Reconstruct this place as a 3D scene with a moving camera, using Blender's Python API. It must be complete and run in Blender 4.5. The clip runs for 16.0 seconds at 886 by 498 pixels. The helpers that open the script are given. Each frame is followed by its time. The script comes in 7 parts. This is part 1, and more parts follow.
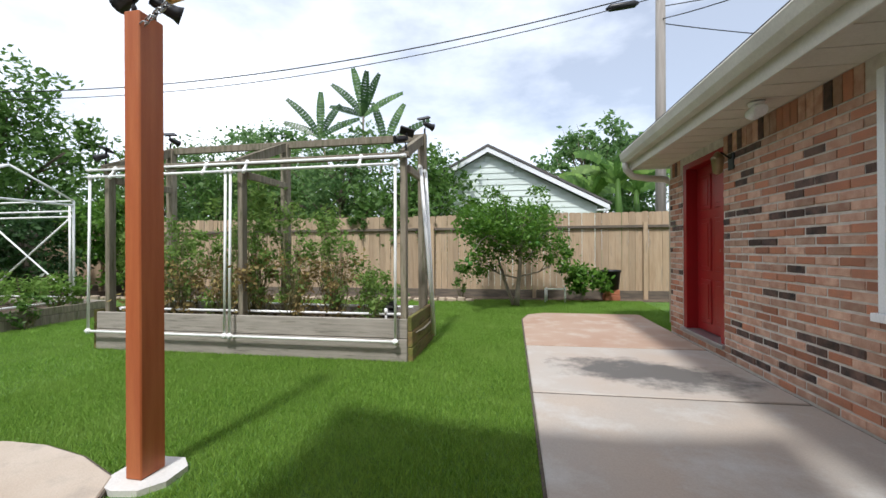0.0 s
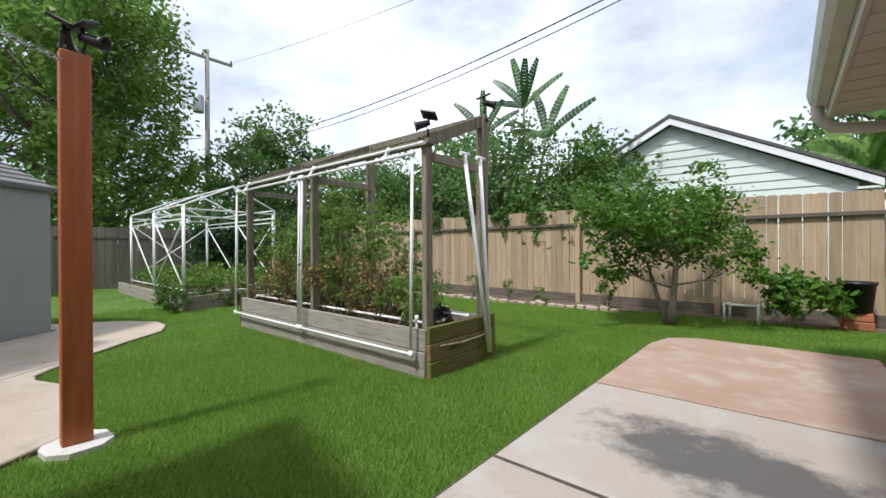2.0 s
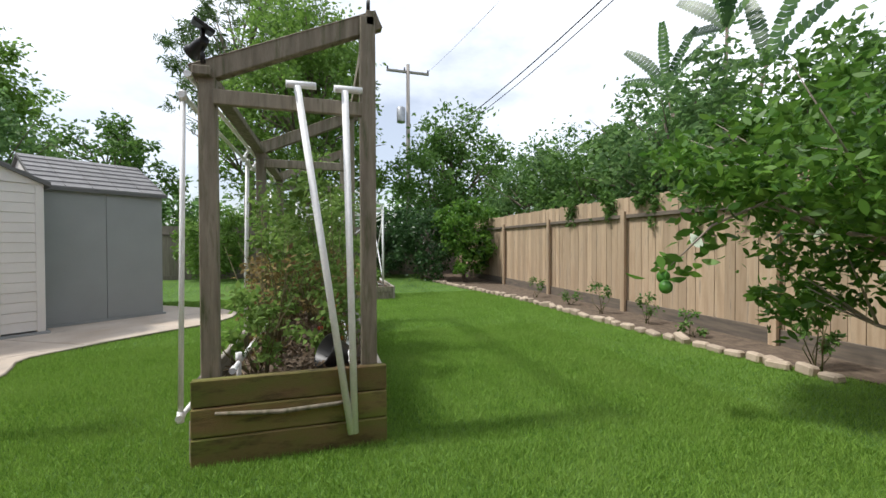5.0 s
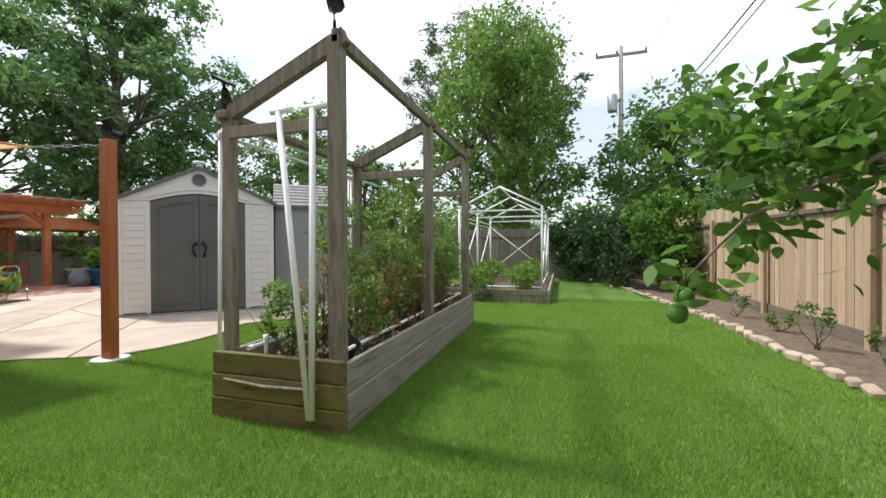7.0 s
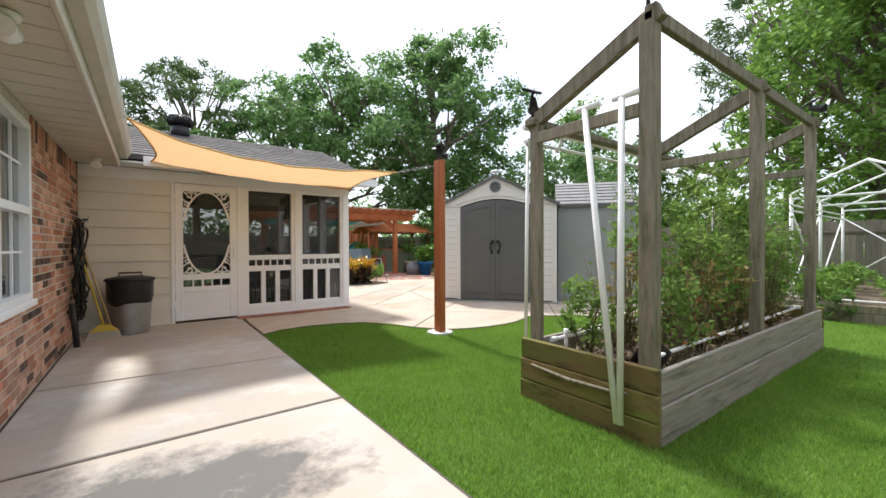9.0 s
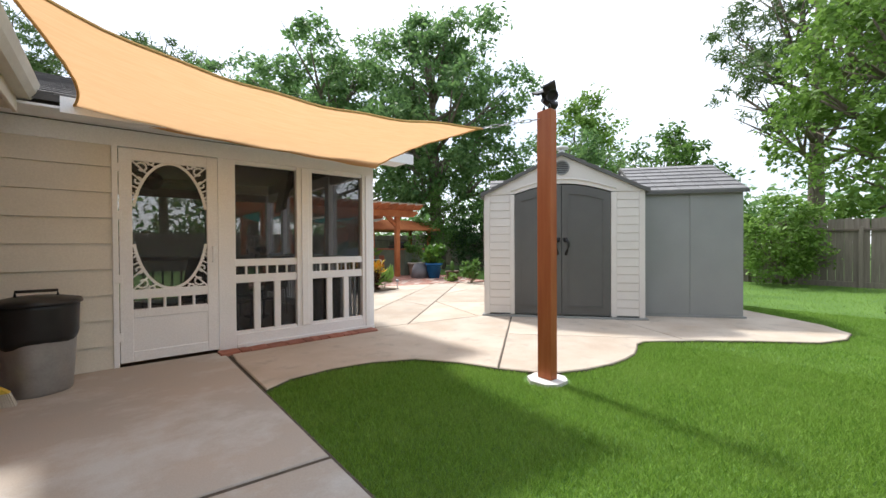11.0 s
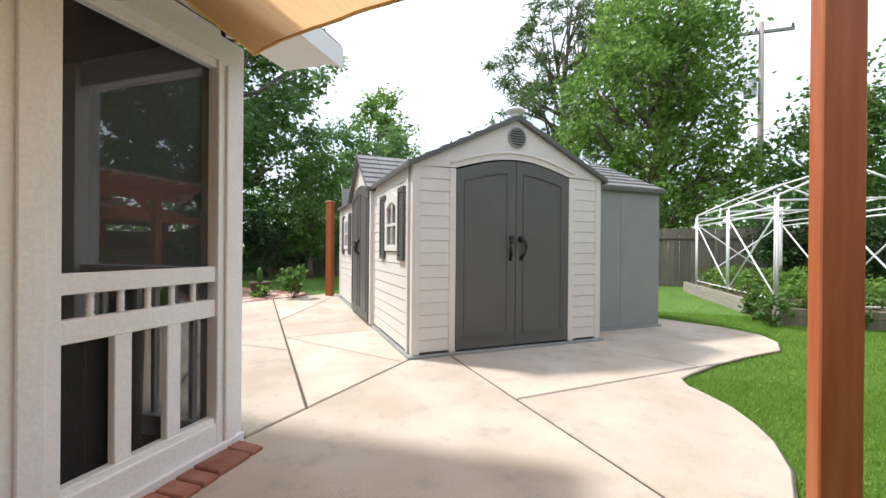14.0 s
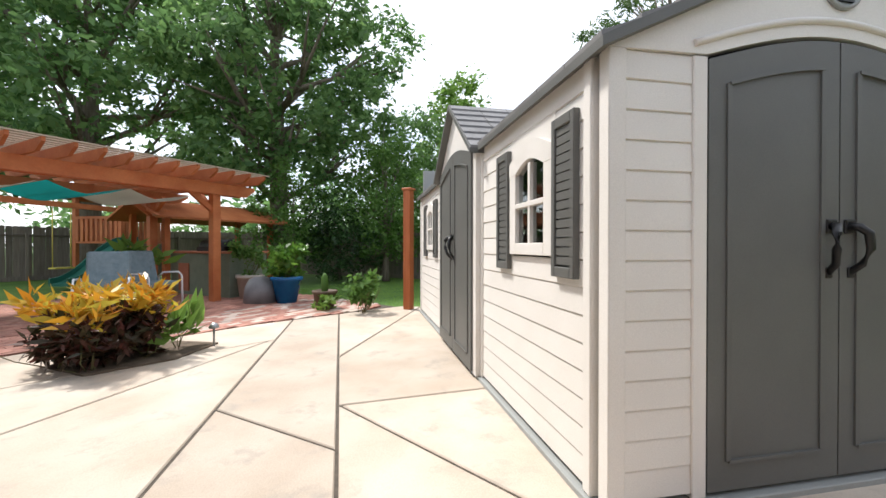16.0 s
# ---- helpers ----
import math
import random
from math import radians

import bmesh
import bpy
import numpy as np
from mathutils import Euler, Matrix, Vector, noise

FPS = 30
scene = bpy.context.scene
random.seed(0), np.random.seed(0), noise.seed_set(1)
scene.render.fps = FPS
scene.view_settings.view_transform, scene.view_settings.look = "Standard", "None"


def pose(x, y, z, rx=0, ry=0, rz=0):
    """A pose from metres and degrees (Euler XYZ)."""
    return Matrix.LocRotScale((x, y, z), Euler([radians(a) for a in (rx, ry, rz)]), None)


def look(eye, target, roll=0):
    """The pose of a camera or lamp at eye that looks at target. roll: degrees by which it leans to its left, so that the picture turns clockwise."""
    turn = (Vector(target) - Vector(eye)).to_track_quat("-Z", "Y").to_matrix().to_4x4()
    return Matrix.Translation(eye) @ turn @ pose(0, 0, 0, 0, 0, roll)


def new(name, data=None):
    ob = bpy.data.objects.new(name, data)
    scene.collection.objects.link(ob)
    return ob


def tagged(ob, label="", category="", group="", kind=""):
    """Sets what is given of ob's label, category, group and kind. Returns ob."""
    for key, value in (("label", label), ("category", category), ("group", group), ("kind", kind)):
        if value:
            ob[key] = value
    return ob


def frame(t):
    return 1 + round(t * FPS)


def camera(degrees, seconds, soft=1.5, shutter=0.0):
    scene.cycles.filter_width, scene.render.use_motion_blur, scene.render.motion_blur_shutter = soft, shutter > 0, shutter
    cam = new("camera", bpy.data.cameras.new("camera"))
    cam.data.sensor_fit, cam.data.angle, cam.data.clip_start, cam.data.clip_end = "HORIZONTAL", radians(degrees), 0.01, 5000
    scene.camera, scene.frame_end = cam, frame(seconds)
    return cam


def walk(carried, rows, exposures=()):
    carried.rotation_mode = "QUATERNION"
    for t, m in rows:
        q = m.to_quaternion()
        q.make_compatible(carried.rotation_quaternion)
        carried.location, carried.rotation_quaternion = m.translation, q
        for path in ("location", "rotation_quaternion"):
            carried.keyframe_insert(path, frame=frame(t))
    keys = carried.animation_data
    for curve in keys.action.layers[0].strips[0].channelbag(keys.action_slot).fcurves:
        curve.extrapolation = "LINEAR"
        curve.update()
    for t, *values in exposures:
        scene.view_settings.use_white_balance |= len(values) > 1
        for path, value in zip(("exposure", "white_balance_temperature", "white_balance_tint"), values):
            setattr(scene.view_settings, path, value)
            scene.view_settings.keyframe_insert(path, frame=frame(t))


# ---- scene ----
cam = camera(95.9, 16.0)
# seconds, x, y, z, yaw, pitch, roll
ROWS = [
    (0.0, -0.062, -0.037, 1.098, 10.038, 0.120, 0.337),
    (0.5, 0.378, 0.186, 1.107, 18.321, 0.059, 0.326),
    (1.0, 0.759, 0.451, 1.104, 27.052, -0.028, 0.194),
    (1.5, 1.024, 0.856, 1.110, 34.919, -0.048, 0.092),
    (2.0, 1.283, 1.296, 1.124, 40.650, -0.155, 0.221),
    (2.5, 1.366, 1.803, 1.115, 47.377, -0.215, 0.264),
    (3.0, 1.404, 2.322, 1.112, 53.174, -0.191, 0.234),
    (3.5, 1.359, 2.832, 1.111, 61.507, -0.182, 0.171),
    (4.0, 1.322, 3.385, 1.122, 65.404, -0.365, 0.281),
    (6.5, 1.200, 5.948, 1.155, 96.350, -0.780, 0.106),
    (7.0, 1.125, 6.190, 1.150, 106.550, -0.480, 0.259),
    (7.5, 1.110, 6.300, 1.138, 117.000, -0.380, 0.177),
    (8.0, 1.202, 6.356, 1.141, 128.944, -0.336, 0.064),
    (8.5, 1.200, 6.246, 1.151, 138.432, -0.334, 0.021),
    (9.0, 1.225, 5.989, 1.135, 143.850, -0.484, 0.198),
    (9.5, 1.199, 5.574, 1.135, 144.878, -0.645, 0.237),
    (12.0, 0.794, 2.495, 1.138, 135.357, -0.738, -0.060),
    (12.5, 0.700, 1.988, 1.138, 131.402, -0.797, -0.351),
    (13.0, 0.490, 1.529, 1.125, 123.198, -0.596, -0.134),
    (13.5, 0.327, 1.056, 1.120, 115.008, -0.367, -0.323),
    (14.0, 0.073, 0.656, 1.097, 107.023, -0.118, -0.472),
    (14.5, -0.351, 0.287, 1.081, 104.515, -0.150, -0.393),
    (15.0, -0.820, -0.007, 1.088, 104.679, -0.326, -0.299),
    (15.5, -1.306, -0.313, 1.107, 111.152, -0.297, -0.230),
    (16.0, -1.862, -0.632, 1.109, 117.592, -0.357, -0.037),
]
walk(cam, [(t, pose(x, y, z, 90 + pitch, roll, yaw)) for t, x, y, z, yaw, pitch, roll in ROWS],
     [(0.0, 0.42, 6150, 10), (3.0, 0.30, 6150, 10), (6.5, 0.60, 6450, 10), (9.5, 0.90, 6400, 10), (12.5, 0.85, 6250, 10), (16.0, 0.88, 6350, 10)])

# ---------------------------------------------------------------- light
world = bpy.data.worlds.new("sky")
scene.world = world
world.use_nodes = True
wn, wl = world.node_tree.nodes, world.node_tree.links
sky = wn.new("ShaderNodeTexSky")
sky.sky_type, sky.sun_disc = "NISHITA", False
sky.sun_elevation, sky.sun_rotation = radians(57), radians(185)
sky.dust_density = 2.0
wc = wn.new("ShaderNodeTexCoord")
wm = wn.new("ShaderNodeMapping")
wm.inputs["Scale"].default_value = (1.0, 1.0, 2.2)
wm.inputs["Location"].default_value = (0.45, 0.3, 0.2)
cl = wn.new("ShaderNodeTexNoise")
cl.inputs["Scale"].default_value, cl.inputs["Detail"].default_value, cl.inputs["Roughness"].default_value = 1.5, 8, 0.55
cr = wn.new("ShaderNodeValToRGB")
cr.color_ramp.elements[0].position, cr.color_ramp.elements[1].position = 0.40, 0.70
cr.color_ramp.elements[0].color = (0.28, 0.28, 0.28, 1)
wx = wn.new("ShaderNodeMixRGB")
wx.inputs[2].default_value = (12.5, 12.8, 13.4, 1)
wl.new(wc.outputs["Generated"], wm.inputs["Vector"])
wl.new(wm.outputs["Vector"], cl.inputs["Vector"])
wl.new(cl.outputs["Fac"], cr.inputs["Fac"])
wl.new(cr.outputs["Color"], wx.inputs[0])
wl.new(sky.outputs["Color"], wx.inputs[1])
wl.new(wx.outputs["Color"], wn["Background"].inputs["Color"])
wn["Background"].inputs["Strength"].default_value = 0.10
sun = new("sun", bpy.data.lights.new("sun", "SUN"))
sun.data.energy, sun.data.angle, sun.data.color = 2.9, radians(5), (1.0, 0.96, 0.90)
sun.matrix_world = look((0, 0, 30), (1.8, 18.9, 0))

# ---------------------------------------------------------------- materials
def mat(name, a, b=None, rough=0.8, scale=6.0, bump=0.15, bscale=60.0, metal=0.0, stretch=(1, 1, 1), rnd=0.0, spec=0.4, stain=None, coords="Object"):
    """A painted, grained or stained surface: two tones by a broad noise, fine grain in tone and relief, a shift per piece."""
    m = bpy.data.materials.new(name)
    m.use_nodes = True
    n, l = m.node_tree.nodes, m.node_tree.links
    p = n["Principled BSDF"]
    p.inputs["Roughness"].default_value, p.inputs["Metallic"].default_value = rough, metal
    p.inputs["Specular IOR Level"].default_value = spec
    b = b or tuple(c * 0.8 for c in a)
    tc, mp = n.new("ShaderNodeTexCoord"), n.new("ShaderNodeMapping")
    mp.inputs["Scale"].default_value = stretch
    l.new(tc.outputs[coords], mp.inputs["Vector"])
    info = n.new("ShaderNodeObjectInfo")
    off = n.new("ShaderNodeVectorMath")
    off.operation = "MULTIPLY_ADD"
    off.inputs[1].default_value = (17, 23, 31)
    l.new(info.outputs["Random"], off.inputs[0])
    l.new(mp.outputs["Vector"], off.inputs[2])
    n1, n2 = n.new("ShaderNodeTexNoise"), n.new("ShaderNodeTexNoise")
    n1.inputs["Scale"].default_value, n1.inputs["Detail"].default_value = scale, 5
    n2.inputs["Scale"].default_value, n2.inputs["Detail"].default_value = bscale, 4
    l.new(off.outputs[0], n1.inputs["Vector"])
    l.new(off.outputs[0], n2.inputs["Vector"])
    r = n.new("ShaderNodeValToRGB")
    r.color_ramp.elements[0].position, r.color_ramp.elements[1].position = 0.32, 0.68
    r.color_ramp.elements[0].color, r.color_ramp.elements[1].color = (*a, 1), (*b, 1)
    l.new(n1.outputs["Fac"], r.inputs["Fac"])
    col = r.outputs["Color"]
    if stain:
        n3 = n.new("ShaderNodeTexNoise")
        n3.inputs["Scale"].default_value, n3.inputs["Detail"].default_value, n3.inputs["Roughness"].default_value = stain[1], 7, 0.65
        l.new(off.outputs[0], n3.inputs["Vector"])
        r3 = n.new("ShaderNodeValToRGB")
        r3.color_ramp.elements[0].position, r3.color_ramp.elements[1].position = stain[2], stain[2] + 0.18
        l.new(n3.outputs["Fac"], r3.inputs["Fac"])
        mx = n.new("ShaderNodeMixRGB")
        mx.inputs[2].default_value = (*stain[0], 1)
        l.new(r3.outputs["Color"], mx.inputs[0])
        l.new(col, mx.inputs[1])
        col = mx.outputs["Color"]
    hs = n.new("ShaderNodeHueSaturation")
    grain = n.new("ShaderNodeMapRange")
    grain.inputs["To Min"].default_value, grain.inputs["To Max"].default_value = 0.86, 1.14
    l.new(n2.outputs["Fac"], grain.inputs["Value"])
    piece = n.new("ShaderNodeMapRange")
    piece.inputs["To Min"].default_value, piece.inputs["To Max"].default_value = 1 - rnd, 1 + rnd
    geo = n.new("ShaderNodeNewGeometry")
    both = n.new("ShaderNodeMath")
    both.operation = "ADD"
    wrap = n.new("ShaderNodeMath")
    wrap.operation = "FRACT"
    l.new(info.outputs["Random"], both.inputs[0])
    l.new(geo.outputs["Random Per Island"], both.inputs[1])
    l.new(both.outputs[0], wrap.inputs[0])
    l.new(wrap.outputs[0], piece.inputs["Value"])
    mul = n.new("ShaderNodeMath")
    mul.operation = "MULTIPLY"
    l.new(grain.outputs[0], mul.inputs[0])
    l.new(piece.outputs[0], mul.inputs[1])
    l.new(mul.outputs[0], hs.inputs["Value"])
    l.new(col, hs.inputs["Color"])
    l.new(hs.outputs["Color"], p.inputs["Base Color"])
    if bump:
        bp = n.new("ShaderNodeBump")
        bp.inputs["Strength"].default_value, bp.inputs["Distance"].default_value = bump, 0.01
        l.new(n2.outputs["Fac"], bp.inputs["Height"])
        l.new(bp.outputs["Normal"], p.inputs["Normal"])
    return m


def leaf_mat(name, a, b, trans=0.35, rough=0.5):
    """Leaves: a tone for every leaf, light that shines through, a soft gloss."""
    m = bpy.data.materials.new(name)
    m.use_nodes = True
    n, l = m.node_tree.nodes, m.node_tree.links
    p = n["Principled BSDF"]
    geo, r = n.new("ShaderNodeNewGeometry"), n.new("ShaderNodeValToRGB")
    r.color_ramp.elements[0].color, r.color_ramp.elements[1].color = (*a, 1), (*b, 1)
    l.new(geo.outputs["Random Per Island"], r.inputs["Fac"])
    l.new(r.outputs["Color"], p.inputs["Base Color"])
    p.inputs["Roughness"].default_value, p.inputs["Specular IOR Level"].default_value = rough, 0.3
    tr, mx = n.new("ShaderNodeBsdfTranslucent"), n.new("ShaderNodeMixShader")
    l.new(r.outputs["Color"], tr.inputs["Color"])
    mx.inputs[0].default_value = trans
    l.new(p.outputs[0], mx.inputs[1])
    l.new(tr.outputs[0], mx.inputs[2])
    l.new(mx.outputs[0], n["Material Output"].inputs["Surface"])
    return m


def see_through(name, colour, clear, rough=0.5):
    """A fine net or screen: threads that cover a share of the surface."""
    m = bpy.data.materials.new(name)
    m.use_nodes = True
    n, l = m.node_tree.nodes, m.node_tree.links
    p = n["Principled BSDF"]
    p.inputs["Base Color"].default_value, p.inputs["Roughness"].default_value = (*colour, 1), rough
    tr, mx = n.new("ShaderNodeBsdfTransparent"), n.new("ShaderNodeMixShader")
    mx.inputs[0].default_value = clear
    l.new(p.outputs[0], mx.inputs[1])
    l.new(tr.outputs[0], mx.inputs[2])
    l.new(mx.outputs[0], n["Material Output"].inputs["Surface"])
    return m


def glass_mat():
    m = bpy.data.materials.new("window_glass")
    m.use_nodes = True
    p = m.node_tree.nodes["Principled BSDF"]
    p.inputs["Base Color"].default_value = (0.75, 0.8, 0.8, 1)
    p.inputs["Roughness"].default_value, p.inputs["Transmission Weight"].default_value, p.inputs["IOR"].default_value = 0.02, 1.0, 1.45
    return m


GRASS = mat("lawn", (0.06, 0.13, 0.02), (0.10, 0.19, 0.03), 0.9, 1.2, 0.6, 90, stain=((0.11, 0.17, 0.05), 3.0, 0.62))
SOIL = mat("soil", (0.09, 0.065, 0.045), (0.16, 0.12, 0.085), 0.95, 9, 0.8, 70, stain=((0.05, 0.035, 0.025), 14, 0.55))
CONCRETE = mat("concrete", (0.42, 0.34, 0.265), (0.52, 0.45, 0.375), 0.75, 1.7, 0.3, 120, stain=((0.36, 0.315, 0.265), 4.5, 0.54), rnd=0.09)
SLAB = mat("grey_concrete", (0.38, 0.355, 0.325), (0.44, 0.375, 0.315), 0.7, 1.3, 0.15, 120, stain=((0.49, 0.48, 0.46), 1.9, 0.50), rnd=0.06)
SLAB_STAINED = mat("stained_concrete", (0.42, 0.39, 0.355), (0.41, 0.345, 0.29), 0.7, 1.6, 0.12, 120, stain=((0.46, 0.44, 0.41), 2.4, 0.52))
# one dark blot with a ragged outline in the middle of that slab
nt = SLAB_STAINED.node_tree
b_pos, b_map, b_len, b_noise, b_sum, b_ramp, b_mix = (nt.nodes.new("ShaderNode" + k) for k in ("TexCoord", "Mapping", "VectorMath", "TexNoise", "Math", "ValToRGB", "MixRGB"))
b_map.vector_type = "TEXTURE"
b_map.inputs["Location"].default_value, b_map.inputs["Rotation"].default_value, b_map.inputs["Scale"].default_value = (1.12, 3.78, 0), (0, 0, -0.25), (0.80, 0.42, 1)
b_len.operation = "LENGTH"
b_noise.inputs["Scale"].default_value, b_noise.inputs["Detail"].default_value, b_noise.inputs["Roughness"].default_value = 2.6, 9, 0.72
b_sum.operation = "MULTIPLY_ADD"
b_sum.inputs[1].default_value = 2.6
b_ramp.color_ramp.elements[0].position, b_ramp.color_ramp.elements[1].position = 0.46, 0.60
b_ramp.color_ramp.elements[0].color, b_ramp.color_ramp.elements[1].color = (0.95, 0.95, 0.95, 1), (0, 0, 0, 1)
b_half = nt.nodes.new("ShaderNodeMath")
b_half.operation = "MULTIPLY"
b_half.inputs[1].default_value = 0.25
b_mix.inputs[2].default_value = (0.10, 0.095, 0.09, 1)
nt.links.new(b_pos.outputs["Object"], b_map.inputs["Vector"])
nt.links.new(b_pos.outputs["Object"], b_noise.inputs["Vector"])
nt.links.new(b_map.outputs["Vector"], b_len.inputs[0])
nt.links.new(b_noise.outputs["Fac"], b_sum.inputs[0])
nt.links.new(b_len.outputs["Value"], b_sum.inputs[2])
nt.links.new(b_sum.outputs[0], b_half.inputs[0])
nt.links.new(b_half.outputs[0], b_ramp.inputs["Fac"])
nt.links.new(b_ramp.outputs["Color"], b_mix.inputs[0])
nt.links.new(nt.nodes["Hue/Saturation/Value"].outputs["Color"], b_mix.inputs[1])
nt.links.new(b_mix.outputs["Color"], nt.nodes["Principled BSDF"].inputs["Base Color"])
PINK = mat("pinkish_concrete", (0.36, 0.235, 0.17), (0.40, 0.29, 0.22), 0.75, 1.6, 0.12, 120, stain=((0.44, 0.36, 0.295), 3.2, 0.50))
JOINT = mat("joint", (0.06, 0.05, 0.04), (0.11, 0.09, 0.07), 0.95, 20, 0.5, 90)
CEDAR = mat("stained_cedar", (0.36, 0.095, 0.030), (0.43, 0.135, 0.045), 0.55, 3, 0.1, 40, stretch=(9, 9, 0.7), rnd=0.08, stain=((0.22, 0.05, 0.02), 6, 0.68))
CEDAR_X = mat("stained_cedar_beam", (0.40, 0.11, 0.035), (0.50, 0.17, 0.06), 0.6, 3, 0.1, 30, rnd=0.12)
GREYWOOD = mat("weathered_wood", (0.17, 0.145, 0.105), (0.27, 0.235, 0.175), 0.9, 5, 0.3, 45, stretch=(6, 6, 0.8), rnd=0.14, stain=((0.085, 0.095, 0.04), 4, 0.52))
PLANKWOOD = mat("weathered_plank", (0.27, 0.245, 0.21), (0.36, 0.325, 0.28), 0.9, 5, 0.3, 45, stretch=(0.6, 7, 7), rnd=0.12, stain=((0.13, 0.12, 0.09), 4, 0.54))
MOSSWOOD = mat("mossy_plank", (0.21, 0.135, 0.06), (0.15, 0.17, 0.035), 0.9, 2, 0.5, 50, stretch=(5, 1.1, 5), rnd=0.2, stain=((0.06, 0.045, 0.02), 3.2, 0.52))
FENCE = mat("fence_board", (0.35, 0.25, 0.16), (0.47, 0.355, 0.24), 0.85, 3, 0.2, 50, stretch=(7, 7, 0.6), rnd=0.16, stain=((0.22, 0.18, 0.135), 3, 0.55))
FENCE_GREY = mat("grey_fence_board", (0.17, 0.145, 0.115), (0.24, 0.205, 0.165), 0.9, 3, 0.2, 50, stretch=(7, 7, 0.6), rnd=0.16)
RAILWOOD = mat("rail_wood", (0.10, 0.085, 0.07), (0.18, 0.145, 0.11), 0.9, 4, 0.2, 50, stretch=(0.8, 6, 6), rnd=0.1)
WHITE = mat("white_paint", (0.83, 0.845, 0.865), (0.79, 0.805, 0.825), 0.45, 2.5, 0.03, 80)
CREAM = mat("cream_siding", (0.72, 0.69, 0.61), (0.66, 0.63, 0.55), 0.55, 2, 0.06, 70)
SOFFIT = mat("soffit_paint", (0.62, 0.58, 0.50), (0.56, 0.52, 0.44), 0.6, 2, 0.05, 60)
GUTTER = mat("gutter_paint", (0.60, 0.57, 0.49), (0.50, 0.47, 0.40), 0.4, 3, 0.03, 60)
PVC = mat("pvc_pipe", (0.86, 0.86, 0.85), (0.80, 0.80, 0.78), 0.35, 4, 0.02, 80, stain=((0.5, 0.5, 0.42), 8, 0.7))
RED = mat("red_paint", (0.30, 0.012, 0.014), (0.24, 0.010, 0.012), 0.38, 3, 0.03, 60)
SHED = mat("shed_resin", (0.72, 0.685, 0.64), (0.68, 0.645, 0.60), 0.55, 3, 0.08, 220)
SHED_DOOR = mat("shed_door_resin", (0.105, 0.105, 0.098), (0.12, 0.12, 0.112), 0.5, 3, 0.08, 220)
SHED_GREY = mat("grey_resin", (0.30, 0.31, 0.30), (0.27, 0.28, 0.27), 0.55, 2, 0.06, 200)
SHINGLE = mat("shingle", (0.085, 0.08, 0.078), (0.13, 0.12, 0.115), 0.9, 8, 0.5, 150, rnd=0.18)
SHED_TILE = mat("shed_roof_resin", (0.155, 0.15, 0.15), (0.20, 0.195, 0.19), 0.6, 8, 0.2, 90, rnd=0.1)
DARK = mat("dark_plastic", (0.012, 0.012, 0.013), (0.02, 0.02, 0.021), 0.4, 8, 0.05, 90)
METAL = mat("galvanised_metal", (0.42, 0.43, 0.44), (0.34, 0.35, 0.36), 0.4, 6, 0.05, 60, metal=0.8)
SAIL = mat("sail_cloth", (0.66, 0.40, 0.14), (0.72, 0.45, 0.17), 0.85, 3, 0.25, 160, stretch=(1, 6, 1))
BARK = mat("bark", (0.12, 0.095, 0.07), (0.20, 0.165, 0.13), 0.95, 4, 0.9, 30, stretch=(4, 4, 0.7))
PALEBARK = mat("pale_bark", (0.33, 0.28, 0.23), (0.24, 0.20, 0.16), 0.9, 5, 0.5, 40)
POLEWOOD = mat("pole_wood", (0.34, 0.31, 0.28), (0.26, 0.235, 0.21), 0.9, 3, 0.3, 40, stretch=(6, 6, 0.4))
MINT = mat("pale_siding", (0.68, 0.75, 0.71), (0.64, 0.71, 0.67), 0.6, 3, 0.04, 60)
GLASS = glass_mat()
SCREEN = see_through("insect_screen", (0.02, 0.02, 0.022), 0.62)
FLOORWOOD = mat("porch_floor", (0.09, 0.05, 0.035), (0.13, 0.075, 0.05), 0.5, 4, 0.1, 60)
ROOM = mat("mid_grey", (0.28, 0.27, 0.26), (0.24, 0.23, 0.22), 0.8, 3, 0.05, 50)
BRICKS = [mat("brick_" + k, a, b, 0.9, 12, 0.6, 120, rnd=0.28) for k, a, b in (
    ("rose", (0.40, 0.215, 0.15), (0.56, 0.37, 0.275)), ("orange", (0.45, 0.19, 0.11), (0.36, 0.17, 0.11)), ("dark", (0.045, 0.034, 0.032), (0.15, 0.09, 0.07)))]
MORTAR = mat("mortar", (0.66, 0.62, 0.57), (0.48, 0.44, 0.39), 0.95, 12, 0.4, 120)
LEAF_OAK = leaf_mat("leaves_oak", (0.085, 0.175, 0.06), (0.20, 0.33, 0.11), 0.55)
LEAF_LIGHT = leaf_mat("leaves_light", (0.11, 0.21, 0.035), (0.22, 0.36, 0.075), 0.48)
LEAF_MID = leaf_mat("leaves_mid", (0.07, 0.155, 0.032), (0.15, 0.27, 0.06), 0.45)
LEAF_DARK = leaf_mat("leaves_dark", (0.03, 0.075, 0.025), (0.07, 0.14, 0.045), 0.35, 0.35)
LEAF_PINE = leaf_mat("needles_pine", (0.06, 0.11, 0.035), (0.12, 0.19, 0.06), 0.35)
LEAF_CITRUS = leaf_mat("leaves_citrus", (0.055, 0.145, 0.02), (0.17, 0.32, 0.05), 0.48, 0.3)
LEAF_TOMATO = leaf_mat("leaves_tomato", (0.11, 0.21, 0.04), (0.25, 0.37, 0.09), 0.5, 0.6)
LEAF_DRY = leaf_mat("leaves_dry", (0.16, 0.10, 0.045), (0.38, 0.30, 0.11), 0.4, 0.7)
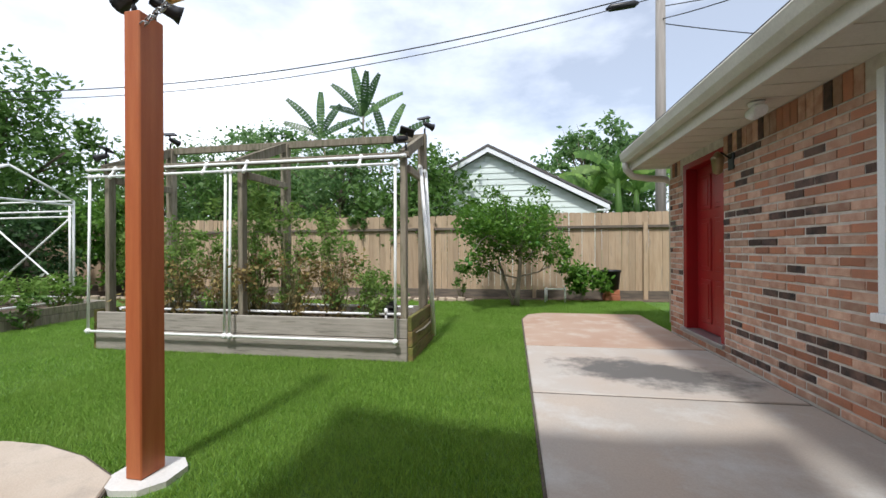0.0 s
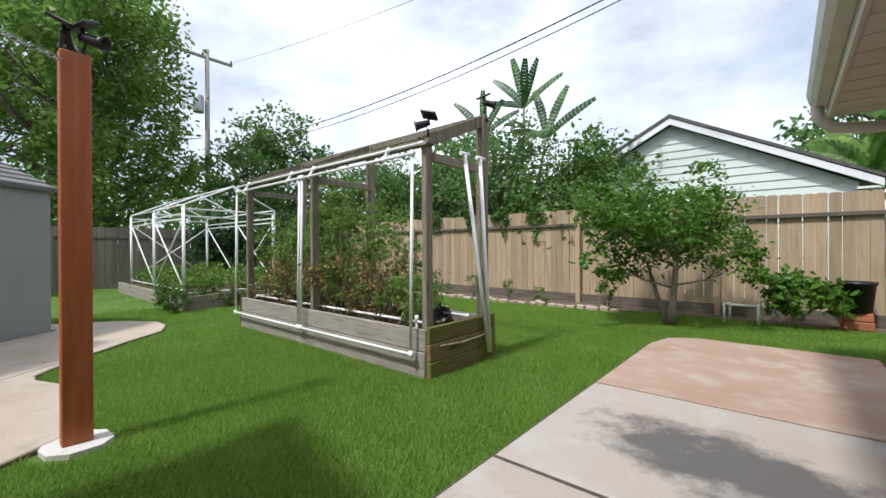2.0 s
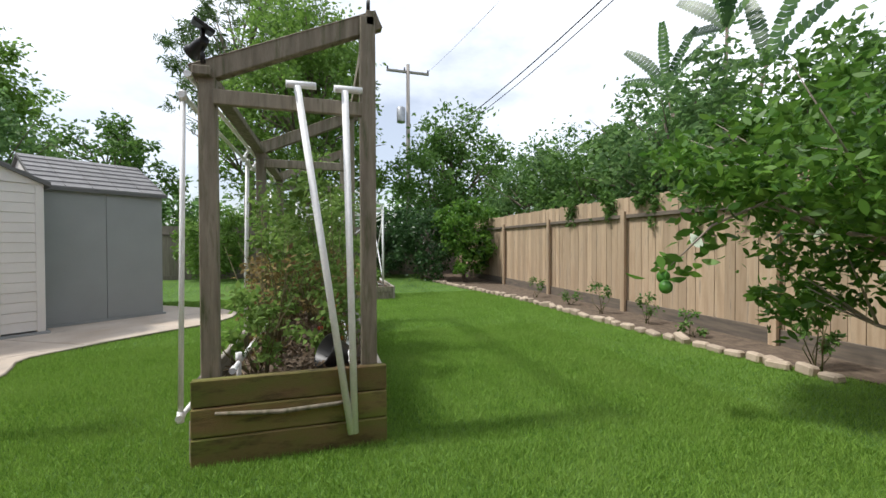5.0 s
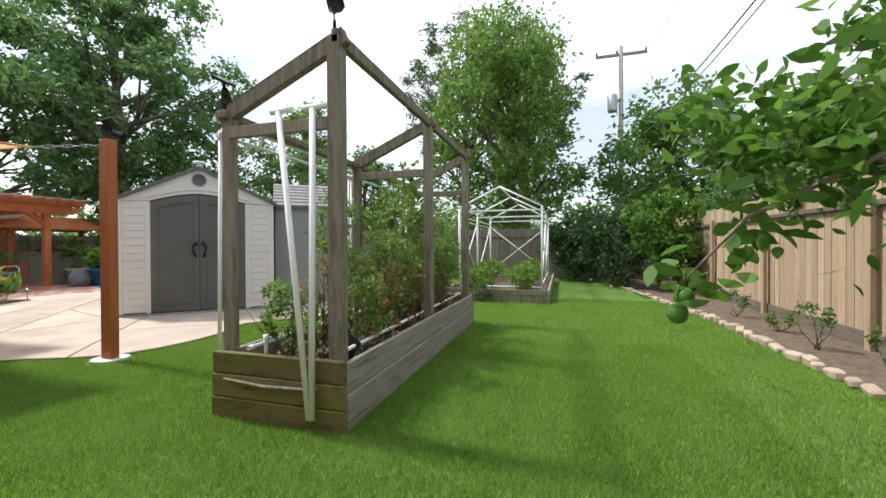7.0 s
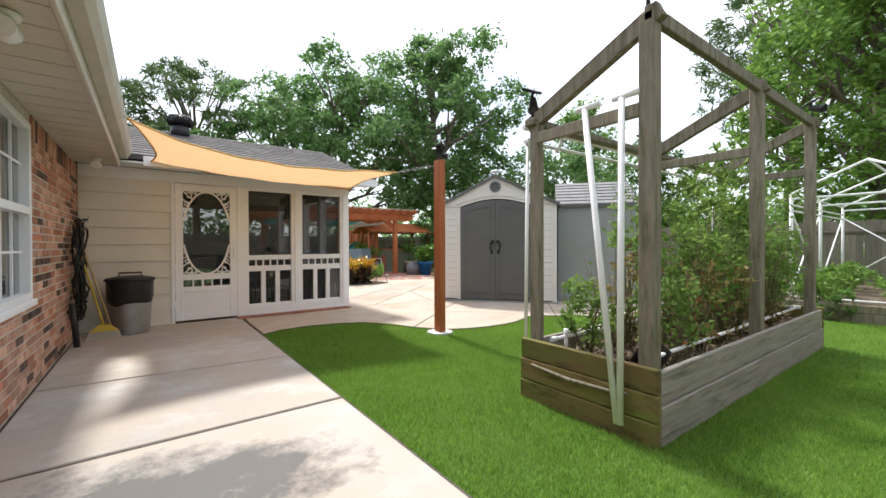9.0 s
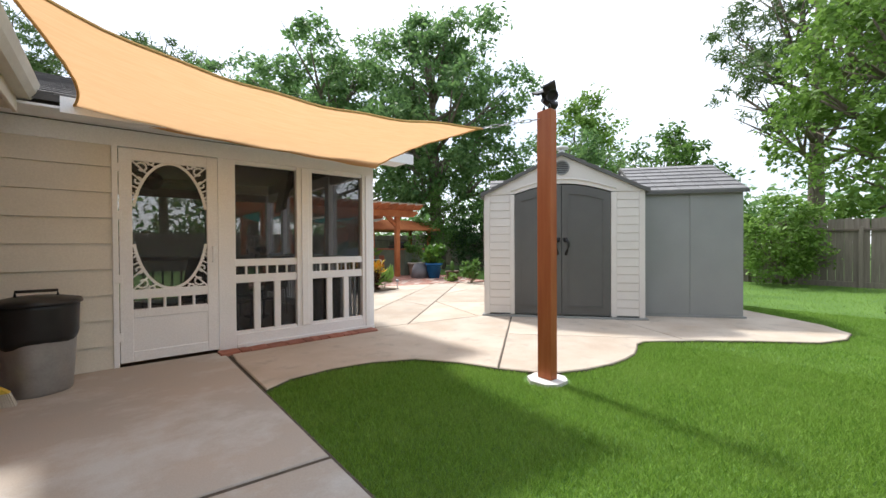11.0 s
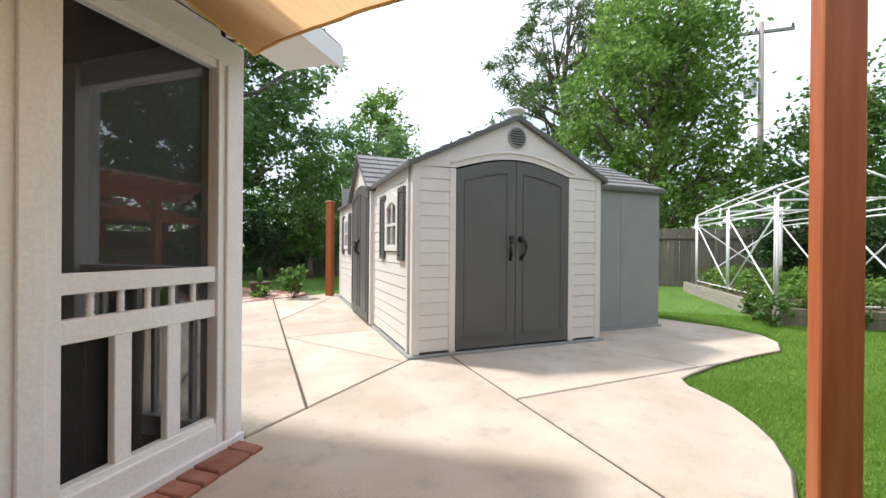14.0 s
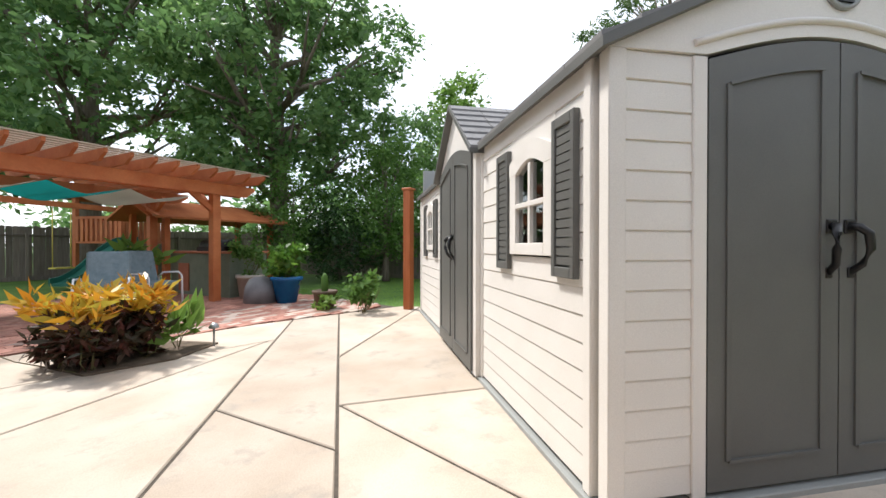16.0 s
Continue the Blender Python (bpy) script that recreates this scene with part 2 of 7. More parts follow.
BLADE = leaf_mat("grass_blades", (0.09, 0.20, 0.02), (0.30, 0.48, 0.08), 0.45, 0.6)
# drier, paler patches across the lawn
nt = BLADE.node_tree
g_pos, g_noise, g_ramp, g_mix = nt.nodes.new("ShaderNodeTexCoord"), nt.nodes.new("ShaderNodeTexNoise"), nt.nodes.new("ShaderNodeValToRGB"), nt.nodes.new("ShaderNodeMixRGB")
g_noise.inputs["Scale"].default_value, g_noise.inputs["Detail"].default_value, g_noise.inputs["Roughness"].default_value = 1.6, 6, 0.7
g_ramp.color_ramp.elements[0].position, g_ramp.color_ramp.elements[1].position = 0.42, 0.72
g_ramp.color_ramp.elements[1].color = (0.75, 0.75, 0.75, 1)
g_mix.inputs[2].default_value = (0.27, 0.41, 0.085, 1)
nt.links.new(g_pos.outputs["Object"], g_noise.inputs["Vector"])
nt.links.new(g_noise.outputs["Fac"], g_ramp.inputs["Fac"])
nt.links.new(g_ramp.outputs["Color"], g_mix.inputs[0])
nt.links.new(nt.nodes["Color Ramp"].outputs["Color"], g_mix.inputs[1])
nt.links.new(g_mix.outputs["Color"], nt.nodes["Principled BSDF"].inputs["Base Color"])
nt.links.new(g_mix.outputs["Color"], nt.nodes["Translucent BSDF"].inputs["Color"])

# ---------------------------------------------------------------- mesh helpers
def box(bm, x0, x1, y0, y1, z0, z1, bev=0.0):
    vs = bmesh.ops.create_cube(bm, size=1)["verts"]
    for v in vs:
        v.co = Vector(((x0 + x1) / 2 + v.co.x * (x1 - x0), (y0 + y1) / 2 + v.co.y * (y1 - y0), (z0 + z1) / 2 + v.co.z * (z1 - z0)))
    if bev:
        es = list({e for v in vs for e in v.link_edges})
        bmesh.ops.bevel(bm, geom=es, offset=bev, segments=1, affect="EDGES")
    return bm


def beam(bm, p, q, w, h, bev=0.0):
    """A square-cut timber from p to q, w wide and h high."""
    p, q = Vector(p), Vector(q)
    d = q - p
    z = d.normalized()
    up = Vector((0, 0, 1)) if abs(z.z) < 0.95 else Vector((0, 1, 0))
    x = up.cross(z).normalized()
    y = z.cross(x)
    vs = bmesh.ops.create_cube(bm, size=1)["verts"]
    for v in vs:
        v.co = p + x * v.co.x * w + y * v.co.y * h + d * (v.co.z + 0.5)
    if bev:
        bmesh.ops.bevel(bm, geom=list({e for v in vs for e in v.link_edges}), offset=bev, segments=1, affect="EDGES")
    return bm


def tube(bm, pts, radii, seg=8, cap=True):
    """A round tube along points, of one radius or one a point."""
    pts = [Vector(p) for p in pts]
    if not isinstance(radii, (list, tuple)):
        radii = [radii] * len(pts)
    rings = []
    for i, p in enumerate(pts):
        d = (pts[min(i + 1, len(pts) - 1)] - pts[max(i - 1, 0)]).normalized()
        up = Vector((0, 0, 1)) if abs(d.z) < 0.95 else Vector((1, 0, 0))
        x = up.cross(d).normalized()
        y = d.cross(x)
        rings.append([bm.verts.new(p + (x * math.cos(a) + y * math.sin(a)) * radii[i]) for a in (2 * math.pi * k / seg for k in range(seg))])
    for r0, r1 in zip(rings, rings[1:]):
        for k in range(seg):
            bm.faces.new((r0[k], r0[(k + 1) % seg], r1[(k + 1) % seg], r1[k])).smooth = True
    if cap:
        bm.faces.new(list(reversed(rings[0])))
        bm.faces.new(rings[-1])
    return bm


def lathe(bm, prof, c=(0, 0, 0), seg=20):
    """A turned shape from (radius, height) pairs."""
    rings = [[bm.verts.new((c[0] + r * math.cos(2 * math.pi * k / seg), c[1] + r * math.sin(2 * math.pi * k / seg), c[2] + z)) for k in range(seg)] for r, z in prof]
    for r0, r1 in zip(rings, rings[1:]):
        for k in range(seg):
            bm.faces.new((r0[k], r0[(k + 1) % seg], r1[(k + 1) % seg], r1[k])).smooth = True
    bm.faces.new(list(reversed(rings[0])))
    bm.faces.new(rings[-1])
    return bm


def prism(bm, poly, z0, z1, plane="xy"):
    """A flat outline pushed out between two levels; plane names the outline's axes."""
    def at(a, b, c):
        return {"xy": (a, b, c), "xz": (a, c, b), "yz": (c, a, b)}[plane]
    lo, hi = [bm.verts.new(at(a, b, z0)) for a, b in poly], [bm.verts.new(at(a, b, z1)) for a, b in poly]
    n = len(poly)
    bm.faces.new(lo)
    bm.faces.new(hi)
    for i in range(n):
        bm.faces.new((lo[i], lo[(i + 1) % n], hi[(i + 1) % n], hi[i]))
    bmesh.ops.recalc_face_normals(bm, faces=bm.faces)
    return bm


def part(name, bm, material, parent=None, label="", m=None):
    me = bpy.data.meshes.new(name)
    bm.to_mesh(me)
    bm.free()
    me.materials.append(material)
    ob = new(name, me)
    if m is not None:
        ob.matrix_basis = m
    ob.parent = parent
    return tagged(ob, label)


def thing(name, label, category, m=None, group="", kind=""):
    ob = new(name)
    ob.empty_display_size = 0.1
    if m is not None:
        ob.matrix_basis = m
    return tagged(ob, label, category, group, kind)


def solid(name, bm, material, label="", category="", kind="", group=""):
    return tagged(part(name, bm, material), label, category, group, kind)


def B():
    return bmesh.new()


def leaf_mesh(name, centres, size, material, parent=None, rng=None, aspect=2.2, droop=0.3, up=0.0):
    """Many small leaves, each a folded blade of its own, at the given places."""
    rng = rng or np.random.default_rng(1)
    n = len(centres)
    d = rng.normal(size=(n, 3))
    d[:, 2] = d[:, 2] * 0.7 - droop + up
    d /= np.linalg.norm(d, axis=1)[:, None]
    s = rng.normal(size=(n, 3))
    s -= d * (s * d).sum(1)[:, None]
    s /= np.linalg.norm(s, axis=1)[:, None]
    L = size * rng.uniform(0.6, 1.3, n)[:, None]
    W = L / aspect / 2
    nn = np.cross(d, s)
    # rounder outlines for the broad glossy leaves that are seen from close by
    if material is LEAF_CITRUS:
        ring = [(0, 0, 0), (0.18, 0.62, 0.25), (0.45, 1, 0.4), (0.75, 0.7, 0.22), (1, 0, -0.1), (0.75, -0.7, 0.22), (0.45, -1, 0.4), (0.18, -0.62, 0.25)]
    else:
        ring = [(0, 0, 0), (0.45, 1, 0.4), (1, 0, 0), (0.45, -1, 0.4)]
    q = len(ring)
    v = np.stack([centres + d * L * a + s * W * b + nn * W * c for a, b, c in ring], 1).reshape(-1, 3)
    me = bpy.data.meshes.new(name)
    me.vertices.add(q * n)
    me.vertices.foreach_set("co", v.astype(np.float32).ravel())
    me.loops.add(q * n)
    me.loops.foreach_set("vertex_index", np.arange(q * n, dtype=np.int32))
    me.polygons.add(n)
    me.polygons.foreach_set("loop_start", np.arange(0, q * n, q, dtype=np.int32))
    me.update()
    me.materials.append(material)
    ob = new(name, me)
    ob.parent = parent
    return ob


def crown_points(rng, blobs, n, spread):
    """Places of leaves: tufts on and in a set of rounded masses (x, y, z, radius, flatness), with gaps between the tufts."""
    out = []
    tot = sum(b[3] ** 2 for b in blobs)
    for x, y, z, r, flat in blobs:
        k = max(6, int(n * r * r / tot))
        tufts = max(5, k // 45)
        d = rng.normal(size=(tufts, 3))
        d /= np.linalg.norm(d, axis=1)[:, None]
        c = d * (r * rng.uniform(0.45, 1.08, tufts) ** 0.6)[:, None]
        pick = rng.integers(0, tufts, k)
        p = c[pick] + rng.normal(size=(k, 3)) * spread * r * rng.uniform(0.5, 1.3, tufts)[pick][:, None]
        p[:, 2] *= flat
        out.append(p + (x, y, z))
    return np.concatenate(out)


def tree(name, label, x, y, h, blobs, leaf, size, n, seed, trunk=0.2, bark=BARK, spread=0.17, lean=(0, 0), base=0.0, cat="tree", aspect=2.0, up=0.0):
    """A tapered trunk with limbs that reach into the masses of its crown."""
    rng = np.random.default_rng(seed)
    t = thing(name, label, cat, pose(x, y, base))
    bm = B()
    top = Vector((lean[0], lean[1], h * 0.8))
    mid = [Vector((lean[0] * k + 0.12 * trunk * math.sin(5 * k + seed), lean[1] * k, h * 0.8 * k)) for k in (0, 0.12, 0.35, 0.6, 0.85, 1)]
    tube(bm, mid, [trunk * 1.35, trunk, trunk * 0.85, trunk * 0.65, trunk * 0.35, trunk * 0.12], 10)
    for bx, by, bz, r, flat in blobs:
        k = min(0.92, max(0.15, (bz - r * 0.5) / (h * 0.8) * 0.75))
        a = top * k
        a.x, a.y = lean[0] * k, lean[1] * k
        e = Vector((bx, by, bz))
        m1 = a.lerp(e, 0.5) + Vector((0, 0, -0.08 * (e - a).length))
        tube(bm, [a, m1, e], [trunk * 0.4, trunk * 0.25, trunk * 0.07], 6)
        for q in range(3):
            o = Vector(rng.normal(size=3)) * r * 0.55
            tube(bm, [m1, m1.lerp(e + o, 0.6), e + o], [trunk * 0.2, trunk * 0.12, trunk * 0.03], 5)
    part("trunk", bm, bark, t)
    leaf_mesh("crown", crown_points(rng, blobs, n, spread), size, leaf, t, rng, aspect, up=up)
    return t


def scatter_blobs(rng, n, cx, cy, z0, z1, rx, r, flat=0.75):
    """Masses of a crown spread over a rough ellipsoid round the trunk."""
    out = []
    for i in range(n):
        k = (i + 0.5) / n
        z = z0 + (z1 - z0) * k
        w = rx * math.sin(math.pi * (0.18 + 0.74 * k)) ** 0.8
        a = i * 2.4 + rng.uniform(-0.4, 0.4)
        d = w * rng.uniform(0.35, 1.0)
        out.append((cx + d * math.cos(a), cy + d * math.sin(a), z, r * rng.uniform(0.75, 1.25), flat))
    return out

# ---------------------------------------------------------------- ground
bm = B()
bmesh.ops.create_grid(bm, x_segments=60, y_segments=60, size=400)
for v in bm.verts:
    v.co.z = -0.034
solid("ground", bm, GRASS, "mown green lawn that runs on round the house", "lawn", "structure")


def in_poly(x, y, poly):
    c = np.zeros(x.shape, bool)
    for (x0, y0), (x1, y1) in zip(poly, poly[1:] + poly[:1]):
        c ^= ((y0 > y) != (y1 > y)) & (x < (x1 - x0) * (y - y0) / (y1 - y0 + 1e-12) + x0)
    return c


PATIO = [(0.06, -1.10), (0.06, 0.42), (-0.19, 0.27), (-0.57, 0.23), (-0.95, 0.29), (-1.34, 0.47), (-1.60, 0.85), (-1.78, 1.28), (-2.0, 1.62), (-2.35, 1.76), (-2.7, 1.83), (-2.95, 1.83), (-3.2, 1.80), (-3.42, 1.72), (-3.62, 1.63), (-3.8, 1.63), (-3.97, 1.74),
         (-4.4, 2.08), (-4.84, 2.5), (-5.25, 2.95), (-5.7, 3.12), (-6.15, 3.12), (-6.6, 2.8), (-7.4, 1.6), (-9.2, -1.0), (-8.1, -4.75), (-6.55, -5.3), (-5.63, -5.62), (-4.58, -5.8), (-3.9, -6.4), (-1.8, -6.4), (-1.8, -1.10)]
DRIVE = [(0.07, -1.1), (2.0, -1.1), (2.0, 7.1), (0.45, 7.1), (0.16, 6.9), (0.05, 6.45)]
TERRACE = [(-1.8, -6.4), (-3.9, -6.4), (-4.58, -5.8), (-5.63, -5.62), (-6.55, -5.3), (-8.1, -4.75), (-8.6, -7.0), (-8.6, -12.0), (-1.8, -12.0)]
HOUSE = [(2.0, -12.0), (12.0, -12.0), (12.0, 5.76), (2.0, 5.76)]
BED1 = [(-4.86, 3.85), (-1.1, 3.85), (-1.1, 4.88), (-4.86, 4.88)]
BED2 = [(-12.3, 3.75), (-7.15, 3.75), (-7.15, 5.95), (-12.3, 5.95)]
BORDER = [(-14, 7.9), (-10.5, 7.85), (-6, 8.5), (-3.2, 8.6), (-1.4, 8.75), (-0.6, 9.0), (8, 9.1), (8, 9.6), (-14, 9.6)]

# the lawn's turf: a sheet of soil-level grass with the paved areas left out is the ground itself; blades stand on it
rng = np.random.default_rng(5)
n = 1300000
gx = np.concatenate([rng.uniform(-8, 2.6, n // 2), rng.uniform(-4, 2.2, n // 3), rng.uniform(-14, 8, n // 6)])
gy = np.concatenate([rng.uniform(0.1, 9.3, n // 2), rng.uniform(0.1, 7.5, n // 3), rng.uniform(-9, 9.3, n // 6)])
ok = np.ones(gx.shape, bool)
for poly in (PATIO, DRIVE, TERRACE, HOUSE, BED1, BED2, BORDER):
    ok &= ~in_poly(gx, gy, poly)
ok &= ~((gx > -1.8) & (gy < -1.0))
ok &= ~(np.hypot(gx + 1.88, gy - 1.66) < 0.2)
gx, gy = gx[ok], gy[ok]
k = len(gx)
a = rng.uniform(0, 2 * np.pi, k)
w, hgt = rng.uniform(0.0018, 0.0038, k), rng.uniform(0.022, 0.044, k)
tilt = rng.normal(0, 0.017, (k, 2))
base = np.stack([gx, gy, np.full(k, -0.036)], 1)
side = np.stack([np.cos(a) * w, np.sin(a) * w, np.zeros(k)], 1)
tip = base + np.stack([tilt[:, 0], tilt[:, 1], hgt], 1)
v = np.stack([base - side, base + side, tip], 1).reshape(-1, 3)
me = bpy.data.meshes.new("grass")
me.vertices.add(3 * k)
me.vertices.foreach_set("co", v.astype(np.float32).ravel())
me.loops.add(3 * k)
me.loops.foreach_set("vertex_index", np.arange(3 * k, dtype=np.int32))
me.polygons.add(k)
me.polygons.foreach_set("loop_start", np.arange(0, 3 * k, 3, dtype=np.int32))
me.update()
me.materials.append(BLADE)
tagged(new("grass", me), "short thick green lawn grass, freshly mown", "grass", kind="stuff")


def clip(poly, p, d, keep):
    """The piece of a polygon on one side of the line through p along d."""
    out = []
    f = lambda q: ((q[0] - p[0]) * d[1] - (q[1] - p[1]) * d[0]) * keep
    for q0, q1 in zip(poly, poly[1:] + poly[:1]):
        a0, a1 = f(q0), f(q1)
        if a0 >= 0:
            out.append(q0)
        if a0 * a1 < 0:
            s = a0 / (a0 - a1)
            out.append((q0[0] + s * (q1[0] - q0[0]), q0[1] + s * (q1[1] - q0[1])))
    return out


def slab_piece(poly, material, parent, name, gap=0.010, top=0.0):
    """One cast slab, drawn in from its outline by the joint, with a worn edge."""
    c = Vector((sum(p[0] for p in poly) / len(poly), sum(p[1] for p in poly) / len(poly)))
    bm = B()
    f = bm.faces.new([bm.verts.new((p[0], p[1], top)) for p in poly])
    if f.normal.z < 0 or f.calc_area() == 0:
        f.normal_flip()
    bmesh.ops.recalc_face_normals(bm, faces=[f])
    f.normal_update()
    if f.normal.z < 0:
        f.normal_flip()
    r = bmesh.ops.inset_region(bm, faces=[f], thickness=gap, use_even_offset=True, use_boundary=True)
    bmesh.ops.delete(bm, geom=r["faces"], context="FACES")
    f = bm.faces[:][0]
    r = bmesh.ops.extrude_face_region(bm, geom=[f])
    for v in r["geom"]:
        if isinstance(v, bmesh.types.BMVert):
            v.co.z -= 0.10
    bmesh.ops.recalc_face_normals(bm, faces=bm.faces[:])
    top_edges = [e for e in bm.edges if all(abs(v.co.z - top) < 1e-5 for v in e.verts)]
    bmesh.ops.bevel(bm, geom=top_edges, offset=0.007, segments=1, affect="EDGES")
    return part(name, bm, material, parent)


def under(poly, name, z, parent):
    bm = B()
    prism(bm, poly, z - 0.05, z)
    return part(name, bm, JOINT, parent)


# patio of large angular slabs
patio = thing("patio", "pale buff concrete patio cut into large angular slabs", "patio", kind="structure")
under(PATIO, "joint_bed", -0.010, patio)
pieces = [PATIO]


def cut(at_point, p, q):
    """Splits the slab that holds at_point along the line from p to q."""
    for i, poly in enumerate(pieces):
        if in_poly(np.array([at_point[0]]), np.array([at_point[1]]), poly)[0]:
            d = (q[0] - p[0], q[1] - p[1])
            a, b = clip(poly, p, d, 1), clip(poly, p, d, -1)
            if len(a) > 2 and len(b) > 2:
                pieces[i] = a
                pieces.append(b)
            return


cut((-0.9, -0.3), (0.03, -1.01), (0.10, 0.01))
cut((-3.5, 0.8), (-3.80, -0.41), (-1.75, 1.22))
cut((-2.6, -0.6), (-3.49, -0.82), (-1.80, -1.10))
cut((-3.3, 0.9), (-2.85, 0.29), (-3.84, 1.42))
cut((-5.0, 1.8), (-4.74, 0.93), (-4.22, 1.92))
cut((-3.0, -1.9), (-2.32, -1.07), (-5.04, -3.52))
cut((-3.9, -1.8), (-3.49, -0.82), (-4.0, -2.56))
cut((-4.6, -2.3), (-4.0, -2.56), (-4.74, -1.83))
cut((-5.5, -3.0), (-5.05, -3.45), (-6.74, -3.97))
cut((-3.5, -2.9), (-2.79, -2.63), (-5.18, -4.62))
cut((-3.5, -2.6), (-3.55, -3.33), (-3.52, -2.16))
cut((-5.2, -4.9), (-5.15, -4.6), (-6.05, -4.38))
cut((-3.3, -4.6), (-2.73, -4.03), (-3.61, -4.25))
for poly in pieces:
    slab_piece(poly, CONCRETE, patio, "slab")

# walk of cast slabs beside the house
drive = thing("walkway", "grey and pinkish concrete walkway beside the brick house", "walkway", kind="structure")
under(DRIVE, "joint_bed", -0.010, drive)
rest = DRIVE
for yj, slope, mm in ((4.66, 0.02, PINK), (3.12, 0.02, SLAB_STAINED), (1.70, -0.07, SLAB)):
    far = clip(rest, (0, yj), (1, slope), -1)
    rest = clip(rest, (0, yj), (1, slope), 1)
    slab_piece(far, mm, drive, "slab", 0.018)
slab_piece(rest, SLAB, drive, "slab", 0.018)

# small footing of the sail post
bm = B()
prism(bm, [(-2.02, 1.55), (-1.90, 1.51), (-1.78, 1.53), (-1.71, 1.62), (-1.72, 1.76), (-1.80, 1.83), (-1.95, 1.82), (-2.03, 1.74)], -0.06, -0.004)
solid("post_footing", bm, mat("pale_cement", (0.62, 0.61, 0.59), (0.55, 0.54, 0.52), 0.85, 6, 0.3, 80), "pale cement footing round the cedar post", "footing", "structure")

# soil border along the fence
bm = B()
prism(bm, BORDER, -0.06, -0.022)
solid("soil_border", bm, SOIL, "bare brown soil border under the fence", "flower bed", "structure")

# ---------------------------------------------------------------- brick house
wall = thing("wall_house", "mottled red and brown brick house wall with pale mortar", "wall", kind="structure")
DOOR_Y, WIN_Y = (4.38, 5.36), (1.45, 2.66)
bm = B()
for y0, y1, z0, z1 in ((-1.1, WIN_Y[0], -0.1, 2.22), (WIN_Y[0], WIN_Y[1], -0.1, 0.72), (WIN_Y[0], WIN_Y[1], 2.12, 2.22), (WIN_Y[1], DOOR_Y[0], -0.1, 2.22), (DOOR_Y[0], DOOR_Y[1], -0.1, 0.10), (DOOR_Y[0], DOOR_Y[1], 2.12, 2.22), (DOOR_Y[1], 5.755, -0.1, 2.22)):
    box(bm, 2.007, 2.24, y0, y1, z0, z1)
box(bm, 2.24, 12, 5.52, 5.755, -0.1, 2.22)
part("mortar", bm, MORTAR, wall)
bm = B()
box(bm, 2.24, 2.30, -12, 5.5, 2.215, 2.24)
box(bm, 11.8, 12, -12, 5.5, -0.1, 2.24)
box(bm, 2.0, 12, -12, -11.8, -0.1, 2.24)
box(bm, 2.24, 12, -11.8, 5.5, -0.05, -0.02)
box(bm, 2.24, 12, -11.8, 5.5, 2.26, 2.30)
box(bm, 2.0, 2.2, -12, -1.2, -0.1, 2.24)
part("room_shell", bm, ROOM, wall)

# soffit, fascia, gutter, roof
bm = B()
box(bm, 1.57, 2.0, -0.75, 5.92, 2.205, 2.225)
for i in range(27):
    box(bm, 1.58, 1.99, -0.74 + i * 0.25, -0.732 + i * 0.25, 2.200, 2.206)
eave = thing("eave", "cream painted eave with boarded soffit", "eave", kind="structure")
part("soffit", bm, SOFFIT, eave)
bm = B()
box(bm, 1.545, 1.57, -0.75, 5.95, 2.18, 2.42, 0.004)
box(bm, 1.571, 2.6, 5.925, 5.95, 2.20, 2.30, 0.004)
part("fascia", bm, SOFFIT, eave)
gutter = thing("gutter", "cream metal gutter with a curved downpipe", "gutter", kind="structure")
bm = B()
prof = [(1.473, 2.29), (1.40, 2.29), (1.365, 2.34), (1.345, 2.42), (1.355, 2.435), (1.36, 2.42), (1.375, 2.35), (1.41, 2.31), (1.465, 2.31), (1.473, 2.42)]
vs = [[bm.verts.new((x + 0.07, y, z)) for x, z in prof] for y in (-0.75, 5.97)]
for i in range(len(prof) - 1):
    bm.faces.new((vs[0][i], vs[0][i + 1], vs[1][i + 1], vs[1][i]))
for r in vs:
    bm.faces.new(r)
part("trough", bm, GUTTER, gutter)
bm = B()
tube(bm, [(1.48, 5.90, 2.30), (1.49, 5.90, 2.20), (1.57, 5.88, 2.10), (1.78, 5.86, 2.06), (1.98, 5.84, 2.04), (2.06, 5.83, 1.96), (2.06, 5.83, 0.1)], 0.045, 10)
part("downpipe", bm, GUTTER, gutter)
bm = B()
vv = [bm.verts.new(p) for p in ((1.45, -0.8, 2.44), (1.45, 5.98, 2.44), (7, 5.98, 4.9), (7, -0.8, 4.9), (1.45, -0.8, 2.47), (1.45, 5.98, 2.47), (7, 5.98, 4.96), (7, -0.8, 4.96))]
for f in ((0, 1, 2, 3), (4, 5, 6, 7), (0, 1, 5, 4), (1, 2, 6, 5), (3, 2, 6, 7), (0, 3, 7, 4)):
    bm.faces.new([vv[i] for i in f])
vv = [bm.verts.new(p) for p in ((2.0, 5.70, 2.2), (12, 5.7, 2.2), (7, 5.7, 4.9), (2.0, 5.6, 2.2), (12, 5.6, 2.2), (7, 5.6, 4.9))]
for f in ((0, 1, 2), (3, 4, 5), (0, 1, 4, 3), (1, 2, 5, 4), (0, 2, 5, 3)):
    bm.faces.new([vv[i] for i in f])
vv = [bm.verts.new(p) for p in ((7, -12, 4.9), (7, 5.98, 4.9), (12.6, 5.98, 2.44), (12.6, -12, 2.44))]
bm.faces.new(vv)
part("roof_slope", bm, SHINGLE, eave)

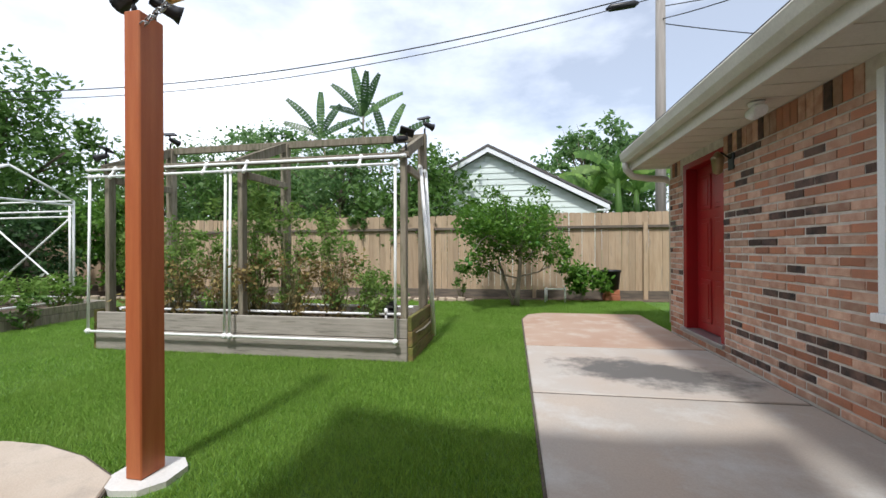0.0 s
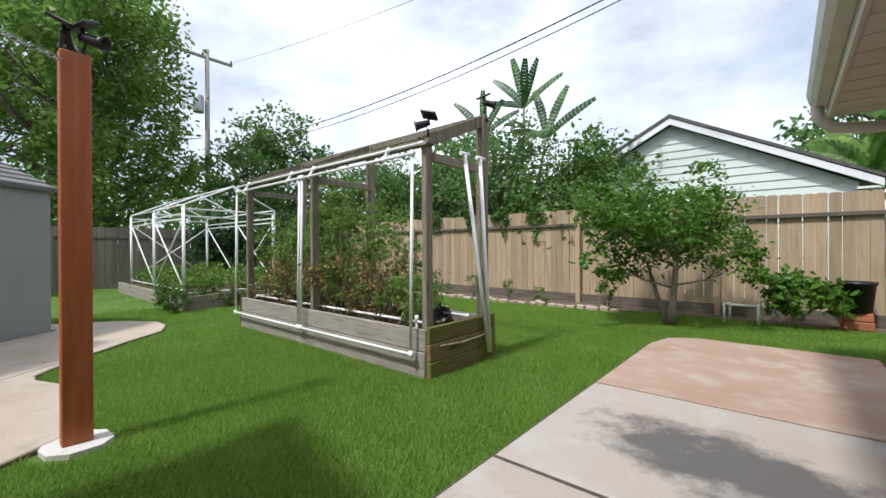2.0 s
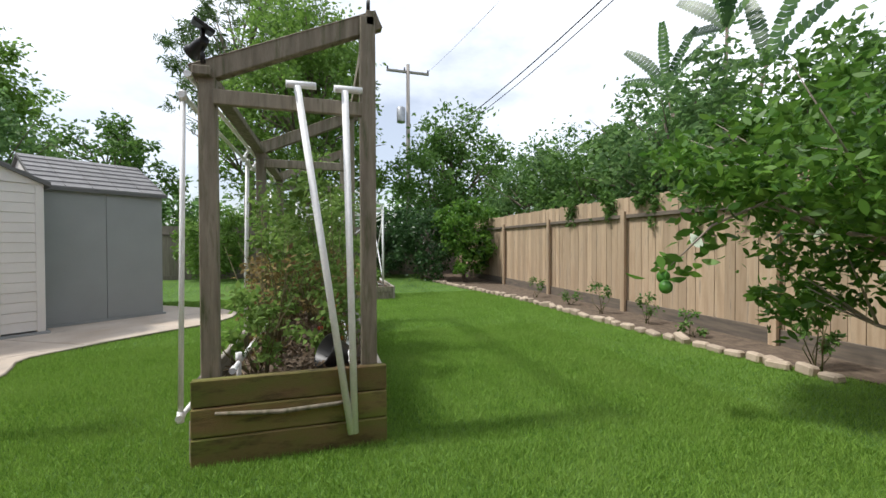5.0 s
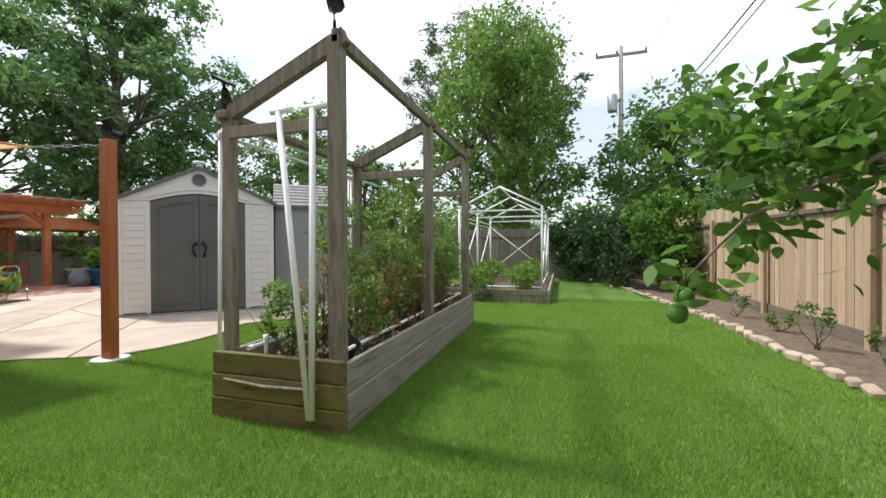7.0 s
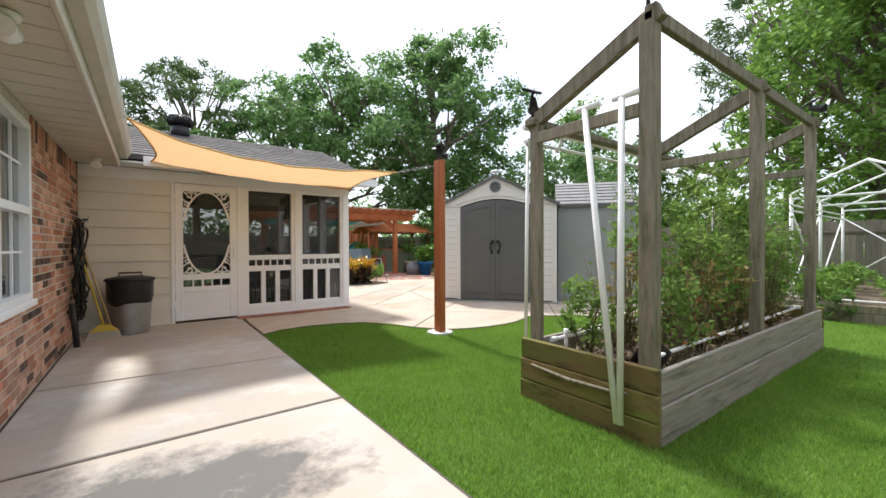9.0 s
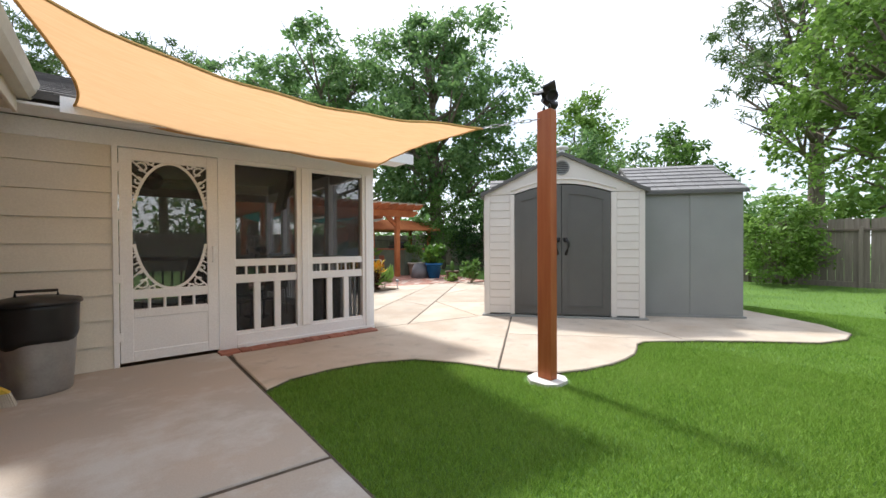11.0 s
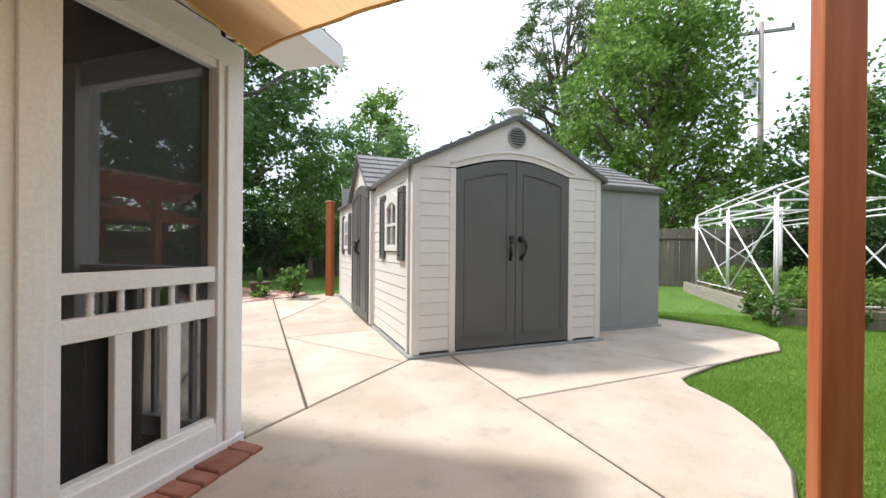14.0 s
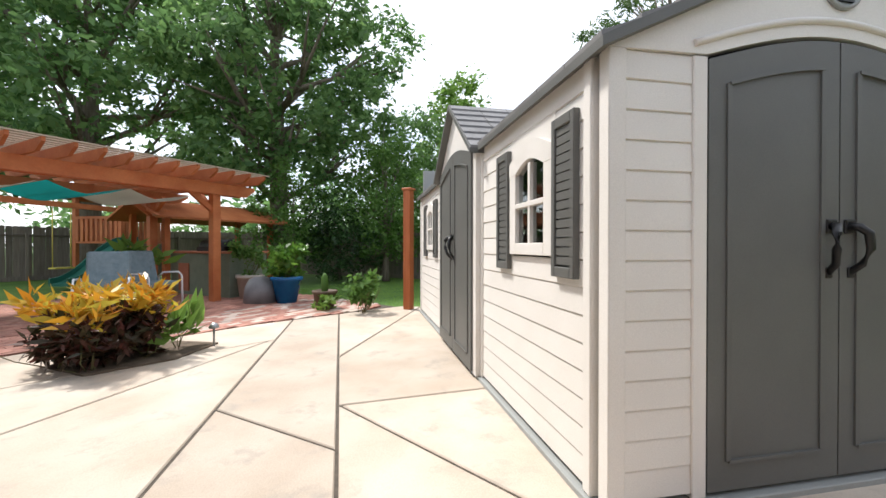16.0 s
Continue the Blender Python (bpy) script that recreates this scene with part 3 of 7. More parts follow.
# red door in its recess
door = thing("door_1", "closed red panelled house door in a red frame", "door", pose(2.10, 4.38, 0.12), kind="structure")
bm = B()
box(bm, 0.03, 0.07, 0.09, 0.89, 0.02, 1.93, 0.003)
for y0 in (0.18, 0.53):
    for z0, z1 in ((0.12, 0.62), (0.72, 1.32), (1.42, 1.82)):
        box(bm, 0.018, 0.031, y0, y0 + 0.27, z0, z1, 0.010)
        box(bm, 0.010, 0.019, y0 + 0.05, y0 + 0.22, z0 + 0.05, z1 - 0.05, 0.006)
part("door_leaf", bm, RED, door)
bm = B()
for y0, y1, z0, z1 in ((0.0, 0.085, 0, 2.0), (0.895, 0.98, 0, 2.0), (0.085, 0.895, 1.935, 2.0)):
    box(bm, -0.09, 0.10, y0, y1, z0, z1, 0.004)
part("door_frame", bm, RED, door)
bm = B()
box(bm, -0.13, 0.1, -0.02, 1.0, -0.03, 0.012, 0.004)
part("threshold", bm, METAL, door)
bm = B()
lathe(bm, [(0.03, 0), (0.03, 0.01), (0.012, 0.015), (0.012, 0.04), (0.028, 0.05), (0.03, 0.07), (0.02, 0.08)], seg=12)
part("door_handle", bm, METAL, door, "", pose(0.03, 0.16, 0.95, 0, -90, 0))

# window with white frame
win = thing("window_1", "white framed sash window in the brick wall", "window", pose(2.03, WIN_Y[0], 0.72), kind="structure")
W, H = WIN_Y[1] - WIN_Y[0], 1.40
bm = B()
for y0, y1, z0, z1 in ((0, 0.055, 0, H), (W - 0.055, W, 0, H), (0.055, W - 0.055, 0, 0.055), (0.055, W - 0.055, H - 0.055, H), (0.055, W - 0.055, H / 2 - 0.03, H / 2 + 0.03)):
    box(bm, -0.035, 0.06, y0, y1, z0, z1, 0.004)
part("window_frame", bm, WHITE, win)
bm = B()
for i in (1, 2, 3):
    box(bm, 0.012, 0.026, 0.055 + (W - 0.11) * i / 4 - 0.009, 0.055 + (W - 0.11) * i / 4 + 0.009, 0.055, H - 0.055)
for z in (H * 0.27, H * 0.76):
    box(bm, 0.013, 0.025, 0.055, W - 0.055, z - 0.009, z + 0.009)
part("muntins", bm, WHITE, win)
for z0, z1 in ((0.05, H / 2), (H / 2, H - 0.05)):
    bm = B()
    box(bm, 0.03, 0.034, 0.05, W - 0.05, z0, z1)
    part("pane", bm, GLASS, win).visible_shadow = False
bm = B()
box(bm, -0.06, 0.05, -0.02, W + 0.02, -0.05, -0.001, 0.004)
part("window_sill", bm, WHITE, win)

# ---------------------------------------------------------------- screened porch
PX0, PX1, PY = -1.77, 2.0, -1.10
porch = thing("screen_porch", "white painted screened porch with turned spindles", "porch", kind="structure")


def pbox(name, x0, x1, y0, y1, z0, z1, m=WHITE, bev=0.004):
    bm = B()
    box(bm, x0, x1, y0, y1, z0, z1, bev)
    return part(name, bm, m, porch)


pbox("corner_post", PX0, -1.60, PY - 0.12, PY, -0.06, 2.22)
pbox("post", -0.915, -0.725, PY - 0.10, PY, 0.16, 2.08)
pbox("post", -0.055, 0.115, PY - 0.10, PY, -0.06, 2.10)
pbox("sill_beam", -1.60, -0.055, PY - 0.10, PY, -0.06, 0.16)
pbox("head_beam", -1.60, 2.0, PY - 0.10, PY + 0.012, 2.08, 2.24)
pbox("trim", -0.86, -0.78, PY + 0.001, PY + 0.018, 0.17, 2.07)
pbox("trim", -1.71, -1.64, PY + 0.001, PY + 0.018, -0.02, 2.07)
pbox("trim", -1.765, -0.06, PY + 0.001, PY + 0.025, -0.05, 0.05)


def spindle():
    bm = B()
    lathe(bm, [(0.012, 0), (0.012, 0.008), (0.016, 0.015), (0.010, 0.022), (0.015, 0.035), (0.011, 0.048), (0.016, 0.055), (0.011, 0.062), (0.015, 0.075), (0.010, 0.088), (0.016, 0.095), (0.012, 0.102), (0.012, 0.11)], seg=10)
    return bm


for x0, x1 in ((-0.725, -0.055), (-1.60, -0.915)):
    ya, yb = PY - 0.065, PY - 0.015
    pbox("rail", x0, x1, ya, yb, 0.91, 0.99)
    pbox("rail", x0, x1, ya, yb, 0.725, 0.815)
    pbox("rail", x0, x1, ya, yb, 0.155, 0.19)
    pbox("rail", x0, x1, ya, yb, 2.04, 2.085)
    w = (x1 - x0) / 3
    for i in (1, 2):
        pbox("slat", x0 + w * i - 0.035, x0 + w * i + 0.035, ya + 0.004, yb - 0.004, 0.185, 0.73)
    for i in range(1, 6):
        ob = part("spindle", spindle(), WHITE, porch, "", pose(x0 + (x1 - x0) * i / 6, PY - 0.04, 0.808))
    bm = B()
    box(bm, x0, x1, PY - 0.072, PY - 0.069, 0.17, 2.06)
    part("screen", bm, SCREEN, porch).visible_shadow = False

# lapped siding beside the screen door
z = -0.02
while z < 2.06:
    h = min(0.235, 2.085 - z)
    bm = B()
    vv = [bm.verts.new(p) for p in ((0.99, PY + 0.022, z), (2.0, PY + 0.022, z), (2.0, PY + 0.004, z + h), (0.99, PY + 0.004, z + h), (0.99, PY - 0.09, z), (2.0, PY - 0.09, z), (2.0, PY - 0.09, z + h), (0.99, PY - 0.09, z + h))]
    for f in ((0, 1, 2, 3), (5, 4, 7, 6), (1, 5, 6, 2), (4, 0, 3, 7), (3, 2, 6, 7), (4, 5, 1, 0)):
        bm.faces.new([vv[i] for i in f])
    part("siding_board", bm, CREAM, porch)
    z += h + 0.002
pbox("jamb", 0.945, 0.99, PY - 0.1, PY + 0.03, -0.06, 2.08)

# ornate screen door
sd = thing("screen_door", "white ornate screen door with an oval opening and scroll corners", "door", pose(0.12, PY - 0.02, 0.03))
DW, DH = 0.82, 2.04
bm = B()
for x0, x1, z0, z1 in ((0, 0.10, 0, DH), (DW - 0.10, DW, 0, DH), (0.10, DW - 0.10, DH - 0.11, DH), (0.10, DW - 0.10, 0.60, 0.69), (0.10, DW - 0.10, 0.42, 0.50), (0.10, DW - 0.10, 0, 0.10)):
    box(bm, x0, x1, 0, 0.035, z0, z1, 0.004)
box(bm, 0.10, DW - 0.10, 0.010, 0.026, 0.10, 0.42)
part("door_frame", bm, WHITE, sd)
bm = B()
cx, cz, ra, rb, N = DW / 2, 1.31, 0.30, 0.61, 64
ring = [(cx + ra * math.cos(2 * math.pi * i / N), cz + rb * math.sin(2 * math.pi * i / N)) for i in range(N)]
ring2 = [(cx + (ra + 0.026) * math.cos(2 * math.pi * i / N), cz + (rb + 0.026) * math.sin(2 * math.pi * i / N)) for i in range(N)]
for i in range(N):
    j = (i + 1) % N
    if abs(math.cos(2 * math.pi * (i + 0.5) / N)) > 0.97:
        continue
    q = [ring[i], ring[j], ring2[j], ring2[i]]
    lo, hi = [bm.verts.new((a, 0.008, b)) for a, b in q], [bm.verts.new((a, 0.028, b)) for a, b in q]
    bm.faces.new(lo)
    bm.faces.new(hi)
    for s in range(4):
        bm.faces.new((lo[s], lo[(s + 1) % 4], hi[(s + 1) % 4], hi[s]))
bmesh.ops.recalc_face_normals(bm, faces=bm.faces)
part("oval_rim", bm, WHITE, sd)
for sx in (-1, 1):
    for sz in (-1, 1):
        bm = B()
        for (ox, oz, r, a0, a1) in ((0.235, 0.56, 0.050, 0.4, 5.6), (0.265, 0.43, 0.036, 1.5, 7.0), (0.16, 0.615, 0.030, -1.0, 4.6), (0.285, 0.31, 0.024, 1.6, 6.6)):
            pts = []
            for s in range(15):
                a = a0 + (a1 - a0) * s / 14
                rr = r * (1 - 0.45 * s / 14)
                pts.append((cx + sx * (ox + rr * math.cos(a)), 0.018, cz + sz * (oz + rr * math.sin(a))))
            tube(bm, pts, 0.010, 6)
        for p, q in (((0.31, 0.62), (0.19, 0.50)), ((0.31, 0.50), (0.23, 0.42)), ((0.31, 0.38), (0.25, 0.35)), ((0.22, 0.62), (0.13, 0.58)), ((0.31, 0.27), (0.27, 0.26))):
            tube(bm, [(cx + sx * p[0], 0.018, cz + sz * p[1]), (cx + sx * q[0], 0.018, cz + sz * q[1])], 0.009, 6)
        part("scrollwork", bm, WHITE, sd)
for i in range(1, 5):
    part("spindle", spindle(), WHITE, sd, "", pose(0.10 + 0.62 * i / 5, 0.018, 0.495))
bm = B()
box(bm, 0.1, DW - 0.1, 0.004, 0.007, 0.45, DH - 0.1)
part("screen", bm, SCREEN, sd).visible_shadow = False
bm = B()
tube(bm, [(0.05, 0.036, 0.94), (0.05, 0.065, 0.96), (0.05, 0.07, 1.02), (0.05, 0.065, 1.08), (0.05, 0.036, 1.10)], 0.009, 8)
part("handle", bm, WHITE, sd)
for z in (0.25, 0.8, 1.4, 1.85):
    bm = B()
    box(bm, DW - 0.02, DW + 0.05, 0.034, 0.052, z - 0.04, z + 0.04, 0.004)
    part("hinge", bm, WHITE, sd)

# porch sides, floor, ceiling and roof
SY = -5.6
for y in (-2.30, -3.40, -4.50, SY):
    pbox("post", PX0 + 0.02, PX0 + 0.16, y - 0.07, y + 0.07, -0.06, 2.22)
for y0, y1 in ((PY - 0.12, -2.23), (-2.37, -3.33), (-3.47, -4.43), (-4.57, SY + 0.07)):
    for z0, z1 in ((0.90, 0.98), (0.0, 0.12), (2.08, 2.24)):
        pbox("rail", PX0 + 0.04, PX0 + 0.13, y1, y0, z0, z1)
    k = 7
    for i in range(1, k):
        yy = y0 + (y1 - y0) * i / k
        pbox("baluster", PX0 + 0.07, PX0 + 0.10, yy - 0.015, yy + 0.015, 0.12, 0.9, WHITE, 0)
for x in (-0.5, 0.8):
    pbox("post", x - 0.06, x + 0.06, SY - 0.06, SY + 0.06, 0, 2.24)
# back rails and balusters take a darker grey than the white side ones
for z0, z1 in ((0.86, 0.94), (0.0, 0.12), (2.08, 2.24)):
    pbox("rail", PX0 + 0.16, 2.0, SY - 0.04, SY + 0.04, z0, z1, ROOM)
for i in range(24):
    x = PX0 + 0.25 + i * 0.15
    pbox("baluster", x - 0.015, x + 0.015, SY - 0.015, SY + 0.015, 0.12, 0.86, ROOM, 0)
for y0, y1 in ((PY - 0.12, -2.23), (-2.37, -3.33), (-3.47, -4.43), (-4.57, SY + 0.07)):
    bm = B()
    box(bm, PX0 + 0.083, PX0 + 0.086, y1, y0, 0.12, 2.08)
    part("screen", bm, SCREEN, porch).visible_shadow = False
bm = B()
box(bm, PX0 + 0.16, 2.0, SY + 0.03, SY + 0.033, 0.12, 2.08)
part("screen", bm, SCREEN, porch).visible_shadow = False
pbox("floor_deck", PX0 + 0.02, 2.0, SY - 0.1, PY - 0.12, -0.06, -0.005, FLOORWOOD)
# ceiling and frieze share that mid grey
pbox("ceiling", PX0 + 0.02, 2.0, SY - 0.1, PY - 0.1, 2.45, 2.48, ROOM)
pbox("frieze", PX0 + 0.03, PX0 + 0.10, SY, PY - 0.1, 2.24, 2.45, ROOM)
roof = thing("porch_roof", "dark grey shingled porch roof with a low slope", "roof", kind="structure")
RX0, RX1 = -2.15, 7.0
rows = 15
for i in range(rows):
    a, b = i / rows, (i + 1) / rows
    y0, z0, y1, z1 = -0.72 - 2.9 * a, 2.36 + 1.05 * a, -0.72 - 2.9 * b, 2.36 + 1.05 * b
    bm = B()
    x = RX0
    r2 = random.Random(i)
    while x < 2.6:
        w = r2.uniform(0.16, 0.36)
        vv = [bm.verts.new(p) for p in ((x, y0 + 0.015, z0 + 0.012), (x + w - 0.006, y0 + 0.015, z0 + 0.012), (x + w - 0.006, y1, z1 + 0.004), (x, y1, z1 + 0.004), (x, y0 + 0.015, z0 - 0.004), (x + w - 0.006, y0 + 0.015, z0 - 0.004))]
        bm.faces.new(vv[:4])
        bm.faces.new((vv[0], vv[4], vv[5], vv[1]))
        x += w
    part("shingle_course", bm, SHINGLE, roof)
bm = B()
prism(bm, [(-0.70, 2.30), (-0.70, 2.352), (-3.62, 3.405), (-6.5, 2.352), (-6.5, 2.30), (-3.62, 3.35)], RX0, RX1, "yz")
part("roof_deck", bm, SHINGLE, roof)
bm = B()
prism(bm, [(-0.71, 2.24), (-0.71, 2.34), (-3.62, 3.39), (-6.49, 2.34), (-6.49, 2.24), (-3.62, 3.27)], RX0 - 0.02, RX0 + 0.01, "yz")
box(bm, RX0, 1.3, -0.71, -0.69, 2.22, 2.35)
box(bm, RX0 + 0.02, 2.0, -1.1, -0.71, 2.25, 2.27)
prism(bm, [(-1.1, 2.25), (-6.0, 2.25), (-3.62, 3.2)], PX0, PX0 + 0.03, "yz")
part("fascia", bm, WHITE, roof)
vent = thing("roof_turbine", "dark round roof ventilator with ribbed fins", "roof vent", pose(0.75, -3.3, 3.22))
bm = B()
lathe(bm, [(0.16, 0), (0.16, 0.22), (0.13, 0.24)], seg=20)
part("base", bm, DARK, vent)
bm = B()
for i in range(20):
    a = 2 * math.pi * i / 20
    pts = [(r * math.cos(a), r * math.sin(a), z) for r, z in ((0.14, 0.24), (0.21, 0.30), (0.22, 0.36), (0.17, 0.43), (0.06, 0.46))]
    tube(bm, pts, 0.014, 4)
lathe(bm, [(0.12, 0.24), (0.17, 0.30), (0.18, 0.36), (0.14, 0.42), (0.03, 0.455)], seg=16)
part("fins", bm, DARK, vent)

# ---------------------------------------------------------------- shade sail and its post
post = thing("sail_post", "tall square cedar-stained post that holds the shade sail", "post", pose(-1.875, 1.67, -0.004))
bm = B()
box(bm, -0.045, 0.045, -0.070, 0.070, 0.0, 2.27, 0.006)
part("timber", bm, CEDAR, post)
C0, C1, C2, C3 = Vector((1.40, 1.15, 2.36)), Vector((-1.42, 1.36, 2.11)), Vector((-1.76, -1.02, 2.17)), Vector((1.27, -0.95, 2.28))
bm = B()
N = 28
grid = []
for i in range(N + 1):
    row = []
    for j in range(N + 1):
        u, w = i / N, j / N
        # edges curve inwards between the corners
        e = 0.11
        uu = u + e * 4 * w * (1 - w) * (0.5 - u) * 1.0
        ww = w + e * 4 * u * (1 - u) * (0.5 - w) * 1.0
        p = (C0 * (1 - uu) + C1 * uu) * (1 - ww) + (C3 * (1 - uu) + C2 * uu) * ww
        p.z -= 0.10 * math.sin(math.pi * uu) * math.sin(math.pi * ww) + 0.15 * math.sin(math.pi * uu ** 0.75) * (1 - ww)
        p.z += 0.006 * math.sin(31 * uu + 9 * ww) + 0.008 * noise.noise((6 * uu, 14 * ww, 0))
        row.append(bm.verts.new(p))
    grid.append(row)
for i in range(N):
    for j in range(N):
        bm.faces.new((grid[i][j], grid[i + 1][j], grid[i + 1][j + 1], grid[i][j + 1])).smooth = True
border = [grid[i][0].co.copy() for i in range(N + 1)] + [grid[N][j].co.copy() for j in range(N + 1)] + [grid[i][N].co.copy() for i in range(N, -1, -1)] + [grid[0][j].co.copy() for j in range(N, -1, -1)]
SAILT = leaf_mat("sail_weave", (0.72, 0.45, 0.21), (0.72, 0.45, 0.21), 0.50, 0.9)
for m_ in (SAILT,):
    nt = m_.node_tree
    nz, rm, tcx = nt.nodes.new("ShaderNodeTexNoise"), nt.nodes.new("ShaderNodeValToRGB"), nt.nodes.new("ShaderNodeTexCoord")
    mpx = nt.nodes.new("ShaderNodeMapping")
    mpx.inputs["Scale"].default_value = (2, 20, 2)
    nz.inputs["Scale"].default_value, nz.inputs["Detail"].default_value = 3.0, 8
    rm.color_ramp.elements[0].color, rm.color_ramp.elements[1].color = (0.62, 0.36, 0.165, 1), (0.82, 0.53, 0.29, 1)
    nt.links.new(tcx.outputs["Object"], mpx.inputs["Vector"])
    nt.links.new(mpx.outputs["Vector"], nz.inputs["Vector"])
    nt.links.new(nz.outputs["Fac"], rm.inputs["Fac"])
    nt.links.new(rm.outputs["Color"], nt.nodes["Principled BSDF"].inputs["Base Color"])
    nt.links.new(rm.outputs["Color"], nt.nodes["Translucent BSDF"].inputs["Color"])
sail = thing("shade_sail", "sand coloured shade sail stretched from house to post", "shade sail")
part("cloth", bm, SAILT, sail)
bm = B()
tube(bm, border, 0.010, 5)
part("hem", bm, SAIL, sail)
for a, b in ((C1, Vector((-1.835, 1.62, 2.20))), (C0, Vector((1.545, 1.25, 2.38)))):
    bm = B()
    d = b - a
    for i in range(7):
        c = a + d * (i + 0.5) / 7
        e = d / 7 * 0.6
        o = Vector((0, 0, 0.012)) if i % 2 else Vector((0.008, 0.008, 0))
        tube(bm, [c - e + o, c + e + o, c + e - o, c - e - o, c - e + o], 0.0035, 5)
    part("chain", bm, METAL, sail)

# ---------------------------------------------------------------- fences
def fence(name, label, m, length, pick_m, hgt, seed, kicker, n_parts, w=0.142):
    """Boards side by side with a rail, a cap board above it and posts; built along x, seen from -y."""
    f = thing(name, label, "fence", m, kind="structure")
    r = random.Random(seed)
    meshes = []
    for kk in range(6):
        bm = B()
        top = hgt * 0.985 + r.uniform(-0.015, 0.012)
        prism(bm, [(0, 0.12), (w - 0.006, 0.12), (w - 0.006, top - 0.02), (w - 0.03, top), (0.025, top), (0, top - 0.02)], 0.0, 0.018, "xz")
        me = bpy.data.meshes.new("board")
        bm.to_mesh(me)
        bm.free()
        me.materials.append(pick_m)
        meshes.append(me)
    cnt = int(length / w)
    for i in range(cnt):
        ob = new("board", meshes[r.randrange(6)])
        ob.matrix_basis = pose(i * w, r.uniform(-0.004, 0.004), r.uniform(-0.01, 0.01), 0, r.uniform(-0.25, 0.25), 0)
        ob.parent = f
    k = 0
    while k * 2.4 < length:
        L = min(2.4, length - k * 2.4)
        bm = B()
        box(bm, k * 2.4, k * 2.4 + L - 0.01, -0.055, -0.008, hgt * 0.80, hgt * 0.80 + 0.06, 0.004)
        part("rail", bm, RAILWOOD, f)
        bm = B()
        box(bm, k * 2.4, k * 2.4 + L - 0.01, -0.035, -0.006, -0.05, 0.16, 0.004)
        part("kick_board", bm, kicker, f)
        bm = B()
        box(bm, k * 2.4 - 0.045, k * 2.4 + 0.045, -0.10, -0.046, -0.05, hgt * 0.86, 0.004)
        part("post", bm, pick_m, f)
        k += 1
    return f


fence("fence_1", "tan cedar board fence with a dark rail and short cap boards", pose(-14.0, 9.5, 0), 22.5, FENCE, 1.96, 3, RAILWOOD, 160)
fence("fence_2", "old grey-brown board fence at the back of the garden", pose(-13.9, -19.0, -0.05, 0, 0, 90), 28.5, FENCE_GREY, 1.85, 4, FENCE_GREY, 0, 0.16)
fence("fence_3", "old grey-brown board fence behind the playset", pose(12.0, -19.0, -0.05, 0, 0, 180), 26.0, FENCE_GREY, 1.85, 6, FENCE_GREY, 0, 0.16)
bm = B()
box(bm, 8.5, 8.62, 5.76, 9.5, -0.05, 1.95)
solid("fence_4", bm, FENCE, "tan board fence beside the house", "fence", "structure")

# ---------------------------------------------------------------- resin sheds
SHED_M = Matrix(((-0.627, -0.779, 0, -3.62), (0.779, -0.627, 0, -0.80), (0, 0, 1, 0), (0, 0, 0, 1)))
shed = thing("garden_shed", "beige resin garden shed with grey double doors and shuttered window", "shed", SHED_M)


def lap_wall(name, parent, a, b, z0, z1, axis, at, out, material, step=0.125, holes=()):
    """Lapped boards between a and b along one axis, each leaning out at its foot; holes are (a, b, z0, z1)."""
    z = z0
    ob = None
    while z < z1 - 0.01:
        h = min(step, z1 - z)
        spans = [(a, b)]
        for ha, hb, hz0, hz1 in holes:
            if z + h > hz0 + 0.01 and z < hz1 - 0.01:
                spans = [s for x0, x1 in spans for s in ((x0, min(x1, ha)), (max(x0, hb), x1)) if s[1] > s[0] + 0.005]
        for x0, x1 in spans:
            bm = B()
            q = [(x0, at + out * 0.011, z + 0.004), (x1, at + out * 0.011, z + 0.004), (x1, at + out * 0.006, z + h - 0.008), (x0, at + out * 0.006, z + h - 0.008), (x0, at, z + h), (x1, at, z + h), (x0, at, z), (x1, at, z)]
            vv = [bm.verts.new((p[1], p[0], p[2]) if axis == "y" else p) for p in q]
            for f in ((0, 1, 2, 3), (3, 2, 5, 4), (0, 1, 7, 6), (6, 0, 3, 4), (1, 7, 5, 2)):
                bm.faces.new([vv[i] for i in f])
            bmesh.ops.recalc_face_normals(bm, faces=bm.faces)
            ob = part("siding_board", bm, material, parent)
        z += h
    return ob


def arch(x0, x1, z_side, z_mid, k=12):
    """Points of a shallow arch from x0 to x1."""
    return [(x0 + (x1 - x0) * i / k, z_side + (z_mid - z_side) * math.sin(math.pi * i / k)) for i in range(k + 1)]


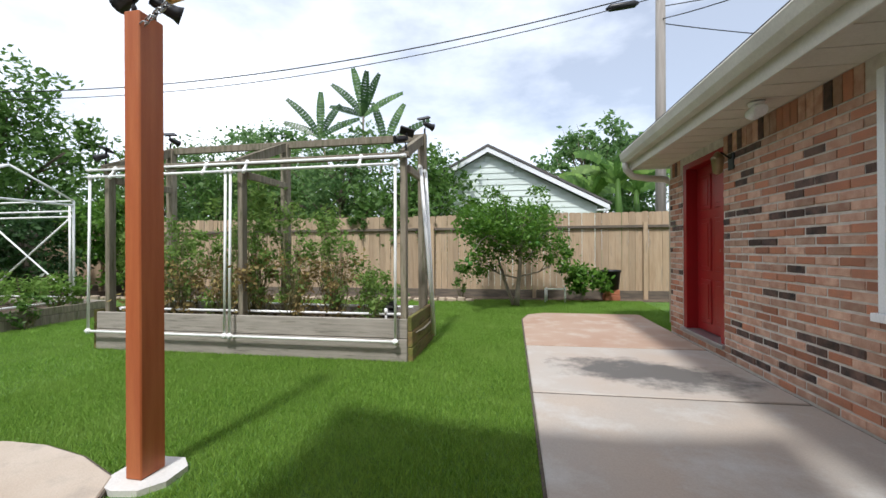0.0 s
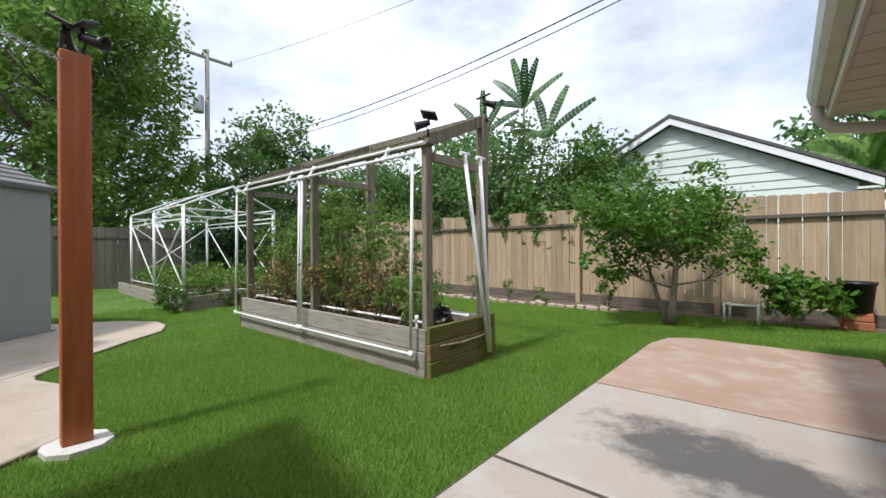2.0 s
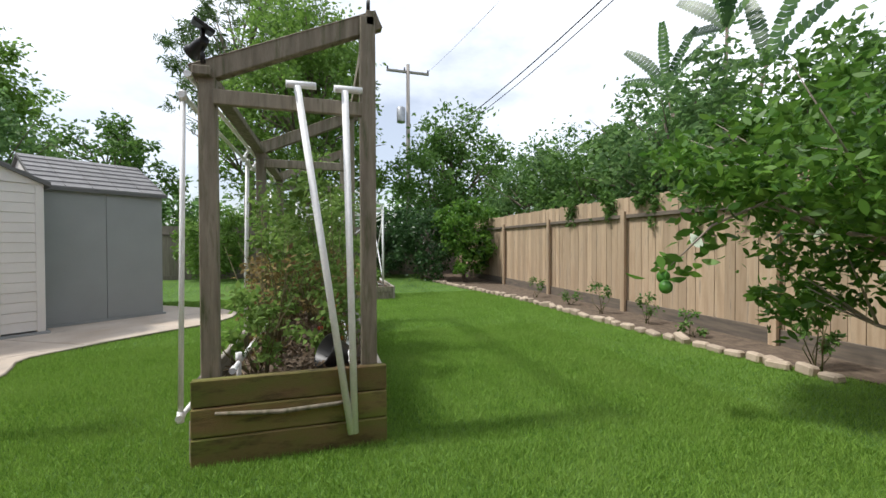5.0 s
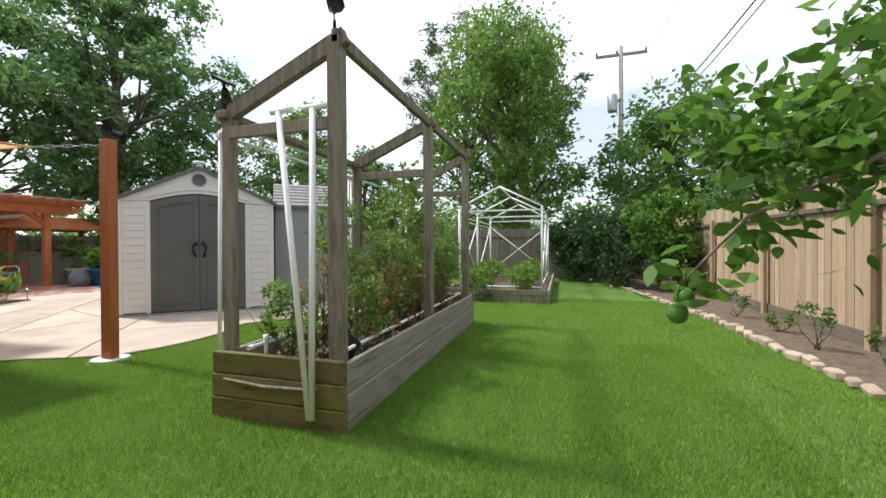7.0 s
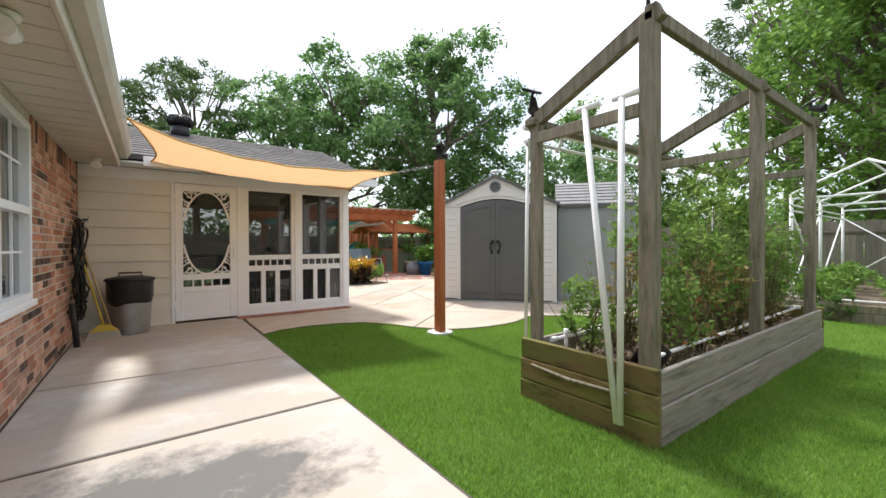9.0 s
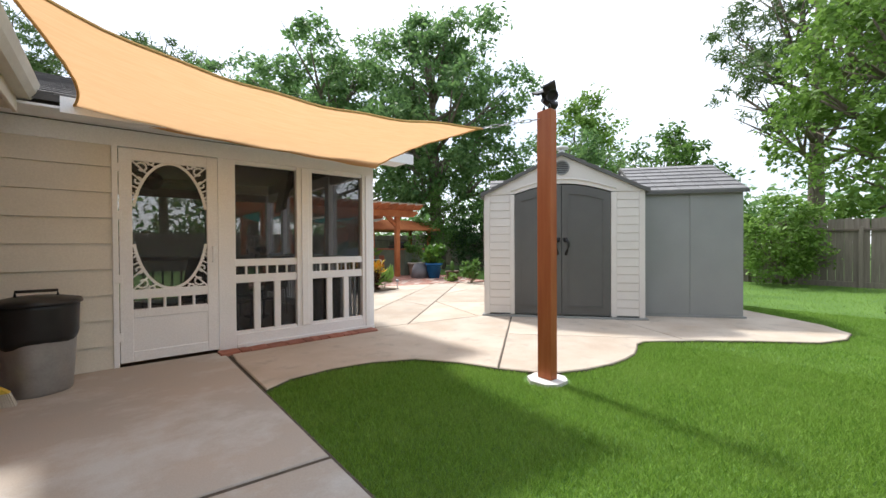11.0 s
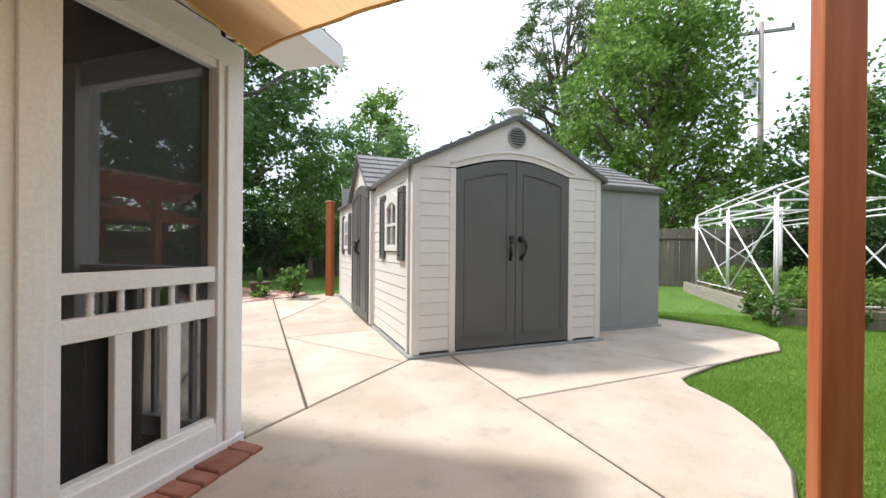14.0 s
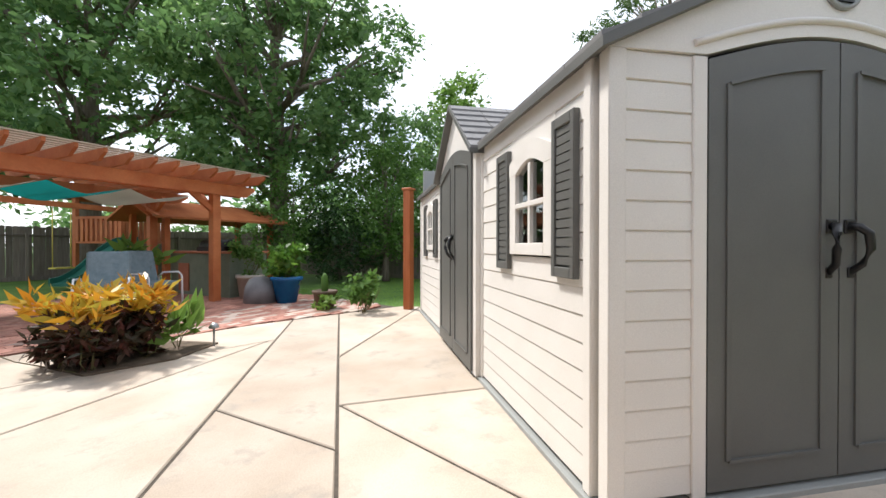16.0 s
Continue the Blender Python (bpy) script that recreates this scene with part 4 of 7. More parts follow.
def shed_doors(parent, x0, x1, m, zs=1.91, zm=2.05):
    """A pair of arched panelled doors with black handles, in the plane y = 0 of m."""
    mid = (x0 + x1) / 2
    pts = arch(x0, x1, zs, zm, 24)
    for lo, hi, hx in ((x0, mid - 0.004, mid - 0.065), (mid + 0.004, x1, mid + 0.065)):
        z_top = lambda x: zs + (zm - zs) * math.sin(math.pi * (x - x0) / (x1 - x0))
        prof = [(lo, 0.05), (hi, 0.05)] + [(hi + (lo - hi) * i / 12, z_top(hi + (lo - hi) * i / 12)) for i in range(13)]
        bm = B()
        prism(bm, prof, -0.02, 0.02, "xz")
        d = part("door", bm, SHED_DOOR, parent, "grey resin door leaf", m)
        bm = B()
        a, b = lo + 0.10, hi - 0.10
        z_at = lambda x: zs + (zm - zs) * math.sin(math.pi * (x - x0) / (x1 - x0)) - 0.13
        inner = [(a + (b - a) * i / 8, z_at(a + (b - a) * i / 8)) for i in range(9)]
        line = [(a, -0.022, 0.18), (b, -0.022, 0.18)] + [(x, -0.022, z) for x, z in reversed(inner)] + [(a, -0.022, 0.18)]
        for p, q in zip(line, line[1:]):
            beam(bm, p, q, 0.024, 0.014)
        part("moulding", bm, SHED_DOOR, d)
        bm = B()
        s = 1 if hx > mid else -1
        tube(bm, [(hx - 0.015 * s, -0.02, 1.205), (hx, -0.055, 1.20), (hx + 0.028 * s, -0.075, 1.17), (hx + 0.034 * s, -0.078, 1.10), (hx + 0.012 * s, -0.06, 1.03), (hx, -0.02, 0.99)], [0.020, 0.020, 0.019, 0.017, 0.016, 0.016], 10)
        box(bm, hx - 0.03 - 0.012 * s, hx + 0.03 - 0.012 * s, -0.030, -0.018, 1.17, 1.235, 0.004)
        box(bm, hx - 0.02, hx + 0.02, -0.028, -0.018, 0.965, 1.015, 0.004)
        part("handle", bm, DARK, d, "black plastic pull handle")


FW, FD = 2.375, 1.72
I4 = Matrix.Identity(4)
# front gable wall with its door opening
lap_wall("front_wall", shed, 0.08, 0.42, 0.05, 1.93, "x", 0.0, -1, SHED)
lap_wall("front_wall", shed, 1.96, FW - 0.08, 0.05, 1.93, "x", 0.0, -1, SHED)
for x0, x1 in ((0.0, 0.08), (0.40, 0.47), (1.90, 1.98), (FW - 0.08, FW)):
    bm = B()
    box(bm, x0, x1, -0.02, 0.05, 0.03, 1.92, 0.004)
    part("corner_trim", bm, SHED, shed)
bm = B()
gab = [(0.0, 1.92)] + [(x, z + 0.02) for x, z in arch(0.47, 1.90, 1.91, 2.05, 16)] + [(FW, 1.92), (FW / 2, 2.50)]
prism(bm, gab, -0.02, 0.04, "xz")
part("gable", bm, SHED, shed)
bm = B()
tube(bm, [(x, -0.022, z) for x, z in arch(0.40, 1.97, 1.97, 2.14, 20)], 0.016, 6)
part("arch_trim", bm, SHED, shed)
shed_doors(shed, 0.475, 1.895, pose(0, 0.0, 0))
bm = B()
lathe(bm, [(0.0, 0), (0.115, 0), (0.115, 0.012), (0.10, 0.02), (0.095, 0.004), (0.0, 0.004)], seg=24)
vt = part("vent", bm, SHED_GREY, shed, "", pose(FW / 2, -0.021, 2.31, 90, 0, 0))
bm = B()
for i in range(6):
    zz = -0.07 + i * 0.028
    hw = math.sqrt(max(0.0, 0.093 ** 2 - zz * zz))
    box(bm, -hw, hw, zz - 0.005, zz + 0.005, 0.005, 0.012)
part("louvre", bm, DARK, vt)
bm = B()
box(bm, 0.03, FW - 0.03, 0.05, FD + 3.6, 0.0, 0.05)
box(bm, FW - 0.05, FW, 0.05, FD + 3.6, 0.0, 1.93)
box(bm, 0.03, FW, FD + 3.55, FD + 3.6, 0.0, 2.4)
box(bm, -0.04, FW + 0.04, -0.05, FD + 3.6, -0.005, 0.028, 0.004)
part("base", bm, SHED_GREY, shed)
# side wall with window, then the double-door bay, then another window
lap_wall("side_wall", shed, 0.08, FD, 0.05, 1.95, "y", 0.0, -1, SHED, holes=((0.42, 1.02, 1.06, 1.75),))
lap_wall("side_wall", shed, 3.30, 5.28, 0.05, 1.95, "y", 0.0, -1, SHED, holes=((3.95, 4.55, 1.06, 1.75),))
for y0, y1 in ((0.081, 0.14), (FD - 0.05, FD + 0.02), (3.26, 3.32), (5.22, 5.30)):
    bm = B()
    box(bm, -0.02, 0.05, y0, y1, 0.03, 1.94, 0.004)
    part("corner_trim", bm, SHED, shed)
SIDE = pose(0, 0, 0, 0, 0, -90)
for w0 in (0.42, 3.95):
    wob = None
    bm = B()
    w1 = w0 + 0.60
    for y0, y1, z0, z1 in ((w0, w0 + 0.10, 1.06, 1.64), (w1 - 0.10, w1, 1.06, 1.64), (w0 + 0.1, w1 - 0.1, 1.06, 1.13), (w0 + 0.1, w1 - 0.1, 1.345, 1.375)):
        box(bm, -0.03, 0.03, y0, y1, z0, z1, 0.003)
    box(bm, -0.025, 0.02, (w0 + w1) / 2 - 0.015, (w0 + w1) / 2 + 0.015, 1.13, 1.60)
    outer, inner = arch(w0, w1, 1.64, 1.73, 12), arch(w0 + 0.1, w1 - 0.1, 1.56, 1.62, 12)
    prism(bm, [(w0 - 0.002, 1.802), (w1 + 0.002, 1.802), (w1 + 0.002, 1.56)] + [(y, z) for y, z in reversed(inner)] + [(w0, 1.56)], -0.010, 0.03, "yz")
    prism(bm, [(y, z) for y, z in outer] + [(w1, 1.56)] + [(y, z) for y, z in reversed(inner)] + [(w0, 1.56)], -0.032, 0.03, "yz")
    wob = part("window", bm, SHED, shed)
    bm = B()
    box(bm, -0.004, 0.0, w0 + 0.06, w1 - 0.06, 1.08, 1.66)
    part("pane", bm, GLASS, wob)
    for s0 in (w0 - 0.235, w1 + 0.015):
        bm = B()
        for y0, y1, z0, z1 in ((s0, s0 + 0.035, 0.96, 1.74), (s0 + 0.185, s0 + 0.22, 0.96, 1.74), (s0 + 0.035, s0 + 0.185, 0.96, 1.01), (s0 + 0.035, s0 + 0.185, 1.69, 1.74)):
            box(bm, -0.042, -0.008, y0, y1, z0, z1, 0.003)
        box(bm, -0.018, -0.010, s0 + 0.03, s0 + 0.19, 1.0, 1.70)
        for i in range(15):
            z = 1.02 + i * 0.045
            beam(bm, (-0.028, s0 + 0.035, z + 0.02), (-0.028, s0 + 0.185, z + 0.02), 0.008, 0.038)
        part("shutter", bm, SHED_DOOR, shed, "dark grey louvred shutter")
# bay with gable facing the terrace
bm = B()
prism(bm, [(FD, 1.90), (3.30, 1.90), ((FD + 3.30) / 2, 2.50)], -0.06, -0.02, "yz")
box(bm, -0.06, 0.03, FD, FD + 0.09, 0.03, 1.9)
box(bm, -0.06, 0.03, 3.21, 3.30, 0.03, 1.9)
part("bay_gable", bm, SHED, shed)
shed_doors(shed, -3.21, -FD - 0.09, pose(-0.06, 0, 0, 0, 0, -90))


def gable_roof(parent, x0, x1, y0, y1, ze, zr, along="y", name="roof"):
    """Two slopes of moulded tile rows, with a thick edge, the ridge along one axis."""
    def P(a, b, z):
        return (a, b, z) if along == "y" else (b, a, z)
    mid = (x0 + x1) / 2
    bm = B()
    for s in (x0, x1):
        vv = [bm.verts.new(P(*c)) for c in ((s, y0 - 0.01, ze - 0.03), (s, y1 + 0.01, ze - 0.03), (mid, y1 + 0.01, zr - 0.03), (mid, y0 - 0.01, zr - 0.03), (s, y0 - 0.01, ze + 0.014), (s, y1 + 0.01, ze + 0.014), (mid, y1 + 0.01, zr + 0.016), (mid, y0 - 0.01, zr + 0.016))]
        for f in ((0, 1, 2, 3), (4, 5, 6, 7), (0, 1, 5, 4), (1, 2, 6, 5), (3, 0, 4, 7)):
            bm.faces.new([vv[i] for i in f])
    rob = part(name, bm, SHED_DOOR, parent)
    rows = 7
    for s in (x0, x1):
        for i in range(rows):
            a, b = i / rows, (i + 1) / rows
            xa, xb, za, zb = s + (mid - s) * a, s + (mid - s) * b, ze + (zr - ze) * a, ze + (zr - ze) * b
            y = y0
            while y < y1 - 0.01:
                w = min(0.30, y1 - y)
                bm = B()
                vv = [bm.verts.new(P(*c)) for c in ((xa, y, za + 0.036), (xa, y + w - 0.008, za + 0.036), (xb, y + w - 0.008, zb + 0.018), (xb, y, zb + 0.018), (xa, y, za + 0.012), (xa, y + w - 0.008, za + 0.012))]
                bm.faces.new(vv[:4])
                bm.faces.new((vv[0], vv[4], vv[5], vv[1]))
                bm.faces.new((vv[0], vv[3], vv[4]))
                bm.faces.new((vv[1], vv[5], vv[2]))
                part("roof_tile", bm, SHED_TILE, rob)
                y += w
    return rob


gable_roof(shed, -0.06, FW + 0.06, -0.06, 5.36, 1.92, 2.53)
gable_roof(shed, FD - 0.06, 3.36, -0.12, 1.15, 1.90, 2.53, "x")
bm = B()
lathe(bm, [(0.05, 0), (0.05, 0.02), (0.03, 0.03), (0.03, 0.05), (0.11, 0.06), (0.10, 0.09), (0.03, 0.10)], seg=14)
solid("roof_lamp", bm, WHITE, "small white solar lamp on the shed ridge", "solar lamp").matrix_basis = SHED_M @ pose(FW / 2, 0.02, 2.545)
# grey shed beside it
shed2 = thing("grey_shed", "plain grey resin shed with a tiled roof", "shed", SHED_M @ pose(2.40, 0.40, 0))
for x0, x1, y0, y1 in ((0, 0.72, 0, 0.03), (0.724, 1.45, 0, 0.03), (1.42, 1.45, 0.032, 2.4), (0, 0.03, 0.032, 2.4), (0.03, 1.42, 2.37, 2.4)):
    bm = B()
    box(bm, x0, x1, y0, y1, 0.03, 1.93, 0.004)
    part("wall_panel", bm, SHED_GREY, shed2)
bm = B()
for x in (0.0, 1.42):
    prism(bm, [(0.0, 1.93), (2.4, 1.93), (1.2, 2.50)], x, x + 0.03, "yz")
part("gable", bm, SHED, shed2)
bm = B()
box(bm, -0.03, 1.48, -0.03, 2.43, -0.005, 0.03)
part("base", bm, SHED_GREY, shed2)
gable_roof(shed2, -0.06, 2.46, -0.03, 1.50, 1.93, 2.53, "x")

# ---------------------------------------------------------------- raised bed with its timber frame
bed = thing("raised_bed", "raised vegetable bed of weathered planks under a timber frame", "raised bed")
XA, XB, YA, YB = -1.10, -4.86, 3.87, 4.86


def plank(name, x0, x1, y0, y1, z0, z1, m, rot=0.0, par=None):
    bm = B()
    box(bm, x0, x1, y0, y1, z0, z1, 0.006)
    return part(name, bm, m, par or bed)


for z0, z1, o in ((-0.03, 0.20, 0.012), (0.205, 0.40, 0.0)):
    plank("plank", XB, XA - 0.02, YA - o - 0.02, YA + 0.018 - o, z0, z1, PLANKWOOD)
    plank("plank", XB, XA - 0.02, YB - 0.018 + o, YB + 0.02 + o, z0, z1, PLANKWOOD)
for z0, z1, o in ((-0.04, 0.115, 0.012), (0.12, 0.275, 0.006), (0.28, 0.425, 0.0)):
    plank("plank", XA - 0.02, XA + 0.025 + o, YA - 0.012, YB + 0.03, z0, z1, MOSSWOOD)
    plank("plank", XB - 0.03, XB, YA - 0.03, YB + 0.03, z0, z1, MOSSWOOD)
bm = B()
bmesh.ops.create_grid(bm, x_segments=60, y_segments=16, size=0.5)
for v in bm.verts:
    x, y = XB + 0.02 + (v.co.x + 0.5) * (XA - XB - 0.06), YA + 0.03 + (v.co.y + 0.5) * (YB - YA - 0.06)
    v.co = Vector((x, y, 0.27 + 0.04 * noise.noise((x * 3, y * 3, 0)) + 0.02 * noise.noise((x * 11, y * 11, 2))))
part("soil", bm, SOIL, bed)
for x in (-1.17, -3.02, -4.76):
    plank("post", x - 0.03, x + 0.03, YA + 0.02, YA + 0.11, 0.0, 2.05, GREYWOOD)
    plank("post", x - 0.05, x + 0.05, YB - 0.11, YB - 0.02, 0.0, 2.50, GREYWOOD)
    bm = B()
    beam(bm, (x, YA + 0.0, 2.06), (x, YB + 0.0, 2.50), 0.05, 0.10, 0.005)
    part("rafter", bm, GREYWOOD, bed)
    bm = B()
    box(bm, x + 0.02, x + 0.06, YA + 0.1, YB - 0.1, 1.90, 1.98, 0.004)
    part("cross_tie", bm, GREYWOOD, bed)
bm = B()
beam(bm, (XA, YA + 0.05, 2.07), (-4.83, YA + 0.05, 2.07), 0.09, 0.05, 0.005)
part("top_beam", bm, GREYWOOD, bed)
bm = B()
beam(bm, (XA - 0.02, YB - 0.05, 2.49), (-4.83, YB - 0.05, 2.49), 0.05, 0.09, 0.005)
part("ridge_beam", bm, GREYWOOD, bed)
bm = B()
tube(bm, [(XA + 0.045, 3.98, 0.25), (XA + 0.05, 4.3, 0.225), (XA + 0.05, 4.6, 0.235), (XA + 0.045, 4.72, 0.25)], [0.009, 0.014, 0.012, 0.008], 7)
solid("stick", bm, GREYWOOD, "grey dead branch nailed to the bed's end", "stick")

# white pipe frames that stand against the bed
def pipe_frame(label, runs, r=0.014, feet=True):
    f = thing("netting_frame", label, "pipe frame", group="white pipe frames")
    for pts in runs:
        bm = B()
        tube(bm, pts, r, 10)
        part("pipe", bm, PVC, f)
        for p in (pts[0], pts[-1]) if feet else ():
            bm = B()
            d = (Vector(pts[1]) - Vector(pts[0])).normalized() * 0.03
            tube(bm, [Vector(p) - d, Vector(p) + d], r * 1.35, 10)
            part("fitting", bm, PVC, f)
    return f


Y1 = 3.80
pipe_frame("white plastic pipe netting frame leaning on the bed's side", [
    [(-1.22, Y1 - 0.03, 0.19), (-1.22, Y1, 1.96)], [(-3.06, Y1 - 0.03, 0.19), (-3.06, Y1, 1.96)], [(-1.22, Y1, 1.96), (-3.06, Y1, 1.96)], [(-1.22, Y1 - 0.03, 0.19), (-3.06, Y1 - 0.03, 0.19)]])
pipe_frame("white plastic pipe netting frame leaning on the bed's side", [
    [(-3.12, Y1 - 0.03, 0.19), (-3.12, Y1, 1.96)], [(-4.88, Y1 - 0.03, 0.19), (-4.88, Y1, 1.96)], [(-3.12, Y1, 1.96), (-4.88, Y1, 1.96)], [(-3.12, Y1 - 0.03, 0.19), (-4.88, Y1 - 0.03, 0.19)]])
pipe_frame("white plastic pipe hinge rail along the bed's top beam", [[(-1.15, YA - 0.02, 2.05), (-4.95, YA - 0.02, 2.05)], [(-1.6, YA - 0.02, 2.05), (-1.6, Y1, 1.96)], [(-2.9, YA - 0.02, 2.05), (-2.9, Y1, 1.96)], [(-3.4, YA - 0.02, 2.05), (-3.4, Y1, 1.96)], [(-4.6, YA - 0.02, 2.05), (-4.6, Y1, 1.96)]])
pipe_frame("white plastic watering pipe lying on the bed's soil", [[(-1.25, YA + 0.16, 0.42), (-4.7, YA + 0.16, 0.42)], [(-4.7, YA + 0.16, 0.42), (-4.7, YB - 0.16, 0.42)], [(-1.3, YB - 0.16, 0.40), (-4.7, YB - 0.16, 0.42)], [(-1.4, YA + 0.16, 0.27), (-1.4, YA + 0.16, 0.45)]])
for yt, yb in ((4.40, 4.68), (4.66, 4.70)):
    pipe_frame("white plastic pipe with a tee end leaning on the frame", [[(XA + 0.09, yb, 0.07), (XA + 0.0, yt, 2.03)], [(XA + 0.0, yt - 0.06, 2.04), (XA - 0.02, yt + 0.10, 2.05)]], 0.020, False)


# solar spot lamps
def solar_spot(x, y, z, yaw, stem=0.05, m=None):
    s = thing("solar_spotlight", "black solar spotlight with a tilted panel", "solar light", pose(x, y, z, 0, 0, yaw), group="solar spotlights")
    bm = B()
    tube(bm, [(0, 0, 0), (0, 0, stem), (0.02, 0, stem + 0.05)], 0.012, 8)
    part("stem", bm, DARK, s)
    bm = B()
    lathe(bm, [(0.022, -0.06), (0.03, -0.02), (0.036, 0.05), (0.048, 0.08), (0.044, 0.08), (0.03, 0.05)], seg=14)
    part("lamp_head", bm, DARK, s, "", pose(0.04, 0.01, stem + 0.06, 0, 105, 20))
    bm = B()
    box(bm, -0.075, 0.075, -0.055, 0.055, -0.011, 0.011, 0.004)
    part("solar_panel", bm, DARK, s, "", pose(-0.01, 0.0, stem + 0.14, 25, -15, 0))
    bm = B()
    tube(bm, [(0.0, 0, stem + 0.05), (-0.01, 0, stem + 0.14)], 0.012, 6)
    part("bracket", bm, DARK, s)
    return s


solar_spot(-1.86, 1.71, 2.268, 30, 0.03)
solar_spot(-1.89, 1.63, 2.268, 150, 0.03)
solar_spot(-1.14, 3.92, 2.12, 200)
solar_spot(-1.14, 4.80, 2.54, 20)
solar_spot(-4.78, 3.90, 2.11, 170)
solar_spot(-4.78, 4.80, 2.54, 60, 0.05)

# ---------------------------------------------------------------- vegetables in the bed
def plant(name, label, cat, x, y, z, leaf, size, n, blobs, seed, stems=7, stem_m=BARK, r0=0.006, aspect=2.0, spread=0.22, up=0.0, droop=0.3):
    """A stemmed plant: several thin stalks with leaves clustered round them."""
    rng = np.random.default_rng(seed)
    p = thing(name, label, cat, pose(x, y, z))
    bm = B()
    for bx, by, bz, r, fl in blobs:
        for k in range(stems):
            o = rng.normal(size=3) * r * 0.6
            e = Vector((bx + o[0], by + o[1], max(0.06, bz + o[2] * fl)))
            b = Vector((bx * 0.25, by * 0.25, 0)) + Vector((rng.normal() * 0.03, rng.normal() * 0.03, -0.02))
            tube(bm, [b, b.lerp(e, 0.5) + Vector((rng.normal() * 0.04, rng.normal() * 0.04, 0)), e], [r0, r0 * 0.8, r0 * 0.3], 5)
    part("stem", bm, stem_m, p)
    leaf_mesh("foliage", crown_points(rng, blobs, n, spread), size, leaf, p, rng, aspect, droop, up)
    return p


STEM = mat("dry_stem", (0.16, 0.12, 0.06), (0.10, 0.12, 0.04), 0.8, 12, 0.2, 50)
rr = random.Random(11)
for i in range(13):
    x = -1.55 - i * 0.25
    y = YA + 0.25 + 0.48 * (i % 2) + rr.uniform(-0.06, 0.06)
    h = rr.uniform(0.95, 1.40) if i > 1 else 0.55
    dry = i >= 2
    plant("tomato_plant", "straggling tomato plant, partly dried, in the raised bed", "plant", x, y, 0.25, LEAF_TOMATO, 0.055, 620, [(0, 0, h * 0.35, 0.16, 1.0), (0.05, 0.03, h * 0.7, 0.22, 1.0), (-0.04, 0, h, 0.18, 1.0)], 40 + i, 6, STEM, r0=0.005)
    if dry:
        plant("dry_plant", "withered brown stalks and leaves in the raised bed", "plant", x + 0.1, y - 0.05, 0.25, LEAF_DRY, 0.058, 240, [(0, 0, 0.3, 0.2, 1.0), (0.03, 0.02, 0.62, 0.22, 1.0)], 80 + i, 6, STEM)
TOMATO = mat("tomato_skin", (0.50, 0.05, 0.02), (0.55, 0.14, 0.02), 0.3, 8, 0.0)
for x, y, z in ((-2.25, 4.62, 0.62), (-2.3, 4.58, 0.55), (-1.95, 4.66, 0.40), (-2.7, 4.60, 0.70), (-2.15, 4.5, 0.45)):
    bm = B()
    lathe(bm, [(0.004, -0.020), (0.018, -0.014), (0.024, 0.0), (0.018, 0.014), (0.004, 0.018)], seg=12)
    tube(bm, [(0, 0, 0.016), (0.004, 0, 0.05), (0.0, 0.03, 0.10)], 0.002, 4)
    solid("tomato", bm, TOMATO, "small ripe orange-red tomato hanging on its plant", "tomato", group="ripe tomatoes").matrix_basis = pose(x, y, z)
plant("tall_vine", "tall green climbing plant on the timber frame", "plant", -3.2, 4.4, 0.25, LEAF_TOMATO, 0.08, 900, [(0, 0, 0.7, 0.3, 1.1), (0.1, 0, 1.25, 0.3, 1.1), (0, 0.1, 1.6, 0.22, 1.0)], 120, 5, STEM)
plant("climber", "leafy bean vine near the bed's far post", "plant", -4.5, 4.5, 0.25, LEAF_LIGHT, 0.07, 700, [(0, 0, 0.5, 0.25, 1.1), (0, 0, 1.0, 0.25, 1.1)], 121, 5, STEM)
LITTER = leaf_mat("leaf_litter", (0.05, 0.035, 0.022), (0.30, 0.22, 0.14), 0.1, 0.9)
lit = np.random.default_rng(64)
lc = np.stack([lit.uniform(XB + 0.08, XA - 0.08, 2600), lit.uniform(YA + 0.06, YB - 0.06, 2600), lit.uniform(0.27, 0.335, 2600)], 1)
tagged(leaf_mesh("leaf_litter", lc, 0.06, LITTER, None, lit, 2.6), "brown dead leaves and mulch on the raised bed's soil", "leaf litter", kind="stuff")
bm = B()
lathe(bm, [(0.0, 0), (0.09, 0), (0.115, 0.16), (0.122, 0.16), (0.122, 0.18), (0.11, 0.18), (0.085, 0.02), (0.0, 0.02)], seg=18)
solid("nursery_pot", bm, DARK, "black plastic nursery pot tipped on the bed's soil", "pot").matrix_basis = pose(-1.6, 4.68, 0.33, 60, 0, 20)

# ---------------------------------------------------------------- second bed under a white pipe house
bed2 = thing("raised_bed", "low raised bed of old planks under a white pipe frame", "raised bed")
for x0, x1, y0, y1 in ((-12.3, -7.15, 3.75, 3.79), (-12.3, -7.15, 5.91, 5.95), (-7.19, -7.15, 3.79, 5.91), (-12.3, -12.26, 3.79, 5.91)):
    for z0, z1 in ((-0.04, 0.12), (0.125, 0.24)):
        plank("plank", x0, x1, y0, y1, z0, z1, PLANKWOOD if x1 - x0 > 1 else GREYWOOD, par=bed2)
bm = B()
box(bm, -12.26, -7.19, 3.79, 5.91, -0.04, 0.17)
part("soil", bm, SOIL, bed2)
rng2 = np.random.default_rng(77)
